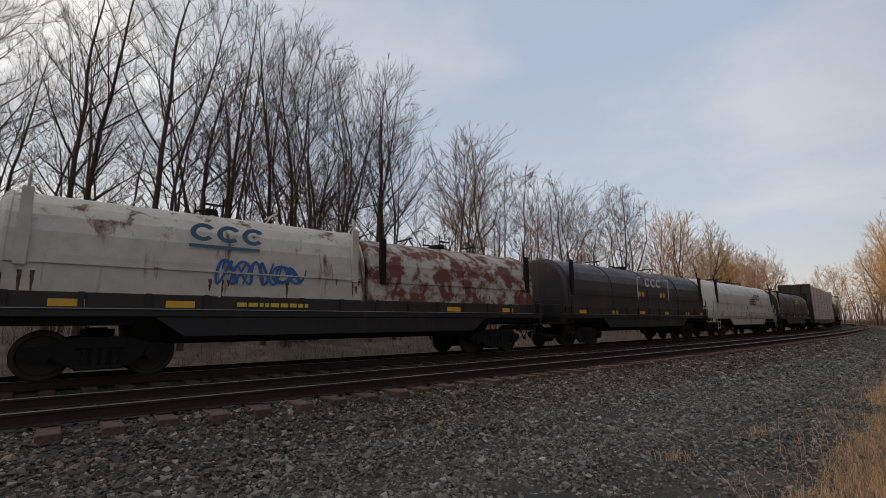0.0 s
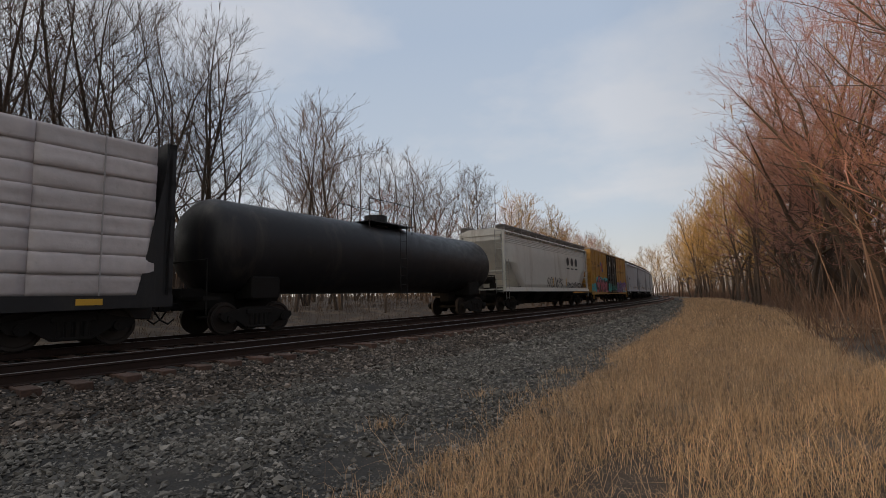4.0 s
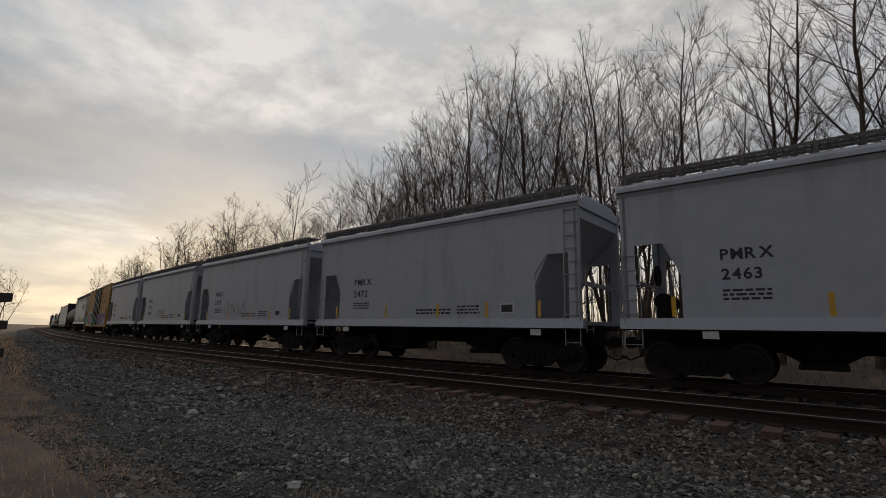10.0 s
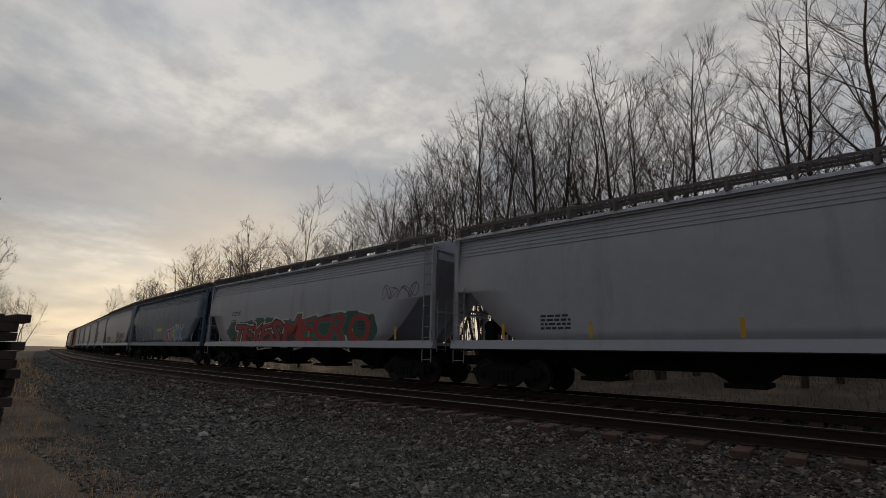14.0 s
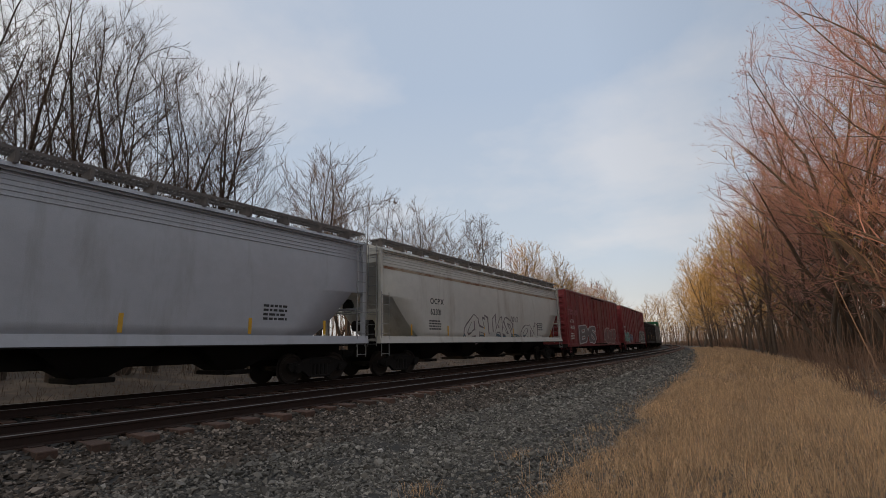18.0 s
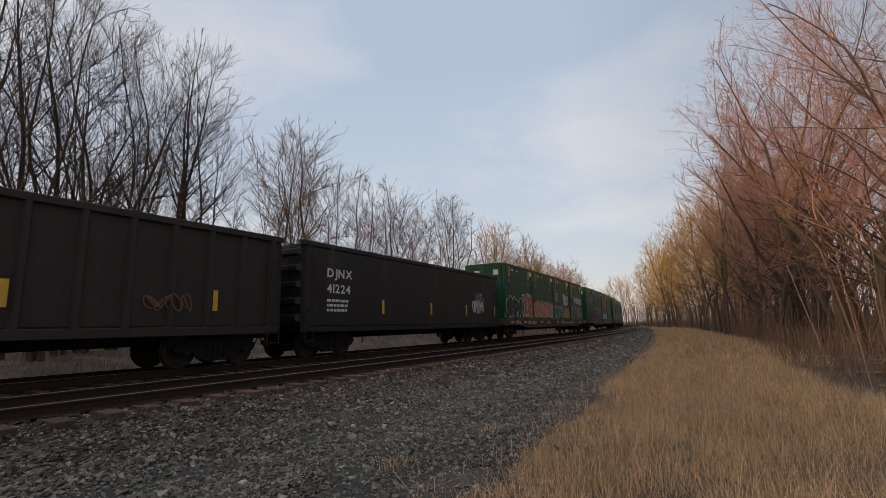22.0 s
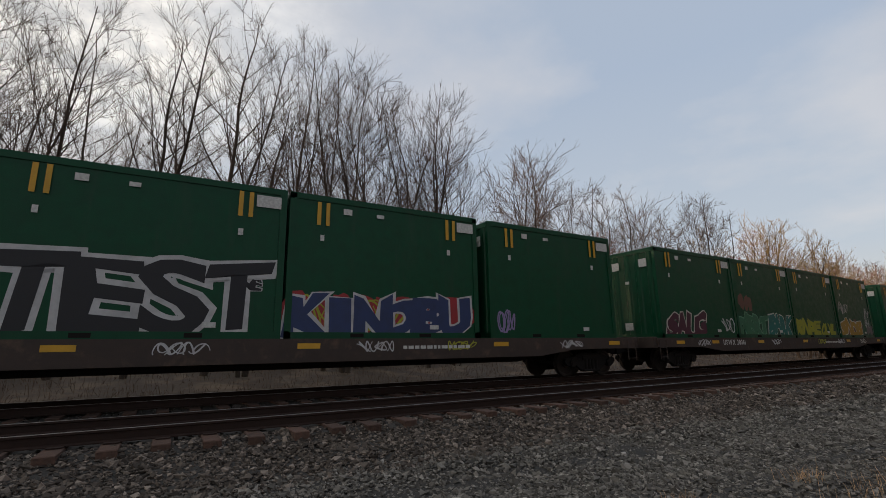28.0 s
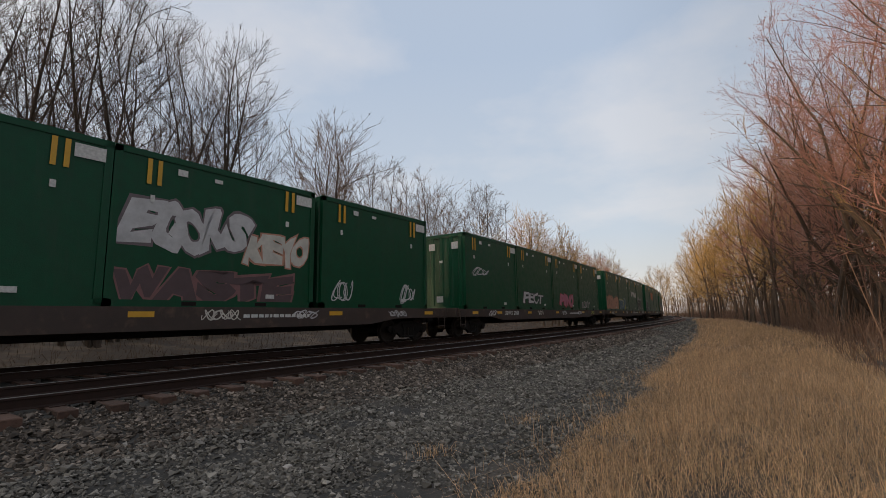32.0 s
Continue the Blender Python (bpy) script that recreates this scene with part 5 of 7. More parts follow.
def centerbeam(label, length):
    car = thing("centerbeam_flatcar", label, "freight car")
    H = length / 2
    deck = part("deck", Build().box(-H, H, -1.4, 1.4, 1.02, 1.14, 0.02), M_BLACK, car)
    part("centre_sill", Build().box(-H, H, -0.35, 0.35, 0.55, 1.03, 0.03), M_BLACK, car)
    for sgn in (-1, 1):
        part("side_sill", Build().plate([(-H, 1.14), (-H, 0.86), (-H + 4, 0.80), (-H + 5.2, 0.66), (H - 5.2, 0.66), (H - 4, 0.80), (H, 0.86), (H, 1.14)], *sorted((sgn * 1.36, sgn * 1.47))), M_BLACK, car)
        # bulkhead with open bracing
        b = Build()
        x = sgn * (H - 0.10)
        for yy in (-1.38, -0.46, 0.46, 1.38):
            b.box(x - 0.09, x + 0.09, yy - 0.07, yy + 0.07, 1.14, 4.95)
        for z in (1.2, 2.1, 3.0, 3.9, 4.85):
            b.box(x - 0.09, x + 0.09, -1.45, 1.45, z, z + 0.13)
        b.box(x - sgn * 0.12 - 0.02, x - sgn * 0.12 + 0.02, -1.45, 1.45, 1.14, 4.97)
        x2 = x - sgn * 0.7
        b.plate([(min(x, x2), 1.14), (max(x, x2), 1.14), (x, 4.95), (x + 0.001, 4.95)] if sgn > 0 else [(x, 1.14), (x2, 1.14), (x + 0.001, 4.95), (x, 4.95)], -1.45, -1.37)
        part("bulkhead", b, M_BLACK, car)
    b = Build().box(-H + 0.1, H - 0.1, -0.11, 0.11, 4.75, 4.92)
    for k in range(13):
        x = -H + 0.8 + k * (length - 1.6) / 12
        b.box(x - 0.09, x + 0.09, -0.1, 0.1, 1.14, 4.8)
    part("centre_beam", b, M_BLACK, car)
    small_print(car, -H + 0.02, 2.2, 0.16, 1.6, 9, M_LETTER_W, -1.46)
    running_gear(car, H, 1.9, 0.1)
    # wrapped lumber: bundles side by side in tiers, each its own thing on the deck
    rng = random.Random(8)
    tiers, n = 8, 9
    for tier in range(tiers):
        for sgn in (-1, 1):
            for k in range(n):
                x0 = -H + 0.45 + k * (length - 0.9) / n
                z0 = 1.145 + tier * 3.675 / tiers
                part("lumber_pack", wrapped_pack(x0 + 0.004, x0 + (length - 0.9) / n - 0.004, sgn, 1.435 + rng.uniform(-0.015, 0.02), z0, z0 + 0.457, rng), M_WRAP, car,
                     "pack of lumber in loose white wrap" if not (tier or k) else "", True)
    for k in range(7):
        x = -H + 1.6 + k * (length - 3.2) / 6
        part("tie_down", Build().box(x, x + 0.03, -1.50, -1.485, 1.14, 4.82), mat("grey_strap", (0.36, 0.33, 0.32), 0.7), car)
    reflectors(car, [-H + 1.7, -H + 6, H - 6, H - 2], 0.93, 0.14, 0.5, -1.48)
    return car


def tank_car(label, length):
    car = thing("tank_car", label, "freight car")
    H = length / 2
    b = Build()
    r, zc, n = 1.45, 2.62, 28
    secs = []
    for x, k in ((-H + 0.15, 0.05), (-H + 0.22, 0.45), (-H + 0.38, 0.75), (-H + 0.62, 0.93), (-H + 0.9, 1.0), (H - 0.9, 1.0), (H - 0.62, 0.93), (H - 0.38, 0.75), (H - 0.22, 0.45), (H - 0.15, 0.05)):
        secs.append((x, [(r * k * math.cos(6.283185 * i / n), zc + r * k * math.sin(6.283185 * i / n)) for i in range(n)]))
    tank = part("tank", b.loft(secs), M_BLACK, car, smooth=True)
    b = Build().tube((0, 0, zc + r - 0.1), (0, 0, zc + r + 0.45), 0.5, 16)
    part("manway", b, M_BLACK, tank)
    b = Build()
    for x in (-1.4, 1.4):
        for y in (-0.9, 0.9):
            b.tube((x, y, zc + 1.1), (x, y, zc + r + 0.95), 0.02, 6)
    for y in (-0.9, 0.9):
        b.tube((-1.4, y, zc + r + 0.95), (1.4, y, zc + r + 0.95), 0.02, 6)
    b.box(-1.4, 1.4, -0.95, 0.95, zc + r + 0.0, zc + r + 0.04)
    ladder(b, -0.21, 0.7, zc + r, -r - 0.06)
    part("top_platform", b, M_BLACK, car)
    for sgn in (-1, 1):
        part("stub_sill", Build().box(*sorted((sgn * (H - 3.2), sgn * H)), -0.3, 0.3, 0.72, 1.35, 0.03), M_UNDER, car)
        part("saddle", Build().box(*sorted((sgn * (H - 2.6), sgn * (H - 1.6))), -1.2, 1.2, 1.0, 1.7, 0.05), M_UNDER, car)
        b = Build().box(*sorted((sgn * (H - 0.5), sgn * H)), -1.4, 1.4, 1.0, 1.1)
        for y in (-1.38, 1.38):
            b.tube((sgn * (H - 0.1), y, 0.6), (sgn * (H - 0.1), y, 2.1), 0.02, 6)
        b.tube((sgn * (H - 0.1), -1.38, 2.1), (sgn * (H - 0.1), 1.38, 2.1), 0.02, 6)
        part("end_platform", b, M_UNDER, car)
    running_gear(car, H, 1.9, 0.1)
    return car


def gondola(label, length, paint, top):
    car = thing("gondola_car", label, "freight car", "gondolas")
    H, y = length / 2, 1.42
    b = Build()
    part("floor", Build().box(-H, H, -y, y, 1.0, 1.12), M_UNDER, car)
    for sgn in (-1, 1):
        part("side_wall", Build().box(-H, H, *sorted((sgn * (y - 0.03), sgn * y)), 0.95, top), paint, car)
        part("top_chord", Build().box(-H - 0.05, H + 0.05, *sorted((sgn * (y - 0.08), sgn * (y + 0.10))), top - 0.06, top + 0.12, 0.02), paint, car)
        part("side_sill", Build().box(-H, H, *sorted((sgn * (y - 0.05), sgn * (y + 0.08))), 0.85, 1.08, 0.02), paint, car)
        for x in (sgn * H,):
            part("end_wall", Build().box(*sorted((x, x - sgn * 0.05)), -y, y, 0.95, top), paint, car)
            b = Build()
            for z in (1.2, 1.75, 2.3, 2.85, 3.4):
                if z < top - 0.2:
                    b.loft([(x, [(-y, z), (y, z), (y, z + 0.26), (-y, z + 0.26)]), (x + sgn * 0.12, [(-y + 0.1, z + 0.05), (y - 0.1, z + 0.05), (y - 0.1, z + 0.2), (-y + 0.1, z + 0.2)])])
            ladder(b, x - sgn * 0.3 - 0.2, 0.5, top - 0.3, -y - 0.12)
            part("end_rib", b, paint, car)
    n = int(length / 1.05)
    for k in range(n + 1):
        x = -H + 0.35 + k * (length - 0.7) / n
        b = Build()
        for yy in (-1,):
            b.loft([(x - 0.10, [(-y - 0.005, 1.05), (-y + 0.01, 1.05), (-y + 0.01, top - 0.05), (-y - 0.005, top - 0.05)]),
                    (x - 0.05, [(-y - 0.10, 1.05), (-y + 0.01, 1.05), (-y + 0.01, top - 0.05), (-y - 0.10, top - 0.05)]),
                    (x + 0.05, [(-y - 0.10, 1.05), (-y + 0.01, 1.05), (-y + 0.01, top - 0.05), (-y - 0.10, top - 0.05)]),
                    (x + 0.10, [(-y - 0.005, 1.05), (-y + 0.01, 1.05), (-y + 0.01, top - 0.05), (-y - 0.005, top - 0.05)])])
        part("side_stake", b, paint, car)
    part("centre_sill", Build().box(-H, H, -0.25, 0.25, 0.6, 1.0, 0.02), M_UNDER, car)
    running_gear(car, H, 1.8, 0.2)
    return car, y


def flatcar(label, length):
    car = thing("flatcar", label, "freight car", "container flatcars")
    H = length / 2
    part("deck", Build().box(-H, H, -1.42, 1.42, 1.16, 1.28, 0.015), M_DECK, car)
    part("centre_sill", Build().plate([(-H, 1.16), (-H, 0.8), (-H + 3.4, 0.75), (-H + 4.6, 0.55), (H - 4.6, 0.55), (H - 3.4, 0.75), (H, 0.8), (H, 1.16)], -0.3, 0.3), M_UNDER, car)
    for sgn in (-1, 1):
        part("side_sill", Build().plate([(-H, 1.30), (-H, 0.95), (-H + 3.2, 0.92), (-H + 4.6, 0.74), (H - 4.6, 0.74), (H - 3.2, 0.92), (H, 0.95), (H, 1.30)], *sorted((sgn * 1.42, sgn * 1.50))), M_DECK, car)
        b = Build().box(*sorted((sgn * (H - 0.1), sgn * (H + 0.15))), -1.45, 1.45, 0.92, 1.34, 0.02)
        b.tube((sgn * (H + 0.12), 0.9, 1.3), (sgn * (H + 0.12), 0.9, 2.0), 0.03, 6)
        b.tube((sgn * (H + 0.10), 0.9, 2.0), (sgn * (H + 0.16), 0.9, 2.0), 0.26, 14)
        ladder(b, sgn * (H - 0.3) - 0.21, 0.5, 1.2, -1.53)
        part("end_sill", b, M_DECK, car)
    b = Build()
    for k in range(9):
        x = -H + 1.5 + k * (length - 3.0) / 8
        b.box(x - 0.05, x + 0.05, -1.42, 1.42, 0.95, 1.16)
    part("cross_bearer", b, M_UNDER, car)
    running_gear(car, H, 2.0, 0.35)
    return car


def container_meshes():
    """A ribbed waste container: body with shallow bays, frame rails, corner castings, top lid."""
    L, y, z0, z1 = 2.845, 1.40, 0.06, 3.68
    body = Build().box(-L + 0.06, L - 0.06, -y + 0.03, y - 0.03, z0, z1 - 0.06)
    frame_ = Build()
    for x in (-L, L):
        for yy in (-y, y):
            frame_.box(*sorted((x, x - math.copysign(0.16, x))), *sorted((yy, yy - math.copysign(0.13, yy))), 0, z1)
    for yy in (-y, y):
        frame_.box(-L, L, *sorted((yy, yy - math.copysign(0.09, yy))), z1 - 0.13, z1 + 0.02)
        frame_.box(-L, L, *sorted((yy, yy - math.copysign(0.09, yy))), 0.0, 0.16)
    for x in (-L, L):
        frame_.box(*sorted((x, x - math.copysign(0.1, x))), -y, y, z1 - 0.15, z1)
        frame_.box(*sorted((x, x - math.copysign(0.1, x))), -y, y, 0.0, 0.18)
    ends_ = []
    for x in (-L, L):
        for k in range(5):
            yy = -y + 0.3 + k * (2 * y - 0.6) / 4
            ends_.append(Build().loft([(x - math.copysign(0.065, x), [(yy - 0.14, 0.18), (yy + 0.14, 0.18), (yy + 0.14, z1 - 0.15), (yy - 0.14, z1 - 0.15)]),
                                       (x - math.copysign(0.005, x), [(yy - 0.08, 0.18), (yy + 0.08, 0.18), (yy + 0.08, z1 - 0.15), (yy - 0.08, z1 - 0.15)])]))
    lid = Build().box(-L + 0.1, L - 0.1, -y + 0.12, y - 0.12, z1 - 0.07, z1 + 0.05, 0.03)
    pockets = [Build().box(x - 0.18, x + 0.18, -y - 0.006, -y + 0.02, 0.03, 0.13) for x in (-1.0, 1.0)]
    stripes = [Build().box(x, x + 0.10, -y - 0.008, -y - 0.002, z1 - 0.78, z1 - 0.16) for x in (-2.15, -1.92, 1.72, 1.95)]
    signs = [Build().box(x, x + w, -y - 0.009, -y - 0.003, z, z + h) for x, z, w, h in ((-1.45, z1 - 0.42, 0.24, 0.16), (-0.5, z1 - 0.40, 0.22, 0.10),
             (2.12, z1 - 0.50, 0.58, 0.30), (1.75, z1 - 1.25, 0.11, 0.16), (-2.05, z1 - 1.20, 0.10, 0.16), (1.15, 0.25, 0.28, 0.12))]
    endsigns = []
    for x in (-L,):
        for yy, z, w, h in ((-1.0, z1 - 0.75, 0.36, 0.34), (0.35, z1 - 0.75, 0.36, 0.34), (-0.1, 0.35, 0.38, 0.3), (-0.1, z1 - 1.4, 0.2, 0.12)):
            endsigns.append(Build().box(x - 0.010, x - 0.004, yy, yy + w, z, z + h))
    out = []
    rows = [("body", body, M_GREEN), ("corner_frame", frame_, M_GREEN), ("lid", lid, M_GREEN)]
    rows += [("end_rib", b, M_GREEN) for b in ends_] + [("fork_pocket", b, M_UNDER) for b in pockets]
    rows += [("stripe", b, M_REFLECT) for b in stripes] + [("sign_plate", b, M_LETTER_W) for b in signs + endsigns]
    for nm, b, m in rows:
        me = b.mesh(nm, m)
        fix_normals(me)
        out.append((nm, me))
    return out


BOX_PARTS = container_meshes()

# ---- the train, from its head to its tail ----
TRAIN = []          # (thing, metres along the arc at the start)


def ride(car, s0):
    TRAIN.append((car, s0))
    return car


def two(a, b):
    return (a + b) / 2, b - a


K, W, BLK = M_LETTER_K, M_LETTER_W, spray("black", (0.02, 0.02, 0.025))
SILVER, PINK, CYAN = spray("silver", (0.55, 0.55, 0.56)), spray("pink", (0.50, 0.16, 0.24)), spray("cyan", (0.03, 0.42, 0.50))
PURPLE, CRIMSON, ORANGE = spray("purple", (0.13, 0.06, 0.28)), spray("crimson", (0.35, 0.03, 0.035)), spray("orange", (0.62, 0.16, 0.03))
PEACH, LIME, MAGENTA = spray("peach", (0.50, 0.25, 0.17)), spray("lime", (0.36, 0.37, 0.03)), spray("magenta", (0.42, 0.06, 0.17))
ROYAL, TEAL, LILAC = spray("royal", (0.02, 0.13, 0.55)), spray("teal", (0.05, 0.35, 0.30)), spray("lilac", (0.30, 0.24, 0.45))
GREEN2, NAVY, GOLD = spray("leaf", (0.10, 0.38, 0.10)), spray("navy", (0.03, 0.05, 0.14)), spray("gold", (0.42, 0.25, 0.03))
FERN, LAGOON = spray("fern", (0.04, 0.17, 0.09)), spray("lagoon", (0.02, 0.17, 0.15))
CREAM, DUSK = spray("cream", (0.60, 0.58, 0.52)), spray("dusk", (0.16, 0.13, 0.14))


def swoosh(car, x, z, size, paint, y, bar=True):
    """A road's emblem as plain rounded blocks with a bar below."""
    for k in range(3):
        b = Build()
        x0 = x + k * size * 1.05
        n = 14
        for i in range(n):
            a0, a1 = 0.6 + 5.0 * i / n, 0.6 + 5.0 * (i + 1) / n
            ring = [(x0 + size * 0.5 + size * 0.5 * r * math.cos(a), z + size * 0.38 + size * 0.38 * r * math.sin(a)) for r, a in ((1, a0), (1, a1), (0.55, a1), (0.55, a0))]
            b.add([(u, y - 0.004, v) for u, v in ring], [(0, 1, 2, 3)])
        part("emblem_ring", b, paint, car)
    if bar:
        part("emblem_bar", Build().box(x, x + size * 2.9, y - 0.005, y - 0.003, z - size * 0.28, z - size * 0.14), paint, car)


# cars that have already passed: more coil cars
for k in range(9):
    a = -17.6 - k * 15.0
    c, L = two(a, a + 13.8)
    car = coil_car("coil car with a weathered hood already past the road", L, M_BLACK)
    coil_hood(car, -L / 2 + 0.3, L / 2 - 0.3, 1.62, 3.70, (M_WHITE, M_BLACK, M_RUSTY, M_DIRTYWHITE)[k % 4], "weathered hood")
    ride(car, c)

# coil car with one white and one rusted hood
c, L = two(-2.6, 12.81)
car = coil_car("coil car with a rust-streaked white hood and a rusted hood", L, M_BLACK)
coil_hood(car, -L / 2 + 0.35, 0.22, 1.62, 3.70, M_DIRTYWHITE, "white rust-streaked hood")
coil_hood(car, 0.32, L / 2 - 0.35, 1.62, 3.55, M_RUSTY, "badly rusted hood with flaking white paint")
swoosh(car, -4.25, 2.85, 0.52, M_LETTER_B, -1.445)
scrawl(car, 6, -3.6, 1.95, 1.9, 0.5, spray("azure", (0.02, 0.10, 0.32)), -1.445, 4, 0.055)
part("lettering", bars(Build(), -3.2, 1.42, 1.7, 0.17, 1, -1.505, random.Random(2)), M_LETTER_Y, car)
reflectors(car, [-6.5, -4.6, 3.1, 5.6], 1.38, 0.14, 0.55, -1.44)
ride(car, c)

c, L = two(14.2, 28.85)
car = coil_car("black coil car with a single long round-topped hood", L, M_BLACK)
coil_hood(car, -L / 2 + 0.3, L / 2 - 0.3, 1.62, 3.70, M_HOOD, "long black hood")
swoosh(car, -0.35, 2.72, 0.58, SILVER, -1.445, False)
for x, sg in ((-1.15, 1), (2.2, -1)):
    b = Build().box(x, x + 0.09, -1.452, -1.446, 2.1, 3.2)
    b.box(*sorted((x, x + sg * 0.35)), -1.452, -1.446, 3.12, 3.2)
    part("bracket_mark", b, SILVER, car)
for x in (-0.95, -0.6, 1.35, 1.7):
    part("dot_mark", Build().tube((x, -1.45, 2.35), (x, -1.446, 2.35), 0.13, 14), M_REFLECT, car)
reflectors(car, [-6.2, -3.6, -1.0, 1.7, 4.3, 6.3], 1.38, 0.14, 0.5, -1.44)
ride(car, c)

c, L = two(30.2, 44.45)
car = coil_car("off-white coil car with a weathered white hood", L, M_DIRTYWHITE)
coil_hood(car, -L / 2 + 0.3, L / 2 - 0.3, 1.62, 3.75, M_WHITE, "weathered white hood")
stencil(car, 1.45, 2.55, 0.55, ["FIELD"], K, -1.452)
small_print(car, 0.5, 2.2, 1.4, 0.5, 3, K, -1.452)
reflectors(car, [-6.0, -3.4, 1.6, 4.2, 6.0], 1.38, 0.14, 0.5, -1.44)
ride(car, c)

c, L = two(45.6, 60.3)
car = coil_car("black coil car with yellow hood ends", L, M_BLACK)
h = coil_hood(car, -L / 2 + 0.3, L / 2 - 0.3, 1.62, 3.70, M_HOOD, "black hood with yellow end bands", trim=M_LETTER_Y)
for sgn in (-1, 1):
    ring = hood_ring(1.432, 1.62, 3.712)
    part("end_band", Build().loft([(sgn * (L / 2 - 0.42), ring), (sgn * (L / 2 - 0.9), ring)]), mat("band_yellow", (0.42, 0.33, 0.14), 0.6, spread=0.2), h)
swoosh(car, 0.3, 2.75, 0.55, M_LETTER_Y, -1.445)
reflectors(car, [-6.2, -3.6, -1.0, 1.7, 4.3], 1.38, 0.14, 0.5, -1.44)
ride(car, c)

c, L = two(62.3, 84.7)
ride(centerbeam("black centerbeam flatcar loaded with white-wrapped lumber", L), c)
c, L = two(85.5, 102.4)
ride(tank_car("black tank car with domed ends and a top platform", L), c)

c, L = two(103.3, 120.9)
car = covered_hopper("white covered hopper with graffiti along its sill", L, M_WHITE, 4, roof_z=5.0)
b = Build()
for k in range(3):
    b.box(2.9 + k * 1.1, 3.6 + k * 1.1, -1.507, -1.503, 2.95, 3.05)
    b.tube((3.25 + k * 1.1, -1.507, 3.55), (3.25 + k * 1.1, -1.503, 3.55), 0.34, 12)
part("emblem", b, K, car)
scrawl(car, 9, -1.6, 1.5, 3.3, 0.7, BLK, NEAR, 5, 0.05)
scrawl(car, 7, 2.6, 1.42, 2.9, 0.5, BLK, NEAR, 6, 0.05)
scrawl(car, 5, 5.7, 1.42, 2.0, 0.45, BLK, NEAR, 7, 0.05)
reflectors(car, [-0.4, 2.6], 1.6, 0.6, 0.11)
ride(car, c)

# the yellow boxcar with a black double door
c, L = two(122.45, 140.9)
car, y = boxcar("yellow high-cube boxcar with black plug doors and bright graffiti", L, M_YELLOW, 5.28, 0.98, (-2.1, 2.9), [], "boxcars")
seg = Build()
H = L / 2
for za in (2.05, 2.95, 3.85, 4.55):
    for k in range(7):
        x0 = -H + 0.25 + k * 1.62
        if x0 + 1.55 < -2.1:
            seg.box(x0 + 0.75, x0 + 1.55, -y - 0.03, -y + 0.01, za, za + 0.05)
    for k in range(4):
        seg.box(3.2 + k * 1.62, 4.1 + k * 1.62, -y - 0.03, -y + 0.01, za, za + 0.05)
part("side_ledge", seg, M_YELLOW, car)
for k in range(5):
    x0 = -H + 0.18 + k * 1.62
    part("side_post", Build().box(x0, x0 + 0.3, -y - 0.035, -y + 0.01, 1.16, 5.02, 0.01), M_YELLOW, car)
for x0 in (4.2, 5.8, 7.4, 8.85):
    part("side_post", Build().box(x0, x0 + 0.25, -y - 0.035, -y + 0.01, 1.16, 5.02, 0.01), M_YELLOW, car)
for x0, x1 in ((-2.05, 0.36), (0.42, 2.85)):
    d = plug_door(car, x0, x1, 1.15, 4.95, y, M_BLACK, M_UNDER)
    part("placard", bars(Build(), x0 + 0.7, 3.85, 0.8, 0.5, 5, -y - 0.105, random.Random(3)), W, d)
    part("placard", bars(Build(), x0 + 0.2, 2.95, 0.7, 0.14, 1, -y - 0.105, random.Random(4)), W, d)
stencil(car, -9.05, 3.72, 0.38, ["TB    OX", "63  02  7"], mat("brown_lettering", (0.12, 0.06, 0.02), 0.6), -y - 0.035, 1.35, 1.15)
small_print(car, -6.6, 3.55, 0.9, 0.3, 2, K, -y - 0.036)
part("lettering", bars(Build(), -8.0, 2.45, 1.0, 0.35, 4, -y - 0.004, random.Random(5)), M_LETTER_Y, car)
# crossed emblem of two ribbons
b = Build()
b.plate([(-5.4, 3.15), (-5.05, 3.15), (-4.1, 4.05), (-4.45, 4.05)], -y - 0.045, -y - 0.038)
part("emblem", b, mat("emblem_red", (0.42, 0.03, 0.03), 0.5), car)
part("emblem", Build().plate([(-5.45, 4.1), (-5.05, 4.1), (-4.05, 3.12), (-4.45, 3.12)], -y - 0.042, -y - 0.036), mat("emblem_blue", (0.02, 0.07, 0.33), 0.5), car)
b = Build()
side_text(b, "RAILCAR POOLING EXPERTS", 3.25, 3.30, 0.36, -y - 0.04, 0.86)
part("lettering", b, mat("brown_lettering", (0.12, 0.06, 0.02), 0.6), car)
blot(car, -9.1, 1.08, 2.4, 0.9, CYAN, -y - 0.04, 21, 7)
blot(car, -7.4, 2.0, 6.0, 0.62, CYAN, -y - 0.04, 22, 12)
blot(car, -7.3, 1.1, 5.4, 1.35, BLK, -y - 0.043, 29, 8)
graffiti(car, "SVPL", -7.2, 1.05, 5.3, 1.3, PINK, BLK, -y - 0.046, 23, 1.7, halo=BLK)
scrawl(car, 9, -6.9, 1.2, 4.7, 0.9, CRIMSON, -y - 0.0565, 31, 0.045)
blot(car, 3.0, 1.05, 5.9, 0.5, CYAN, -y - 0.040, 26, 9)
blot(car, 7.6, 1.1, 1.3, 0.75, ORANGE, -y - 0.043, 27, 2)
graffiti(car, "DUBES", 3.1, 1.05, 5.4, 1.15, PURPLE, mat("spray_haze", (0.30, 0.16, 0.45), 0.6), -y - 0.046, 24, halo=NAVY)
scrawl(car, 7, 3.3, 1.2, 4.6, 0.8, MAGENTA, -y - 0.056, 28, 0.09)
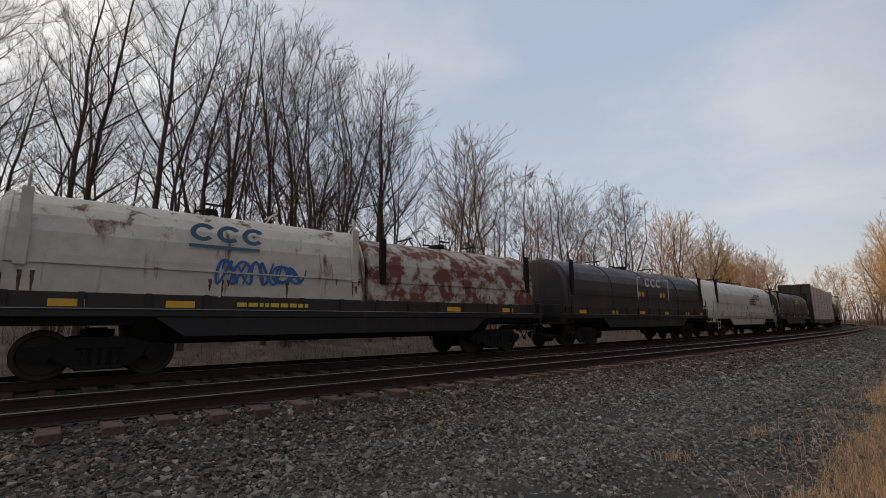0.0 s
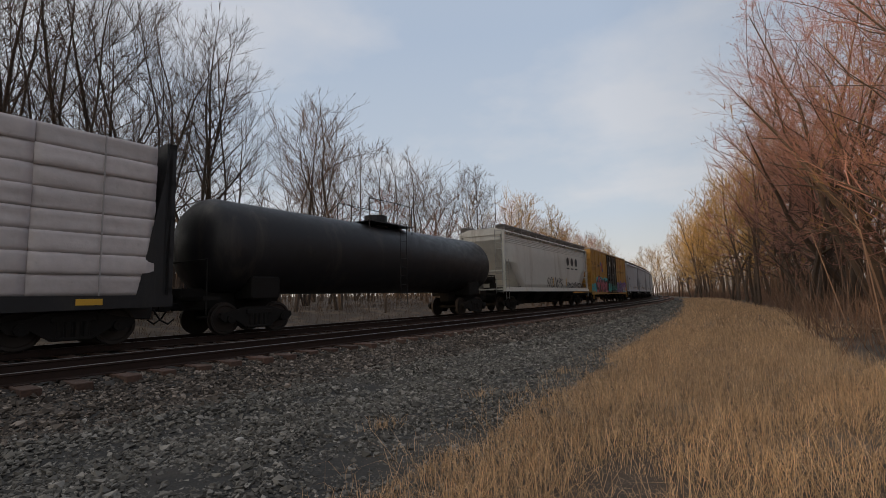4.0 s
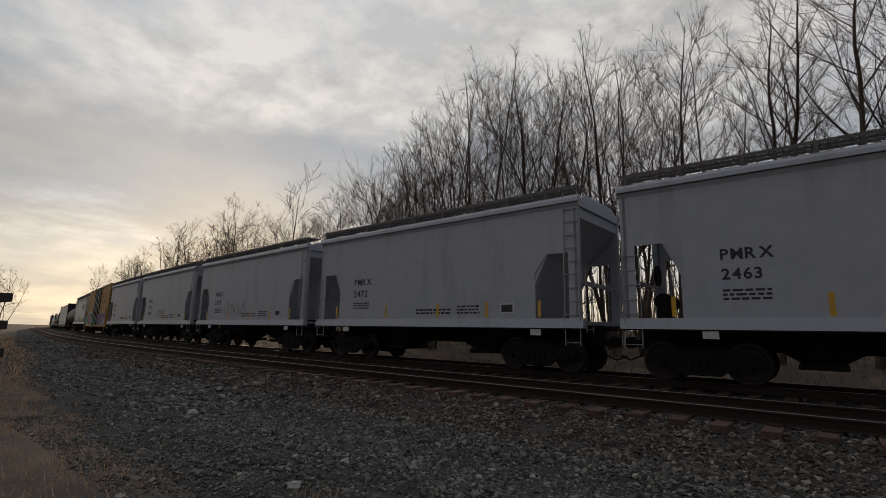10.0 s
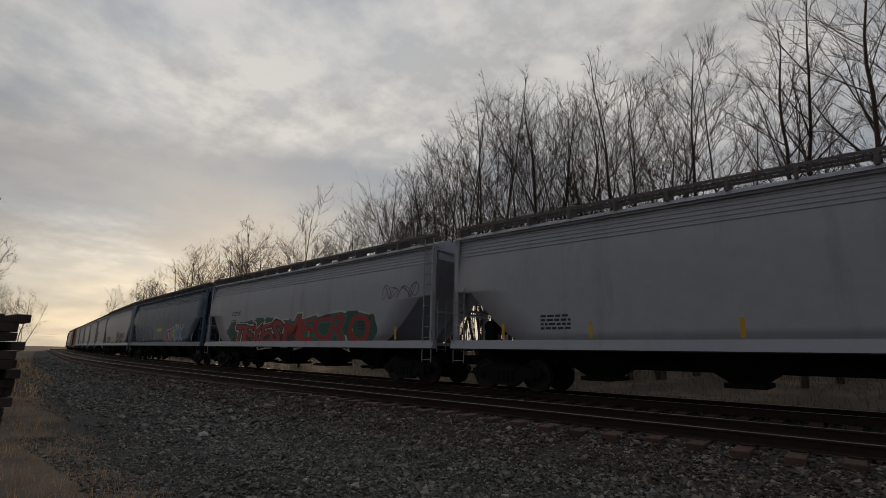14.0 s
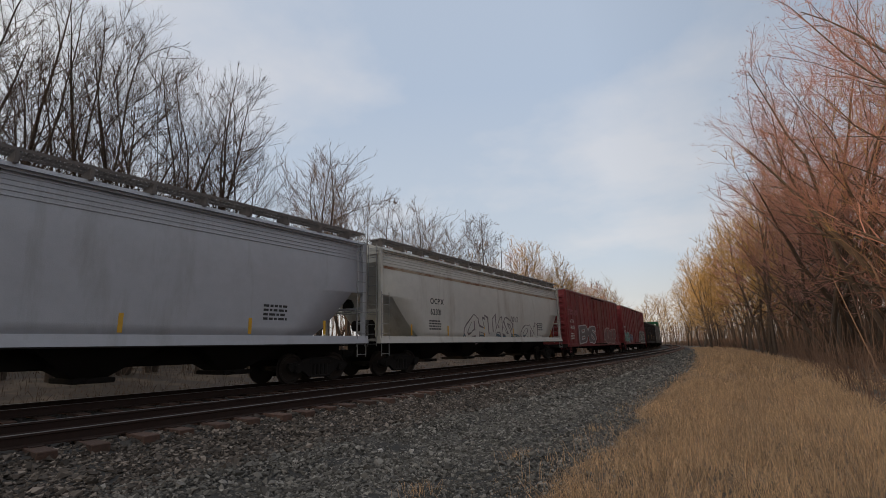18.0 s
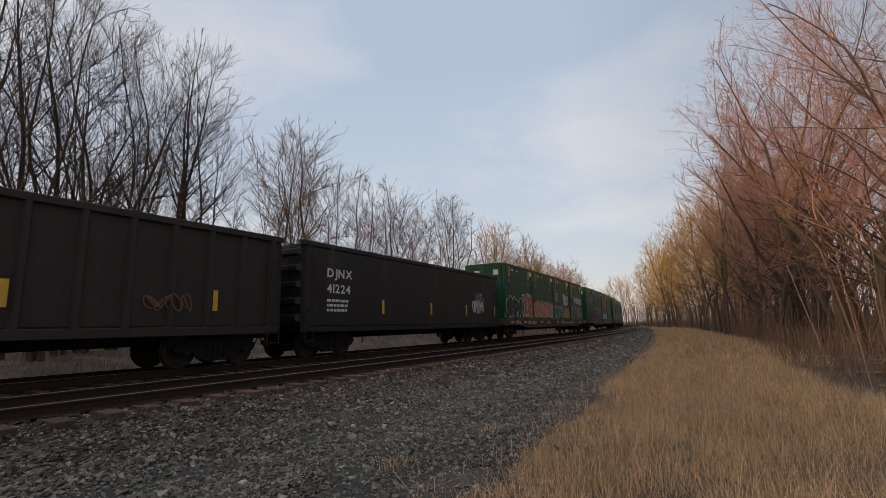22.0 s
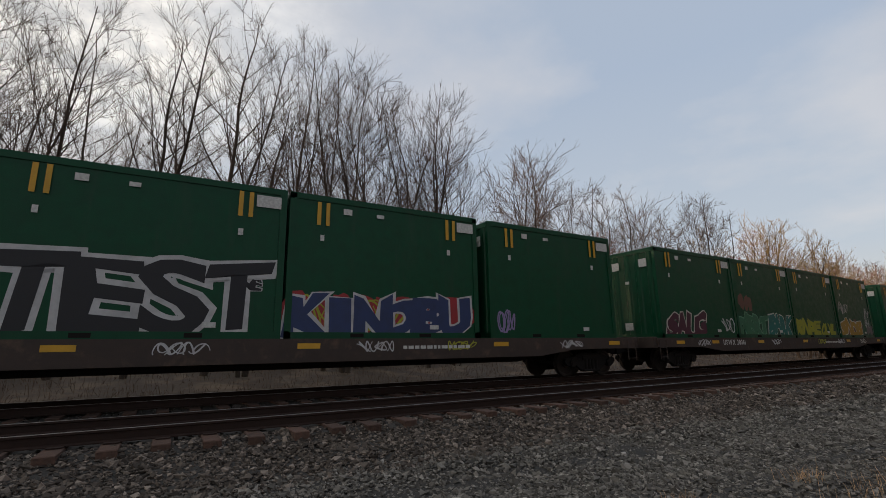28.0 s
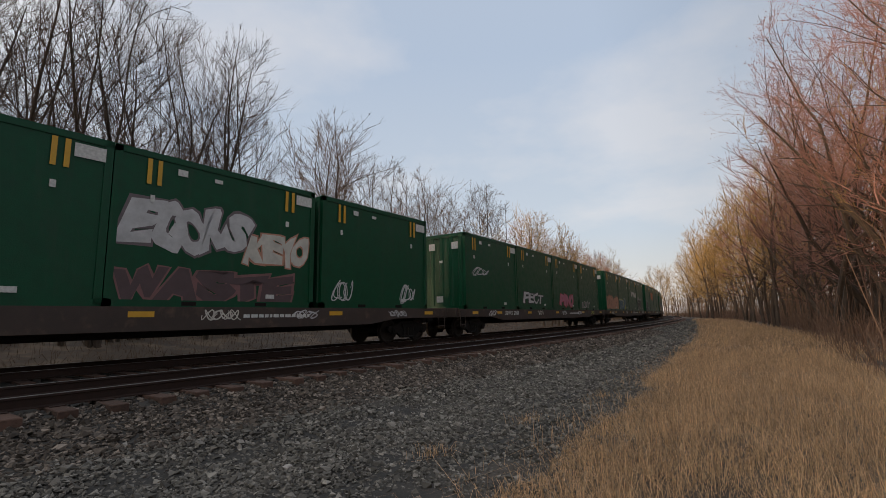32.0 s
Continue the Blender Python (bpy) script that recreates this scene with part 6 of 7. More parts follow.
scrawl(car, 8, 3.2, 1.1, 5.2, 0.95, NAVY, -y - 0.0575, 33, 0.11)
blot(car, 6.6, 1.05, 2.2, 0.3, CYAN, -y - 0.0590, 34, 4)
blot(car, 8.0, 1.2, 0.8, 0.5, ORANGE, -y - 0.0605, 35, 2)
scrawl(car, 6, 3.4, 1.15, 4.8, 0.85, LILAC, -y - 0.062, 36, 0.035)
scrawl(car, 4, 6.4, 1.1, 2.2, 0.6, CREAM, -y - 0.0635, 37, 0.04)
for x in (4.7, 5.25, 5.8):
    part("emblem", Build().plate([(x, 3.85), (x + 0.3, 3.85), (x + 0.62, 4.35), (x + 0.32, 4.35)], -y - 0.042, -y - 0.036), mat("emblem_rust", (0.30, 0.05, 0.02), 0.5), car)
graffiti(car, "KLA", -2.3, 1.15, 1.6, 0.8, TEAL, CYAN, -y - 0.17, 25, 1.6)
scrawl(car, 5, -0.4, 1.3, 2.6, 0.6, TEAL, -y - 0.17, 32, 0.05)
b = Build()
for k in range(9):
    z = 1.5 + k * 0.4
    b.add([(H + 0.1, -y + 0.03, z), (H + 0.1, -y + 0.5, z + 0.3), (H + 0.1, -y + 0.5, z + 0.48), (H + 0.1, -y + 0.03, z + 0.18)], [(0, 1, 2, 3)])
part("hazard_stripe", b, K, car)
ride(car, c)

# five short grey hoppers
PMX = [(141.85, 153.35, "2483"), (154.2, 165.9, "2484"), (166.8, 178.5, "2455"), (179.4, 191.1, "2472"), (192.0, 203.6, "2463")]
for i, (a, e, num) in enumerate(PMX):
    c, L = two(a, e)
    car = covered_hopper("short grey covered hopper with rounded openings at its ends", L, M_GREY, 2, "post", roof_z=4.95)
    stencil(car, -3.55, 2.75, 0.34, ["PMRX", num], K, NEAR, 1.3, 1.0)
    small_print(car, -3.55, 1.85, 0.9, 0.28, 3, K)
    small_print(car, -0.2, 1.62, 1.6, 0.22, 2, K, seed=6)
    small_print(car, 1.6, 1.62, 0.9, 0.3, 3, K, seed=7)
    part("placard", Build().box(3.25, 3.72, NEAR - 0.006, NEAR - 0.001, 1.62, 1.9), W, car)
    part("placard_frame", Build().box(3.29, 3.68, NEAR - 0.009, NEAR - 0.006, 1.65, 1.87), K, car)
    reflectors(car, [-4.62, -1.75, 0.75, 2.7, 4.5], 1.50, 0.46, 0.10)
    if i in (1, 2):
        scrawl(car, 6, -1.3 if i == 1 else -2.2, 1.72, 1.6 if i == 1 else 2.4, 0.5 if i == 1 else 0.7, DUSK, NEAR, 30 + i, 0.03)
    blk = Build()
    for x in (-4.0, 4.3):
        blk.box(x, x + 0.32, NEAR - 0.08, NEAR - 0.055, 1.0, 1.18)
    part("shadow_sign", blk, W, car)
    ride(car, c)

# long hoppers
LONG = [(204.3, 223.5, M_GREY, "lavender-grey"), (224.2, 243.4, M_BLUE, "blue"), (244.1, 263.3, M_GREY, "pale grey"), (264.0, 283.2, M_GREY, "grey"),
        (283.9, 303.1, M_GREY, "grey"), (304.1, 323.0, M_BLUE, "blue"), (323.7, 343.5, M_WHITE, "off-white"), (344.2, 363.5, M_GREY, "pale grey"), (364.1, 383.3, M_WHITE, "off-white")]
for i, (a, e, paint, word) in enumerate(LONG):
    c, L = two(a, e)
    car = covered_hopper("long %s covered hopper with triangular end openings%s" % (word, " and graffiti" if i not in (3, 7) else ""), L, paint, 4, "slope", roof_z=5.0)
    ink = K if paint is not M_BLUE else spray("faded_black", (0.04, 0.05, 0.07))
    if i in (2, 6, 7, 8):
        stencil(car, -L / 2 + 3.3, 2.85, 0.34, ["OCPX", ("61511", "62091", "62220", "62331")[(2, 6, 7, 8).index(i)]], ink, NEAR, 1.35)
    small_print(car, -L / 2 + 3.2, 1.75, 0.9, 0.45, 4, ink)
    small_print(car, L / 2 - 4.2, 1.9, 0.8, 0.5, 4, ink, seed=9)
    reflectors(car, [-L / 2 + 1.9, -5, -1.6, 1.8, 5, L / 2 - 2.0], 1.50, 0.44, 0.10)
    sx = -L / 2
    if i == 0:
        scrawl(car, 9, -6.2, 1.5, 2.6, 0.65, BLK, NEAR, 41, 0.06)
        scrawl(car, 13, 0.6, 1.3, 4.6, 1.25, BLK, NEAR, 42, 0.11)
        part("placard", Build().box(-2.2, -1.2, NEAR - 0.006, NEAR - 0.001, 1.9, 2.1), M_LETTER_Y, car)
    if i == 1:
        scrawl(car, 12, -7.6, 1.6, 5.4, 1.2, NAVY, NEAR, 43, 0.07)
        part("placard", Build().box(-1.2, 0.2, NEAR - 0.006, NEAR - 0.001, 2.25, 2.5), M_LETTER_Y, car)
        for k, (ch, f) in enumerate((("A", PURPLE), ("R", CRIMSON), ("E", MAGENTA), ("H", GREEN2), ("O", TEAL), ("A", ROYAL), ("X", ROYAL))):
            graffiti(car, ch, 1.2 + k * 0.62, 1.42, 0.72, 1.25 - 0.3 * abs(k - 4) / 4, f, CREAM, NEAR, 50 + k)
    if i == 2:
        blot(car, -6.3, 1.4, 12.8, 1.25, spray("bottle", (0.02, 0.10, 0.075)), NEAR, 44, 13)
        blot(car, -5.9, 1.3, 6.5, 0.55, BLK, NEAR - 0.0028, 52, 9)
        graffiti(car, "TEXES", -5.6, 1.26, 5.0, 1.2, CRIMSON, BLK, NEAR - 0.004, 45, 0.9, halo=CREAM)
        graffiti(car, "MECRO", -0.3, 1.35, 6.4, 1.25, CRIMSON, LAGOON, NEAR, 46, halo=CREAM)
        scrawl(car, 5, 6.9, 3.0, 1.8, 0.5, DUSK, NEAR, 47, 0.03)
    if i == 4:
        graffiti(car, "DAKOTA CEEF", -7.2, 1.45, 8.4, 0.8, SILVER, LILAC, NEAR, 48)
        scrawl(car, 5, 3.2, 1.5, 1.7, 0.75, LILAC, NEAR, 49, 0.05)
    if i == 5:
        part("placard", Build().box(-0.8, 0.8, NEAR - 0.006, NEAR - 0.001, 1.72, 1.95), M_LETTER_Y, car)
        graffiti(car, "O", 5.3, 2.0, 0.9, 0.8, M_BLUE, NAVY, NEAR, 60)
    if i == 6:
        blot(car, -2.8, 1.5, 3.0, 0.5, LIME, NEAR, 61, 4)
        scrawl(car, 9, 3.8, 1.5, 2.7, 0.5, BLK, NEAR, 62, 0.05)
        scrawl(car, 5, 6.9, 1.5, 1.5, 0.6, DUSK, NEAR, 63, 0.05)
    if i == 8:
        graffiti(car, "CHUAS", -3.4, 1.3, 5.0, 1.15, M_WHITE, DUSK, NEAR, 64, 1.3)
        graffiti(car, "ONL", 3.0, 1.35, 3.0, 0.85, M_WHITE, DUSK, NEAR, 65, 1.3)
        scrawl(car, 6, -3.6, 1.28, 7.5, 0.32, spray("slate", (0.07, 0.12, 0.15)), NEAR, 66, 0.07)
        scrawl(car, 5, 1.6, 2.3, 0.9, 0.3, DUSK, NEAR, 67, 0.03)
    # rust along the roof edge of the older cars
    if i in (6, 8):
        part("rust_band", Build().box(-L / 2 + 0.3, L / 2 - 0.3, -shoulder(4.0, 4.72) - 0.010, -shoulder(4.0, 4.72) + 0.1, 4.02, 4.12), mat("band_rust", (0.42, 0.33, 0.24), 0.7, stain=(0.23, 0.10, 0.05), stain_at=(0.45, 0.6), stain_scale=0.7), car)
    ride(car, c)

# two oxide red boxcars
for i, (a, e) in enumerate(((384.85, 402.6), (404.7, 422.55))):
    c, L = two(a, e)
    ribs = [-L / 2 + 0.25 + k * (L - 0.5) / 15 for k in range(16)]
    car, y = boxcar("oxide-red ribbed boxcar with a plug door and white graffiti", L, M_RED, 5.12, 0.88, (-0.9, 2.3), ribs, "boxcars")
    plug_door(car, -0.85, 2.25, 1.05, 4.80, y, M_RED, M_RED)
    part("placard", bars(Build(), -0.4, 2.35, 0.8, 0.42, 3, -y - 0.105, random.Random(6)), spray("faded_pink", (0.36, 0.20, 0.20)), car)
    yy = -y - 0.058
    stencil(car, -L / 2 + 0.75, 2.55, 0.36, ["ATW", "140 %s" % ("121" if i == 0 else "124")], W, yy, 1.25)
    small_print(car, -L / 2 + 0.7, 1.35, 0.9, 0.5, 4, W, yy)
    if i == 0:
        graffiti(car, "EMS", -5.9, 1.0, 4.9, 1.5, DUSK, SILVER, yy - 0.004, 70, 0.4)
        graffiti(car, "AUSUP", 1.75, 1.0, 4.9, 1.25, spray("dusty_rose", (0.20, 0.10, 0.10)), spray("dusty_pink", (0.50, 0.36, 0.34)), yy - 0.06, 71, 0.5, fat=True)
        graffiti(car, "MAKE NOW", -L / 2 + 0.5, 3.15, 2.4, 0.4, M_RED, PINK, yy - 0.004, 72)
    else:
        graffiti(car, "STOEKS", -L / 2 + 0.5, 1.05, 3.2, 1.1, TEAL, SILVER, yy - 0.004, 73)
        graffiti(car, "JPVNS", -5.0, 1.0, 2.2, 0.9, NAVY, SILVER, yy - 0.004, 74)
        graffiti(car, "AZNE", 2.5, 0.95, 5.0, 1.4, BLK, CREAM, yy - 0.004, 75, 0.3, halo=BLK)
    ride(car, c)

# gondolas
c, L = two(424.4, 438.15)
car, y = gondola("rusty dark brown gondola with outside stakes", L, M_BROWN, 3.72)
reflectors(car, [-4.6, 0.2, 4.6], 1.5, 0.55, 0.14, -y - 0.1)
scrawl(car, 4, 2.9, 1.5, 1.1, 0.4, spray("ochre", (0.15, 0.075, 0.03)), -y - 0.104, 80, 0.03)
scrawl(car, 4, -1.2, 2.0, 1.0, 0.45, DUSK, -y - 0.104, 83, 0.03)
ride(car, c)
c, L = two(438.95, 454.8)
car, y = gondola("black high-sided gondola with white lettering", L, M_BLACK, 3.80)
panel = part("side_sheet", Build().box(-L / 2 + 0.4, L / 2 - 0.4, -y - 0.115, -y - 0.1, 1.08, 3.70), M_BLACK, car)
stencil(car, -L / 2 + 1.1, 2.75, 0.42, ["DJNX", "41224"], W, -y - 0.117, 1.3, 1.1)
small_print(car, -L / 2 + 1.1, 1.55, 1.1, 0.5, 3, W, -y - 0.117)
reflectors(car, [-3.7, 0.0, 3.6, 7.3], 1.5, 0.55, 0.14, -y - 0.118)
graffiti(car, "HOL", 4.9, 2.25, 0.9, 0.45, M_BLACK, SILVER, -y - 0.117, 81)
scrawl(car, 8, 4.45, 1.65, 1.35, 0.7, SILVER, -y - 0.117, 82, 0.045)
ride(car, c)

# container flats; words, colours and size of what is sprayed on each box
BURGUNDY, MOSS, PLUM = spray("burgundy", (0.085, 0.022, 0.040)), spray("moss", (0.03, 0.09, 0.05)), spray("plum", (0.045, 0.04, 0.085))
STEELB, UMBER, SAGE = spray("steel", (0.045, 0.12, 0.17)), spray("umber", (0.16, 0.08, 0.06)), spray("sage", (0.13, 0.30, 0.19))
FLATS = [
    ("20274", [[("SMPR", -2.6, 0.05, 3.2, 1.35, BLK, SILVER), ("XO", 0.7, 0.05, 2.0, 1.6, spray("rust", (0.40, 0.13, 0.07)), CREAM), ("BLOT", -2.5, 2.0, 0.7, 0.6, PLUM, PLUM)],
               [("COBBS", -2.4, 0.0, 4.9, 1.3, PEACH, UMBER)],
               [("MESUP", -2.7, 0.05, 3.3, 1.05, STEELB, SILVER), ("WYSE", 0.5, 0.05, 2.2, 0.95, GOLD, BLK), ("TILO", 0.3, 1.25, 2.0, 1.0, SILVER, BLK), ("SCRAWL", -2.3, 1.5, 1.0, 0.8, SILVER, SILVER)],
               [("WYRE", -1.1, 1.55, 3.6, 0.62, SILVER, SILVER), ("TBL", -2.6, 1.2, 1.4, 0.95, BLK, SILVER), ("SILKS", -2.2, 0.0, 4.7, 1.1, MOSS, SILVER)]]),
    ("80381", [[("CEF", -0.6, 1.95, 2.0, 0.75, BLK, CREAM), ("MUMU", -2.5, 0.0, 4.9, 0.95, BLK, DUSK), ("SCRAWL", -2.4, 1.9, 0.7, 0.5, TEAL, TEAL), ("SCRAWL B", 1.5, 1.4, 0.9, 0.5, TEAL, TEAL)],
               [("LUSL", -2.6, 0.0, 2.9, 1.3, BLK, SILVER), ("IER", 0.4, 0.0, 2.2, 1.1, BLK, SILVER)],
               [("BANE", -0.9, 1.7, 2.7, 0.95, spray("amber", (0.50, 0.13, 0.03)), CRIMSON), ("GROKES", -1.9, 0.05, 3.9, 0.8, SILVER, DUSK), ("SCRAWL", -2.6, 1.4, 0.7, 0.6, SAGE, SAGE), ("SCRAWL B", 1.9, 1.7, 0.8, 1.3, SILVER, SILVER)],
               [("SCRAWL", 1.6, 0.1, 1.0, 0.5, LIME, LIME), ("SCRAWL B", -2.5, 0.0, 3.0, 0.12, LIME, LIME)]]),
    ("20518", [[("RUN", -2.2, 1.6, 1.6, 0.5, SILVER, TEAL), ("SCRAWL", -1.0, 0.2, 2.4, 0.9, SILVER, SILVER)], [("CORAL", -2.3, 0.05, 4.4, 1.0, PEACH, TEAL)], [("VIBE", -1.8, 0.9, 3.2, 0.8, LILAC, BLK)], [("ROZ", -1.8, 0.1, 3.2, 0.9, PEACH, MAGENTA)]]),
    ("20402", [[("SCRAWL", -1.8, 0.3, 1.6, 0.8, SILVER, SILVER)], [("TEST", -2.6, 0.0, 5.1, 1.75, BLK, SILVER), ("ME", 1.95, 1.05, 0.4, 0.28, BLK, SILVER)],
               [("KINDBU", -2.7, 0.0, 5.1, 1.05, NAVY, SILVER), ("SCRAWL", -2.4, 0.1, 3.0, 0.9, LIME, LIME)], [("SCRAWL", -2.5, 0.05, 0.6, 0.8, LILAC, LILAC)]]),
    ("20361", [[("SAUG", -2.4, 0.0, 2.7, 0.95, BURGUNDY, CREAM), ("SCRAWL", 1.7, 0.2, 0.9, 0.6, SILVER, SILVER)], [("MERT", -2.6, 0.0, 2.6, 1.0, FERN, SAGE), ("BARK", 0.2, 0.0, 2.4, 1.05, LAGOON, CREAM), ("BLOT", -2.5, 1.2, 1.2, 0.8, UMBER, UMBER)],
               [("RNPE", -2.6, 0.05, 2.9, 0.85, LIME, MOSS), ("CLVL", 0.5, 0.1, 1.9, 0.6, LIME, LIME)], [("SNOB", -2.6, 0.05, 3.4, 0.95, GOLD, CREAM), ("SCRAWL", -2.4, 1.35, 1.3, 0.7, SILVER, SILVER), ("SCRAWL B", 1.7, 0.6, 0.8, 1.2, SILVER, SILVER), ("BLOT", 1.6, 0.1, 1.1, 0.6, DUSK, DUSK)]]),
    ("40023", [[("BLOT", -2.6, 0.25, 1.5, 1.45, ROYAL, ROYAL), ("BLOT B", -1.2, 0.25, 1.4, 1.4, ROYAL, ROYAL), ("BLOT C", 0.1, 0.25, 0.8, 1.3, ROYAL, ROYAL), ("BLOT D", 1.0, 0.1, 0.9, 0.75, DUSK, DUSK), ("BLOT E", 1.9, 0.2, 0.8, 0.5, CREAM, CREAM), ("YNG", 1.7, 1.5, 0.9, 0.6, GOLD, BLK)],
               [("EL", -2.6, 0.0, 1.5, 0.9, MAGENTA, BURGUNDY), ("ROSARIO", -1.1, 0.0, 3.7, 0.85, PINK, MAGENTA), ("SCRAWL", -2.3, 1.6, 0.9, 0.5, SILVER, SILVER)],
               [("KINDRUD", -2.5, 0.05, 4.9, 0.85, CREAM, GOLD), ("SCRAWL", -2.2, 1.2, 4.0, 0.9, SAGE, SAGE)], [("JIMS", -2.6, 0.0, 5.2, 1.6, PLUM, LILAC)]]),
    ("40607", [[("SWOL", -2.4, 1.35, 1.2, 0.7, SILVER, CREAM), ("SCRAWL", -2.3, 0.2, 0.7, 0.4, SILVER, SILVER), ("BLOT", -1.4, 0.05, 1.6, 1.3, NAVY, NAVY), ("BLOT B", 0.2, 0.05, 2.3, 1.15, LILAC, LILAC)], [("SCRAWL", -2.2, 0.1, 1.2, 0.5, SAGE, SAGE)],
               [("EGORS", -2.5, 1.35, 3.0, 1.15, SILVER, DUSK), ("KEYO", 0.6, 1.2, 2.0, 0.85, CREAM, PEACH), ("WASTE", -2.6, 0.05, 4.6, 0.8, spray("mauve", (0.10, 0.065, 0.07)), spray("rose", (0.22, 0.11, 0.11)))], [("SCRAWL", -2.3, 0.15, 0.8, 0.7, SILVER, SILVER), ("SCRAWL B", 1.2, 0.15, 0.8, 0.7, SILVER, SILVER)]]),
    ("20119", [[("SCRAWL", -2.0, 1.6, 1.4, 0.4, SILVER, SILVER)], [("FECT", -2.0, 0.3, 3.0, 0.7, SILVER, BLK)], [("PINO", -1.4, 0.2, 2.8, 0.8, PINK, CRIMSON)], [("KEY", -2.0, 0.1, 2.0, 0.5, DUSK, SILVER)]]),
]
CLOUDS = {"MESUP": LIME, "WYSE": LIME, "SILKS": MAGENTA, "GROKES": ROYAL, "BANE": ORANGE, "COBBS": PEACH, "KINDBU": CRIMSON, "ROSARIO": MAGENTA, "EL": MAGENTA, "SNOB": UMBER}
FLAT_AT = (456.6, 482.6, 508.6, 534.3, 560.4, 586.5, 612.5, 638.45)
# where each container of the first flats begins
BOX_AT = ((456.4, 462.1, 467.85, 473.9), (482.4, 488.1, 494.1, 499.95), (508.6, 514.35, 520.1, 525.85), (534.05, 539.85, 545.6, 551.7),
          (560.1, 565.85, 571.65, 577.6), (586.5, 592.3, 598.0, 603.75), (612.2, 617.95, 623.65, 629.65))
for i in range(15):
    num, tags = FLATS[i % len(FLATS)]
    s0 = FLAT_AT[i] if i < 8 else 638.45 + 25.9 * (i - 7)
    car = flatcar("low flatcar with a rust-brown deck carrying four green containers", 24.9)
    if i < len(FLATS):
        stencil(car, -7.7, 1.0, 0.30, ["USWX " + num], W, -1.502)
    small_print(car, 3.0, 1.02, 2.2, 0.16, 1, W, -1.503, seed=i)
    reflectors(car, [-11.2, -8.6, -4.6, 0.2, 6.0, 11.0], 1.06, 0.13, 0.55, -1.502)
    for k, x in enumerate((-10.2, -3.4, 1.4, 4.4, 8.2)):
        scrawl(car, 4, x + (i * 7 + k * 3) % 5 * 0.18, 0.98, 0.9, 0.24, (SILVER, LIME, SILVER, CREAM, SILVER)[(k + i) % 5], -1.502, 300 + 9 * i + k, 0.03)
    ride(car, s0 + 11.44)
    for k in range(4):
        box = thing("waste_container", "green ribbed steel waste container %s" % ("sprayed with graffiti" if tags[k] else "with yellow stripes"), "container", "green containers")
        for nm, me in BOX_PARTS:
            shared(nm, me, box)
        for j, (word, x, z, w, h, fill, edge) in enumerate(tags[k] if i < len(FLATS) else tags[(k + 1) % 4][:1]):
            seed = 100 + i * 10 + k * 3 + j
            if word in CLOUDS:
                blot(box, x - 0.15, z + 0.03, min(w + 0.3, 2.78 - x), h * 1.1, CLOUDS[word], -1.3705, seed, 9)
            if word.startswith("SCRAWL"):
                scrawl(box, max(3, int(w * 2.2)), x, z + 0.06, w, h, fill, -1.372, seed, 0.045)
            elif word.startswith("BLOT"):
                blot(box, x, z + 0.06, w, h, fill, -1.372, seed, 5)
            else:
                graffiti(box, word, x, z + 0.06, w, h, fill, edge, -1.375, seed, 0.5 if h > 1.4 else 1.15, fat=h > 0.75 and word != "TEST")
        ride(box, (BOX_AT[i][k] if i < 7 else s0 + k * 5.76) + 2.86)



# ---- ties, stones and grass ----
def tie_mesh():
    b = Build().box(-0.115, 0.115, -1.37, 1.37, -0.40, -0.172, 0.012)
    me = b.mesh("tie", M_TIE)
    fix_normals(me)
    return me


def make_ties():
    rng = random.Random(12)
    me = tie_mesh()
    plate = Build().box(-0.09, 0.09, -0.18, 0.18, -0.172, -0.160).mesh("tie_plate", M_RAIL)
    fix_normals(plate)
    joined = {id(near_track): [], id(far_track): []}
    for track, radius in ((near_track, R_NEAR), (far_track, R_FAR)):
        k = -300
        while k < 300:
            s = k * 0.60
            p = on_arc(radius, s, rng.uniform(-0.06, 0.06))
            m = pose(p.x, p.y, rng.uniform(-0.012, 0.006), 0, rng.uniform(-0.6, 0.6), heading(radius, s) + rng.uniform(-1.5, 1.5))
            if track is near_track and -58 < s < 62:
                shared("tie", me, track, m)
            else:
                joined[id(track)].append(m)
            k += 1
        b = Build()
        for m in joined[id(track)]:
            b.add([m @ v.co for v in me.vertices], [tuple(f.vertices) for f in me.polygons])
        tagged(part("ties", b, M_TIE, track, "weathered wooden ties"), kind="stuff")
        b = Build()
        for k in range(-90, 90):
            s = k * 0.60
            for side in (0.7525, -0.7525):
                p = on_arc(radius, s, side)
                m = pose(p.x, p.y, 0, 0, 0, heading(radius, s))
                b.add([m @ v.co for v in plate.vertices], [tuple(f.vertices) for f in plate.polygons])
        tagged(part("tie_plates", b, M_RAIL, track, "rusty tie plates under the rails"), kind="stuff")


make_ties()


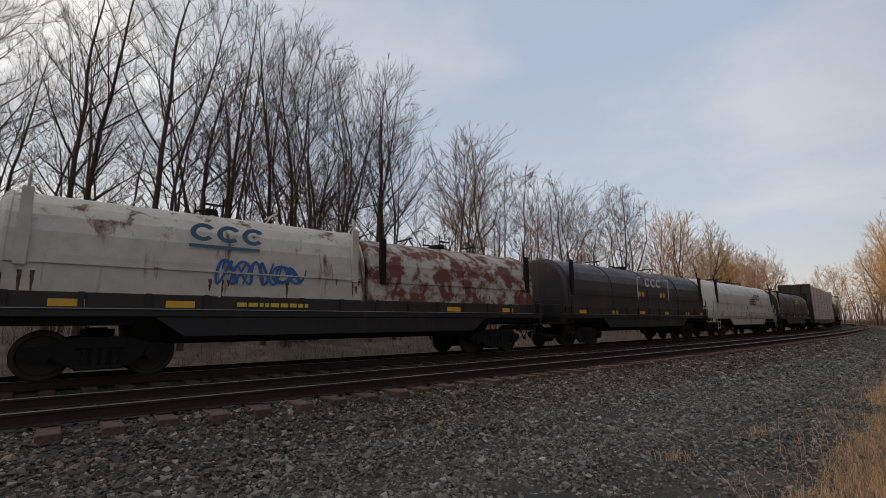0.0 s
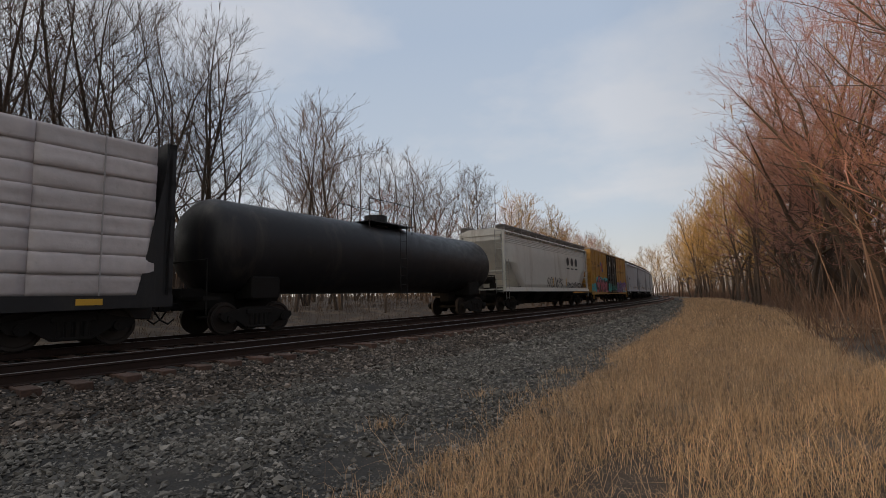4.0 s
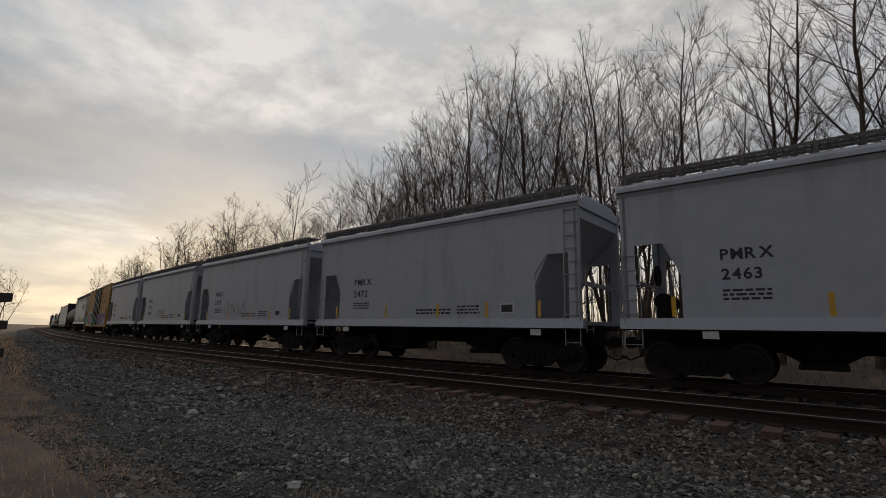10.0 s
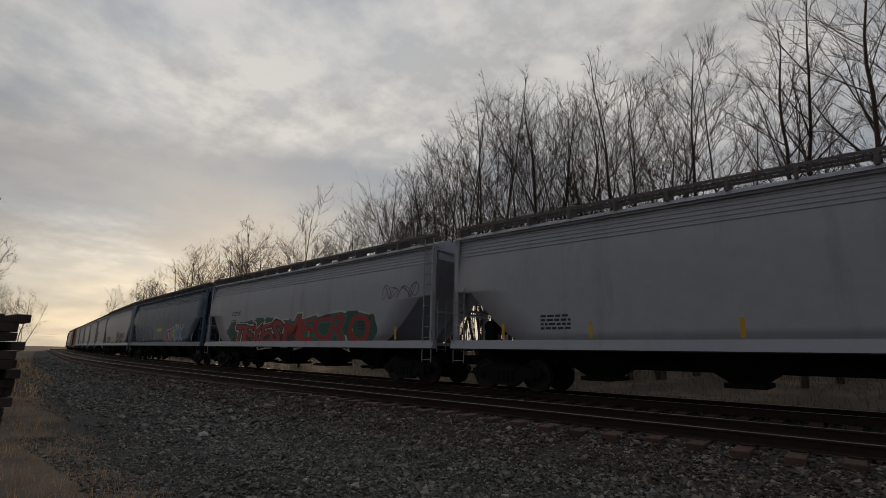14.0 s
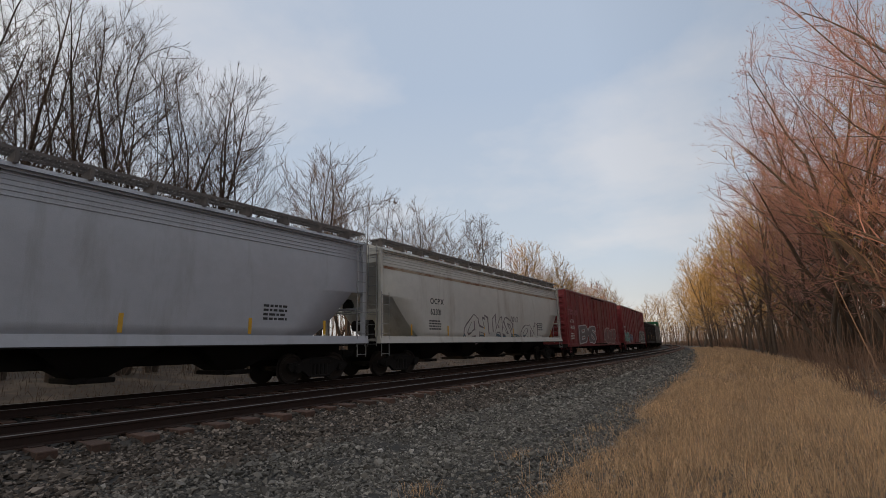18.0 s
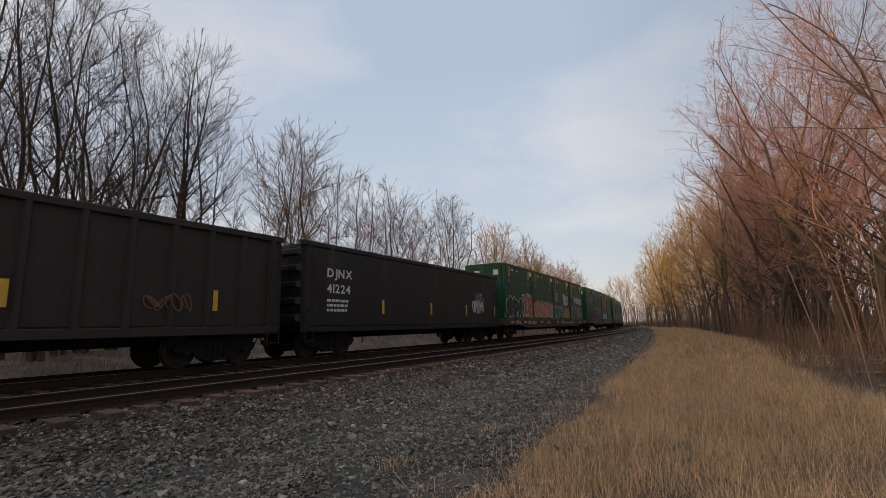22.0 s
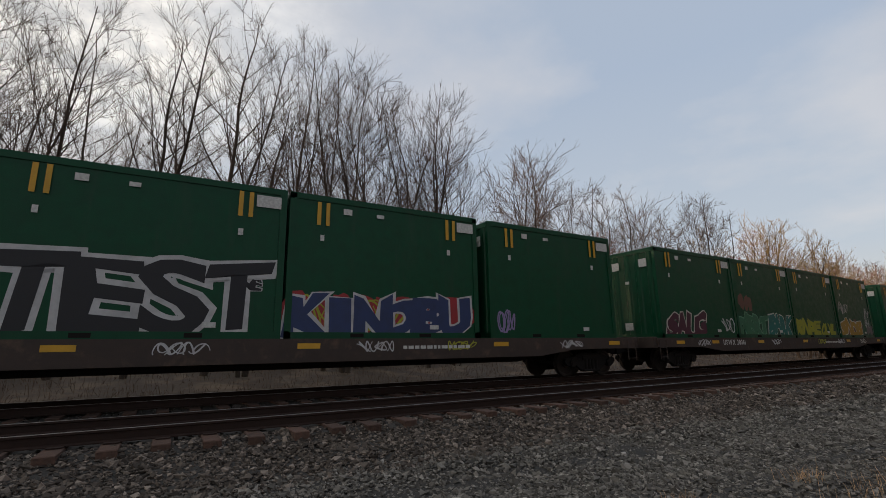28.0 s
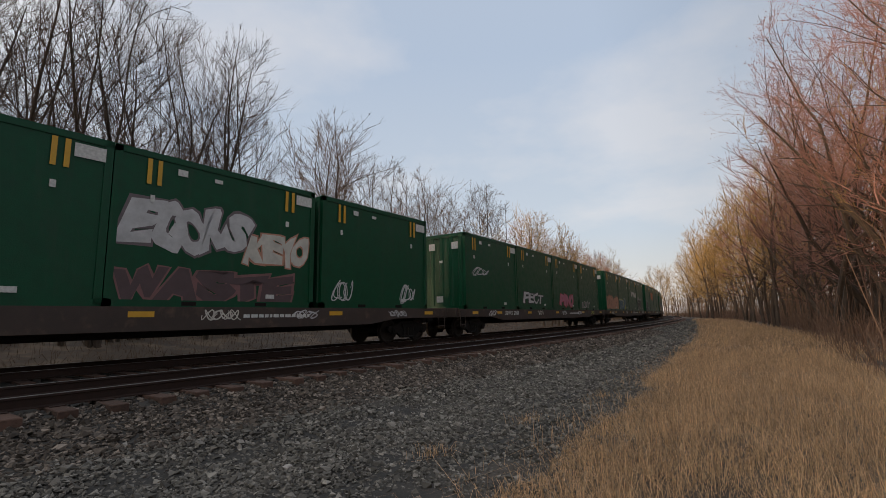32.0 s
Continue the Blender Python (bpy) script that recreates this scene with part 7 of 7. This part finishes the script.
def stones(name, label, n, s0, s1, q0, q1, size, material, seed, power=1.0, ruts=False):
    """Broken stone: one mesh of irregular eight-faced lumps."""
    rng = np.random.default_rng(seed)
    s = s0 + (s1 - s0) * rng.uniform(0, 1, n)
    q = q0 + (q1 - q0) * rng.uniform(0, 1, n) ** power
    if ruts:
        # wheels have pressed the stones out of two lines
        worn = np.exp(-((q - 3.75) / 0.28) ** 2) + np.exp(-((q - 5.35) / 0.28) ** 2)
        stay = rng.uniform(0, 1, n) > 0.75 * worn
        s, q = s[stay], q[stay]
        n = len(s)
    z = np.array([surface(v, u) for u, v in zip(s, q)])
    c = np.array([tuple(on_arc(R_NEAR, u, v)[:2]) for u, v in zip(s, q)])
    c = np.c_[c, z]
    r = size * rng.uniform(0.5, 1.25, n) * (1 + 0.9 * (rng.uniform(0, 1, n) > 0.92))
    base = np.array([(1, 0, 0), (-1, 0, 0), (0, 1, 0), (0, -1, 0), (0, 0, 1), (0, 0, -1)], float)
    v = base[None] * rng.uniform(0.6, 1.25, (n, 6, 1)) + rng.normal(0, 0.22, (n, 6, 3))
    a = rng.normal(0, 1, (n, 4))
    a /= np.linalg.norm(a, axis=1)[:, None]
    w, x, y, zz = a.T
    rot = np.stack([np.stack([1 - 2 * (y * y + zz * zz), 2 * (x * y - zz * w), 2 * (x * zz + y * w)], 1), np.stack([2 * (x * y + zz * w), 1 - 2 * (x * x + zz * zz), 2 * (y * zz - x * w)], 1),
                    np.stack([2 * (x * zz - y * w), 2 * (y * zz + x * w), 1 - 2 * (x * x + y * y)], 1)], 1)
    v = np.einsum("nij,nkj->nki", rot, v) * r[:, None, None]
    v[:, :, 2] *= 0.72
    v += c[:, None]
    v[:, :, 2] += (r * 0.25)[:, None]
    tri = np.array([(0, 2, 4), (2, 1, 4), (1, 3, 4), (3, 0, 4), (2, 0, 5), (1, 2, 5), (3, 1, 5), (0, 3, 5)])
    f = (tri[None] + (np.arange(n) * 6)[:, None, None]).reshape(-1, 3)
    me = bpy.data.meshes.new(name)
    me.from_pydata(v.reshape(-1, 3).tolist(), [], f.tolist())
    me.materials.append(material)
    me.update()
    return tagged(new(name, me), label, "gravel", kind="stuff")


stones("ballast_stones", "loose rust-dusted crushed-stone ballast along the track", 24000, -9, 13, 1.34, 2.9, 0.031, M_STONE_B, 1)
stones("ballast_stones", "loose grey-brown crushed-stone ballast beside the road", 42000, -9, 13, 2.6, 5.4, 0.0285, M_STONE, 6)
for k, (a, e) in enumerate(((-34, -9), (13, 40))):
    stones("ballast_stones", "loose rust-dusted crushed-stone ballast along the track", 9000, a, e, 1.34, 2.9, 0.046, M_STONE_B, 2 + 20 * k)
    stones("ballast_stones", "loose grey-brown crushed-stone ballast beside the road", 14000, a, e, 2.7, 5.6, 0.044, M_STONE, 7 + 20 * k)
    stones("ballast_stones", "loose grey-brown crushed-stone ballast beside the road", 5000, *((-80, -34) if a < 0 else (40, 85)), 1.36, 4.6, 0.070, M_STONE, 8 + 20 * k)
stones("ballast_stones", "rust-dusted ballast packed round the tie ends", 7000, -12, 16, 0.85, 1.42, 0.030, M_STONE_B, 9)
# stones from the far track to the near tie ends have a darker colour
stones("ballast_stones", "dark ballast between the rails", 18000, -40, 45, -6.3, 1.33, 0.036, mat("dark_stone", (0.050, 0.041, 0.036), 0.9, spread=0.3, island=0.45), 3)
stones("road_stones", "fine grey gravel of the service road", 52000, -11, 17, 4.3, 7.5, 0.021, M_STONE, 4, ruts=True)
stones("road_stones", "fine grey gravel of the service road", 16000, -60, 60, 4.2, 6.4, 0.032, M_STONE, 5, ruts=True)


def make_grass():
    rng = np.random.default_rng(9)
    rows = []
    for n, s0, s1, depth, h, r in ((44000, 0, 20, 4.6, 0.24, 0.0024), (9000, -20, 2, 3.6, 0.13, 0.0024), (14000, 18, 50, 6.0, 0.34, 0.006), (9000, 45, 120, 6.0, 0.4, 0.012), (5000, -80, -18, 5, 0.3, 0.010), (9000, 2, 16, 4.4, 0.40, 0.0020)):
        for s, f, hh, l in zip(rng.uniform(s0, s1, n), rng.uniform(0, 1, n), rng.uniform(0.4, 1.4, n) * h, rng.normal(0, 1.25, n)):
            q = verge(s) + depth * f ** 1.15 - 0.15 - 0.9 * (rng.uniform() < 0.10) * rng.uniform()
            tuft = 0.6 + 0.9 * noise.noise(Vector((s * 1.1, q * 1.1, 2.0)))
            if tuft < rng.uniform(-0.15, 0.55):
                continue
            p = on_arc(R_NEAR, s, q)
            if (p.x ** 2 + p.y ** 2) < 1.1:
                continue
            rows.append((p.x, p.y, surface(q, s), hh * (0.7 + 0.5 * tuft) * (0.35 + 0.65 * min(1.0, f * 6)), r, l))
    # single tufts on the gravel
    for s, q in ((6.6, 5.9), (4.7, 5.6), (9.3, 6.2), (-3.8, 6.3)):
        for _ in range(60):
            p = on_arc(R_NEAR, s + rng.normal(0, 0.13), q + rng.normal(0, 0.1))
            rows.append((p.x, p.y, surface(q, s), rng.uniform(0.06, 0.2), 0.0025, rng.normal(0, 1.0)))
    needles("dry_grass", "long dry straw-coloured grass beside the gravel road", "grass", rows, M_GRASS, rng)


make_grass()


# ---- stack of old ties beside the road ----
def make_pile():
    rng = random.Random(3)
    pile = thing("tie_stack", "tall stack of dark old railway ties beside the road", "timber stack")
    pile.matrix_basis = pose(-14.45, 0.62, -0.62, 0, 0, 4)
    z = 0.0
    k = 0
    while z < 2.15:
        n = 7
        for i in range(n):
            x = -1.0 + i * 0.33 + rng.uniform(-0.03, 0.03)
            out = rng.uniform(-0.12, 0.16)
            b = Build()
            if k % 3 == 2:
                yy = -1.2 + i * 0.4
                b.box(-1.25 + out, 1.2 + out, yy, yy + 0.23, z, z + 0.18, 0.012)
            else:
                b.box(x, x + 0.24, -1.35 + out, 1.3 + out, z, z + 0.18, 0.012)
            part("old_tie", b, M_PILE, pile)
        z += 0.19
        k += 1


make_pile()


# ---- pale rocks on the gravel, logs and dead wood at the foot of the wood, far wires ----
def rock(x, y, q, s, size, seed):
    rng = random.Random(seed)
    bm = bmesh.new()
    bmesh.ops.create_icosphere(bm, subdivisions=2, radius=size)
    for v in bm.verts:
        n = v.co.normalized()
        v.co *= 0.8 + 0.35 * noise.noise(n * 1.7 + Vector((seed, 0, 0))) + 0.1 * rng.random()
        v.co.z *= 0.62
    me = bpy.data.meshes.new("rock")
    bm.to_mesh(me)
    bm.free()
    me.materials.append(mat("pale_rock", (0.42, 0.39, 0.36), 0.85, spread=0.3, scale=9, bump=0.5))
    ob = tagged(new("rock", me), "pale broken rock lying on the grey gravel", "rock", "pale rocks")
    ob.matrix_basis = pose(x, y, surface(q, s) + size * 0.3, 0, 0, rng.uniform(0, 360))


for k, (s, q, size) in enumerate(((-9.6, 4.9, 0.12), (-4.35, 6.1, 0.09), (-5.5, 5.3, 0.06), (3.4, 4.6, 0.06), (-3.2, 4.4, 0.05), (6.2, 3.6, 0.06))):
    p = on_arc(R_NEAR, s, q)
    rock(p.x, p.y, q, s, size, k + 1)

M_LOG = mat("dead_wood", (0.20, 0.135, 0.095), 0.9, spread=0.35, scale=4, streak=True, bump=0.6)


def log(s, q, length, r, turn, tilt, seed):
    rng = random.Random(seed)
    b = Build()
    k, n = 6, 8
    secs = []
    for i in range(k):
        f = i / (k - 1)
        rr = r * (1 - 0.35 * f) * rng.uniform(0.92, 1.08)
        dy, dz = 0.06 * length * math.sin(3.1 * f) * 0.4, 0.03 * length * math.sin(2.2 * f + 1)
        secs.append((length * f, [(rr * math.cos(6.283 * j / n) + dy, rr * math.sin(6.283 * j / n) + dz) for j in range(n)]))
    b.loft(secs)
    me = b.mesh("log", M_LOG)
    fix_normals(me)
    p = on_arc(R_NEAR, s, q)
    tagged(new("log", me), "fallen bare log among the brush at the wood's foot", "log", "fallen logs").matrix_basis = pose(p.x, p.y, surface(q, s) + r * 0.5, 0, tilt, turn)


LOGS = random.Random(44)
for k in range(16):
    log(LOGS.uniform(9, 34), LOGS.uniform(11.8, 14.5), LOGS.uniform(0.7, 2.2), LOGS.uniform(0.03, 0.07), LOGS.uniform(0, 360), LOGS.uniform(-6, 2), k)


def power_line():
    """Far wires between two poles that the trees hide in part."""
    line = thing("power_line", "far power line with three thin wires above the horizon", "power line")
    wood = mat("pole_wood", (0.10, 0.075, 0.055), 0.9, spread=0.3)
    ends = ((-430.0, 30.0), (-430.0, 190.0))
    for x, y in ends:
        pole = part("pole", Build().tube((x, y, -0.5), (x, y, 10.2), 0.16, 8, 0.11), wood, line)
        part("crossarm", Build().box(x - 0.06, x + 0.06, y - 1.2, y + 1.2, 9.4, 9.55), wood, pole)
    for z, dx in ((9.6, 0.0), (9.6, 1.1), (8.1, 0.5)):
        b = Build()
        n = 12
        pts = [(ends[0][0] + dx, ends[0][1] + 160.0 * i / n, z - 0.9 * (1 - (2 * i / n - 1) ** 2)) for i in range(n + 1)]
        for p, q in zip(pts, pts[1:]):
            b.tube(p, q, 0.035, 5)
        part("wire", b, M_UNDER, line)


power_line()


def house(label, x, y, z, turn, length, depth, wall_h, rise, siding, windows):
    """A gabled house: four walls, two roof slopes with eaves, and windows in frames."""
    h = thing("house", label, "house", "houses behind the trees")
    h.matrix_basis = pose(x, y, z, 0, 0, turn)
    L, D, t = length / 2, depth / 2, 0.18
    shingle = mat("roof_shingle", (0.075, 0.055, 0.045), 0.9, spread=0.3, scale=1.5, bump=0.5, bump_scale=6)
    for sgn in (-1, 1):
        part("wall", Build().box(-L, L, *sorted((sgn * D, sgn * (D - t))), -0.6, wall_h), siding, h)
        gable = Build()
        x0, x1 = sorted((sgn * (L - 0.003), sgn * (L - t)))
        gable.loft([(u, [(-D + t, -0.6), (D - t, -0.6), (D - t, wall_h), (0, wall_h + rise - 0.1), (-D + t, wall_h)]) for u in (x0, x1)])
        part("wall", gable, siding, h)
        k = rise / D
        slope = [(0.0, wall_h + rise + 0.02), (sgn * (D + 0.45), wall_h - 0.45 * k + 0.02), (sgn * (D + 0.45), wall_h - 0.45 * k + 0.2), (0.0, wall_h + rise + 0.2)]
        part("roof", Build().loft([(-L - 0.4, slope), (L + 0.4, slope)]), shingle, h)
        part("gutter", Build().box(-L - 0.4, L + 0.4, *sorted((sgn * (D + 0.44), sgn * (D + 0.56))), wall_h - 0.45 * k, wall_h - 0.45 * k + 0.12), W, h)
    for sgn in (-1, 1):
        for k in range(int(wall_h / 0.4)):
            part("siding_board", Build().box(-L, L, *sorted((sgn * D, sgn * (D + 0.02))), 0.4 * k, 0.4 * k + 0.03), siding, h)
    for wx, wz in windows:
        w = part("window", Build().box(wx - 0.5, wx + 0.5, -D - 0.05, -D + 0.02, wz, wz + 1.3), W, h)
        part("pane", Build().box(wx - 0.42, wx + 0.42, -D - 0.06, -D - 0.04, wz + 0.08, wz + 1.22), mat("window_glass", (0.03, 0.03, 0.035), 0.1, spread=0.05, bump=0.0), w)
    return h


M_SIDING = mat("white_siding", (0.50, 0.49, 0.48), 0.7, spread=0.08, scale=0.7, stain=(0.34, 0.31, 0.28), stain_scale=0.5)
house("white-sided house with a brown shingle roof behind bare trees", 1.5, 51.0, 1.3, 28, 17.0, 9.0, 3.6, 2.6, M_SIDING, [(-5.5, 1.0), (-2.0, 1.0), (3.0, 1.0), (6.2, 1.0)])
house("low brown wooden shed behind the bare trees", 25.0, 57.0, 1.5, 5, 9.0, 6.0, 3.0, 1.7, mat("brown_boards", (0.16, 0.115, 0.09), 0.85, spread=0.25), [(-2.5, 1.0), (2.0, 1.0)])


# ---- the train rolls from the right to the left, slowing a little ----
def motions():
    for car, s0 in TRAIN:
        z = 1.30 if car.name.startswith("waste_container") else 0.0
        rows = []
        for k in range(33):
            t = 1.0 * k
            s = s0 - 19.69 * t + 0.01025 * t * t
            p = on_arc(R_FAR, s, 0.0, z)
            rows.append((t, pose(p.x, p.y, p.z, 0, 0, heading(R_FAR, s))))
        walk(car, rows)


motions()
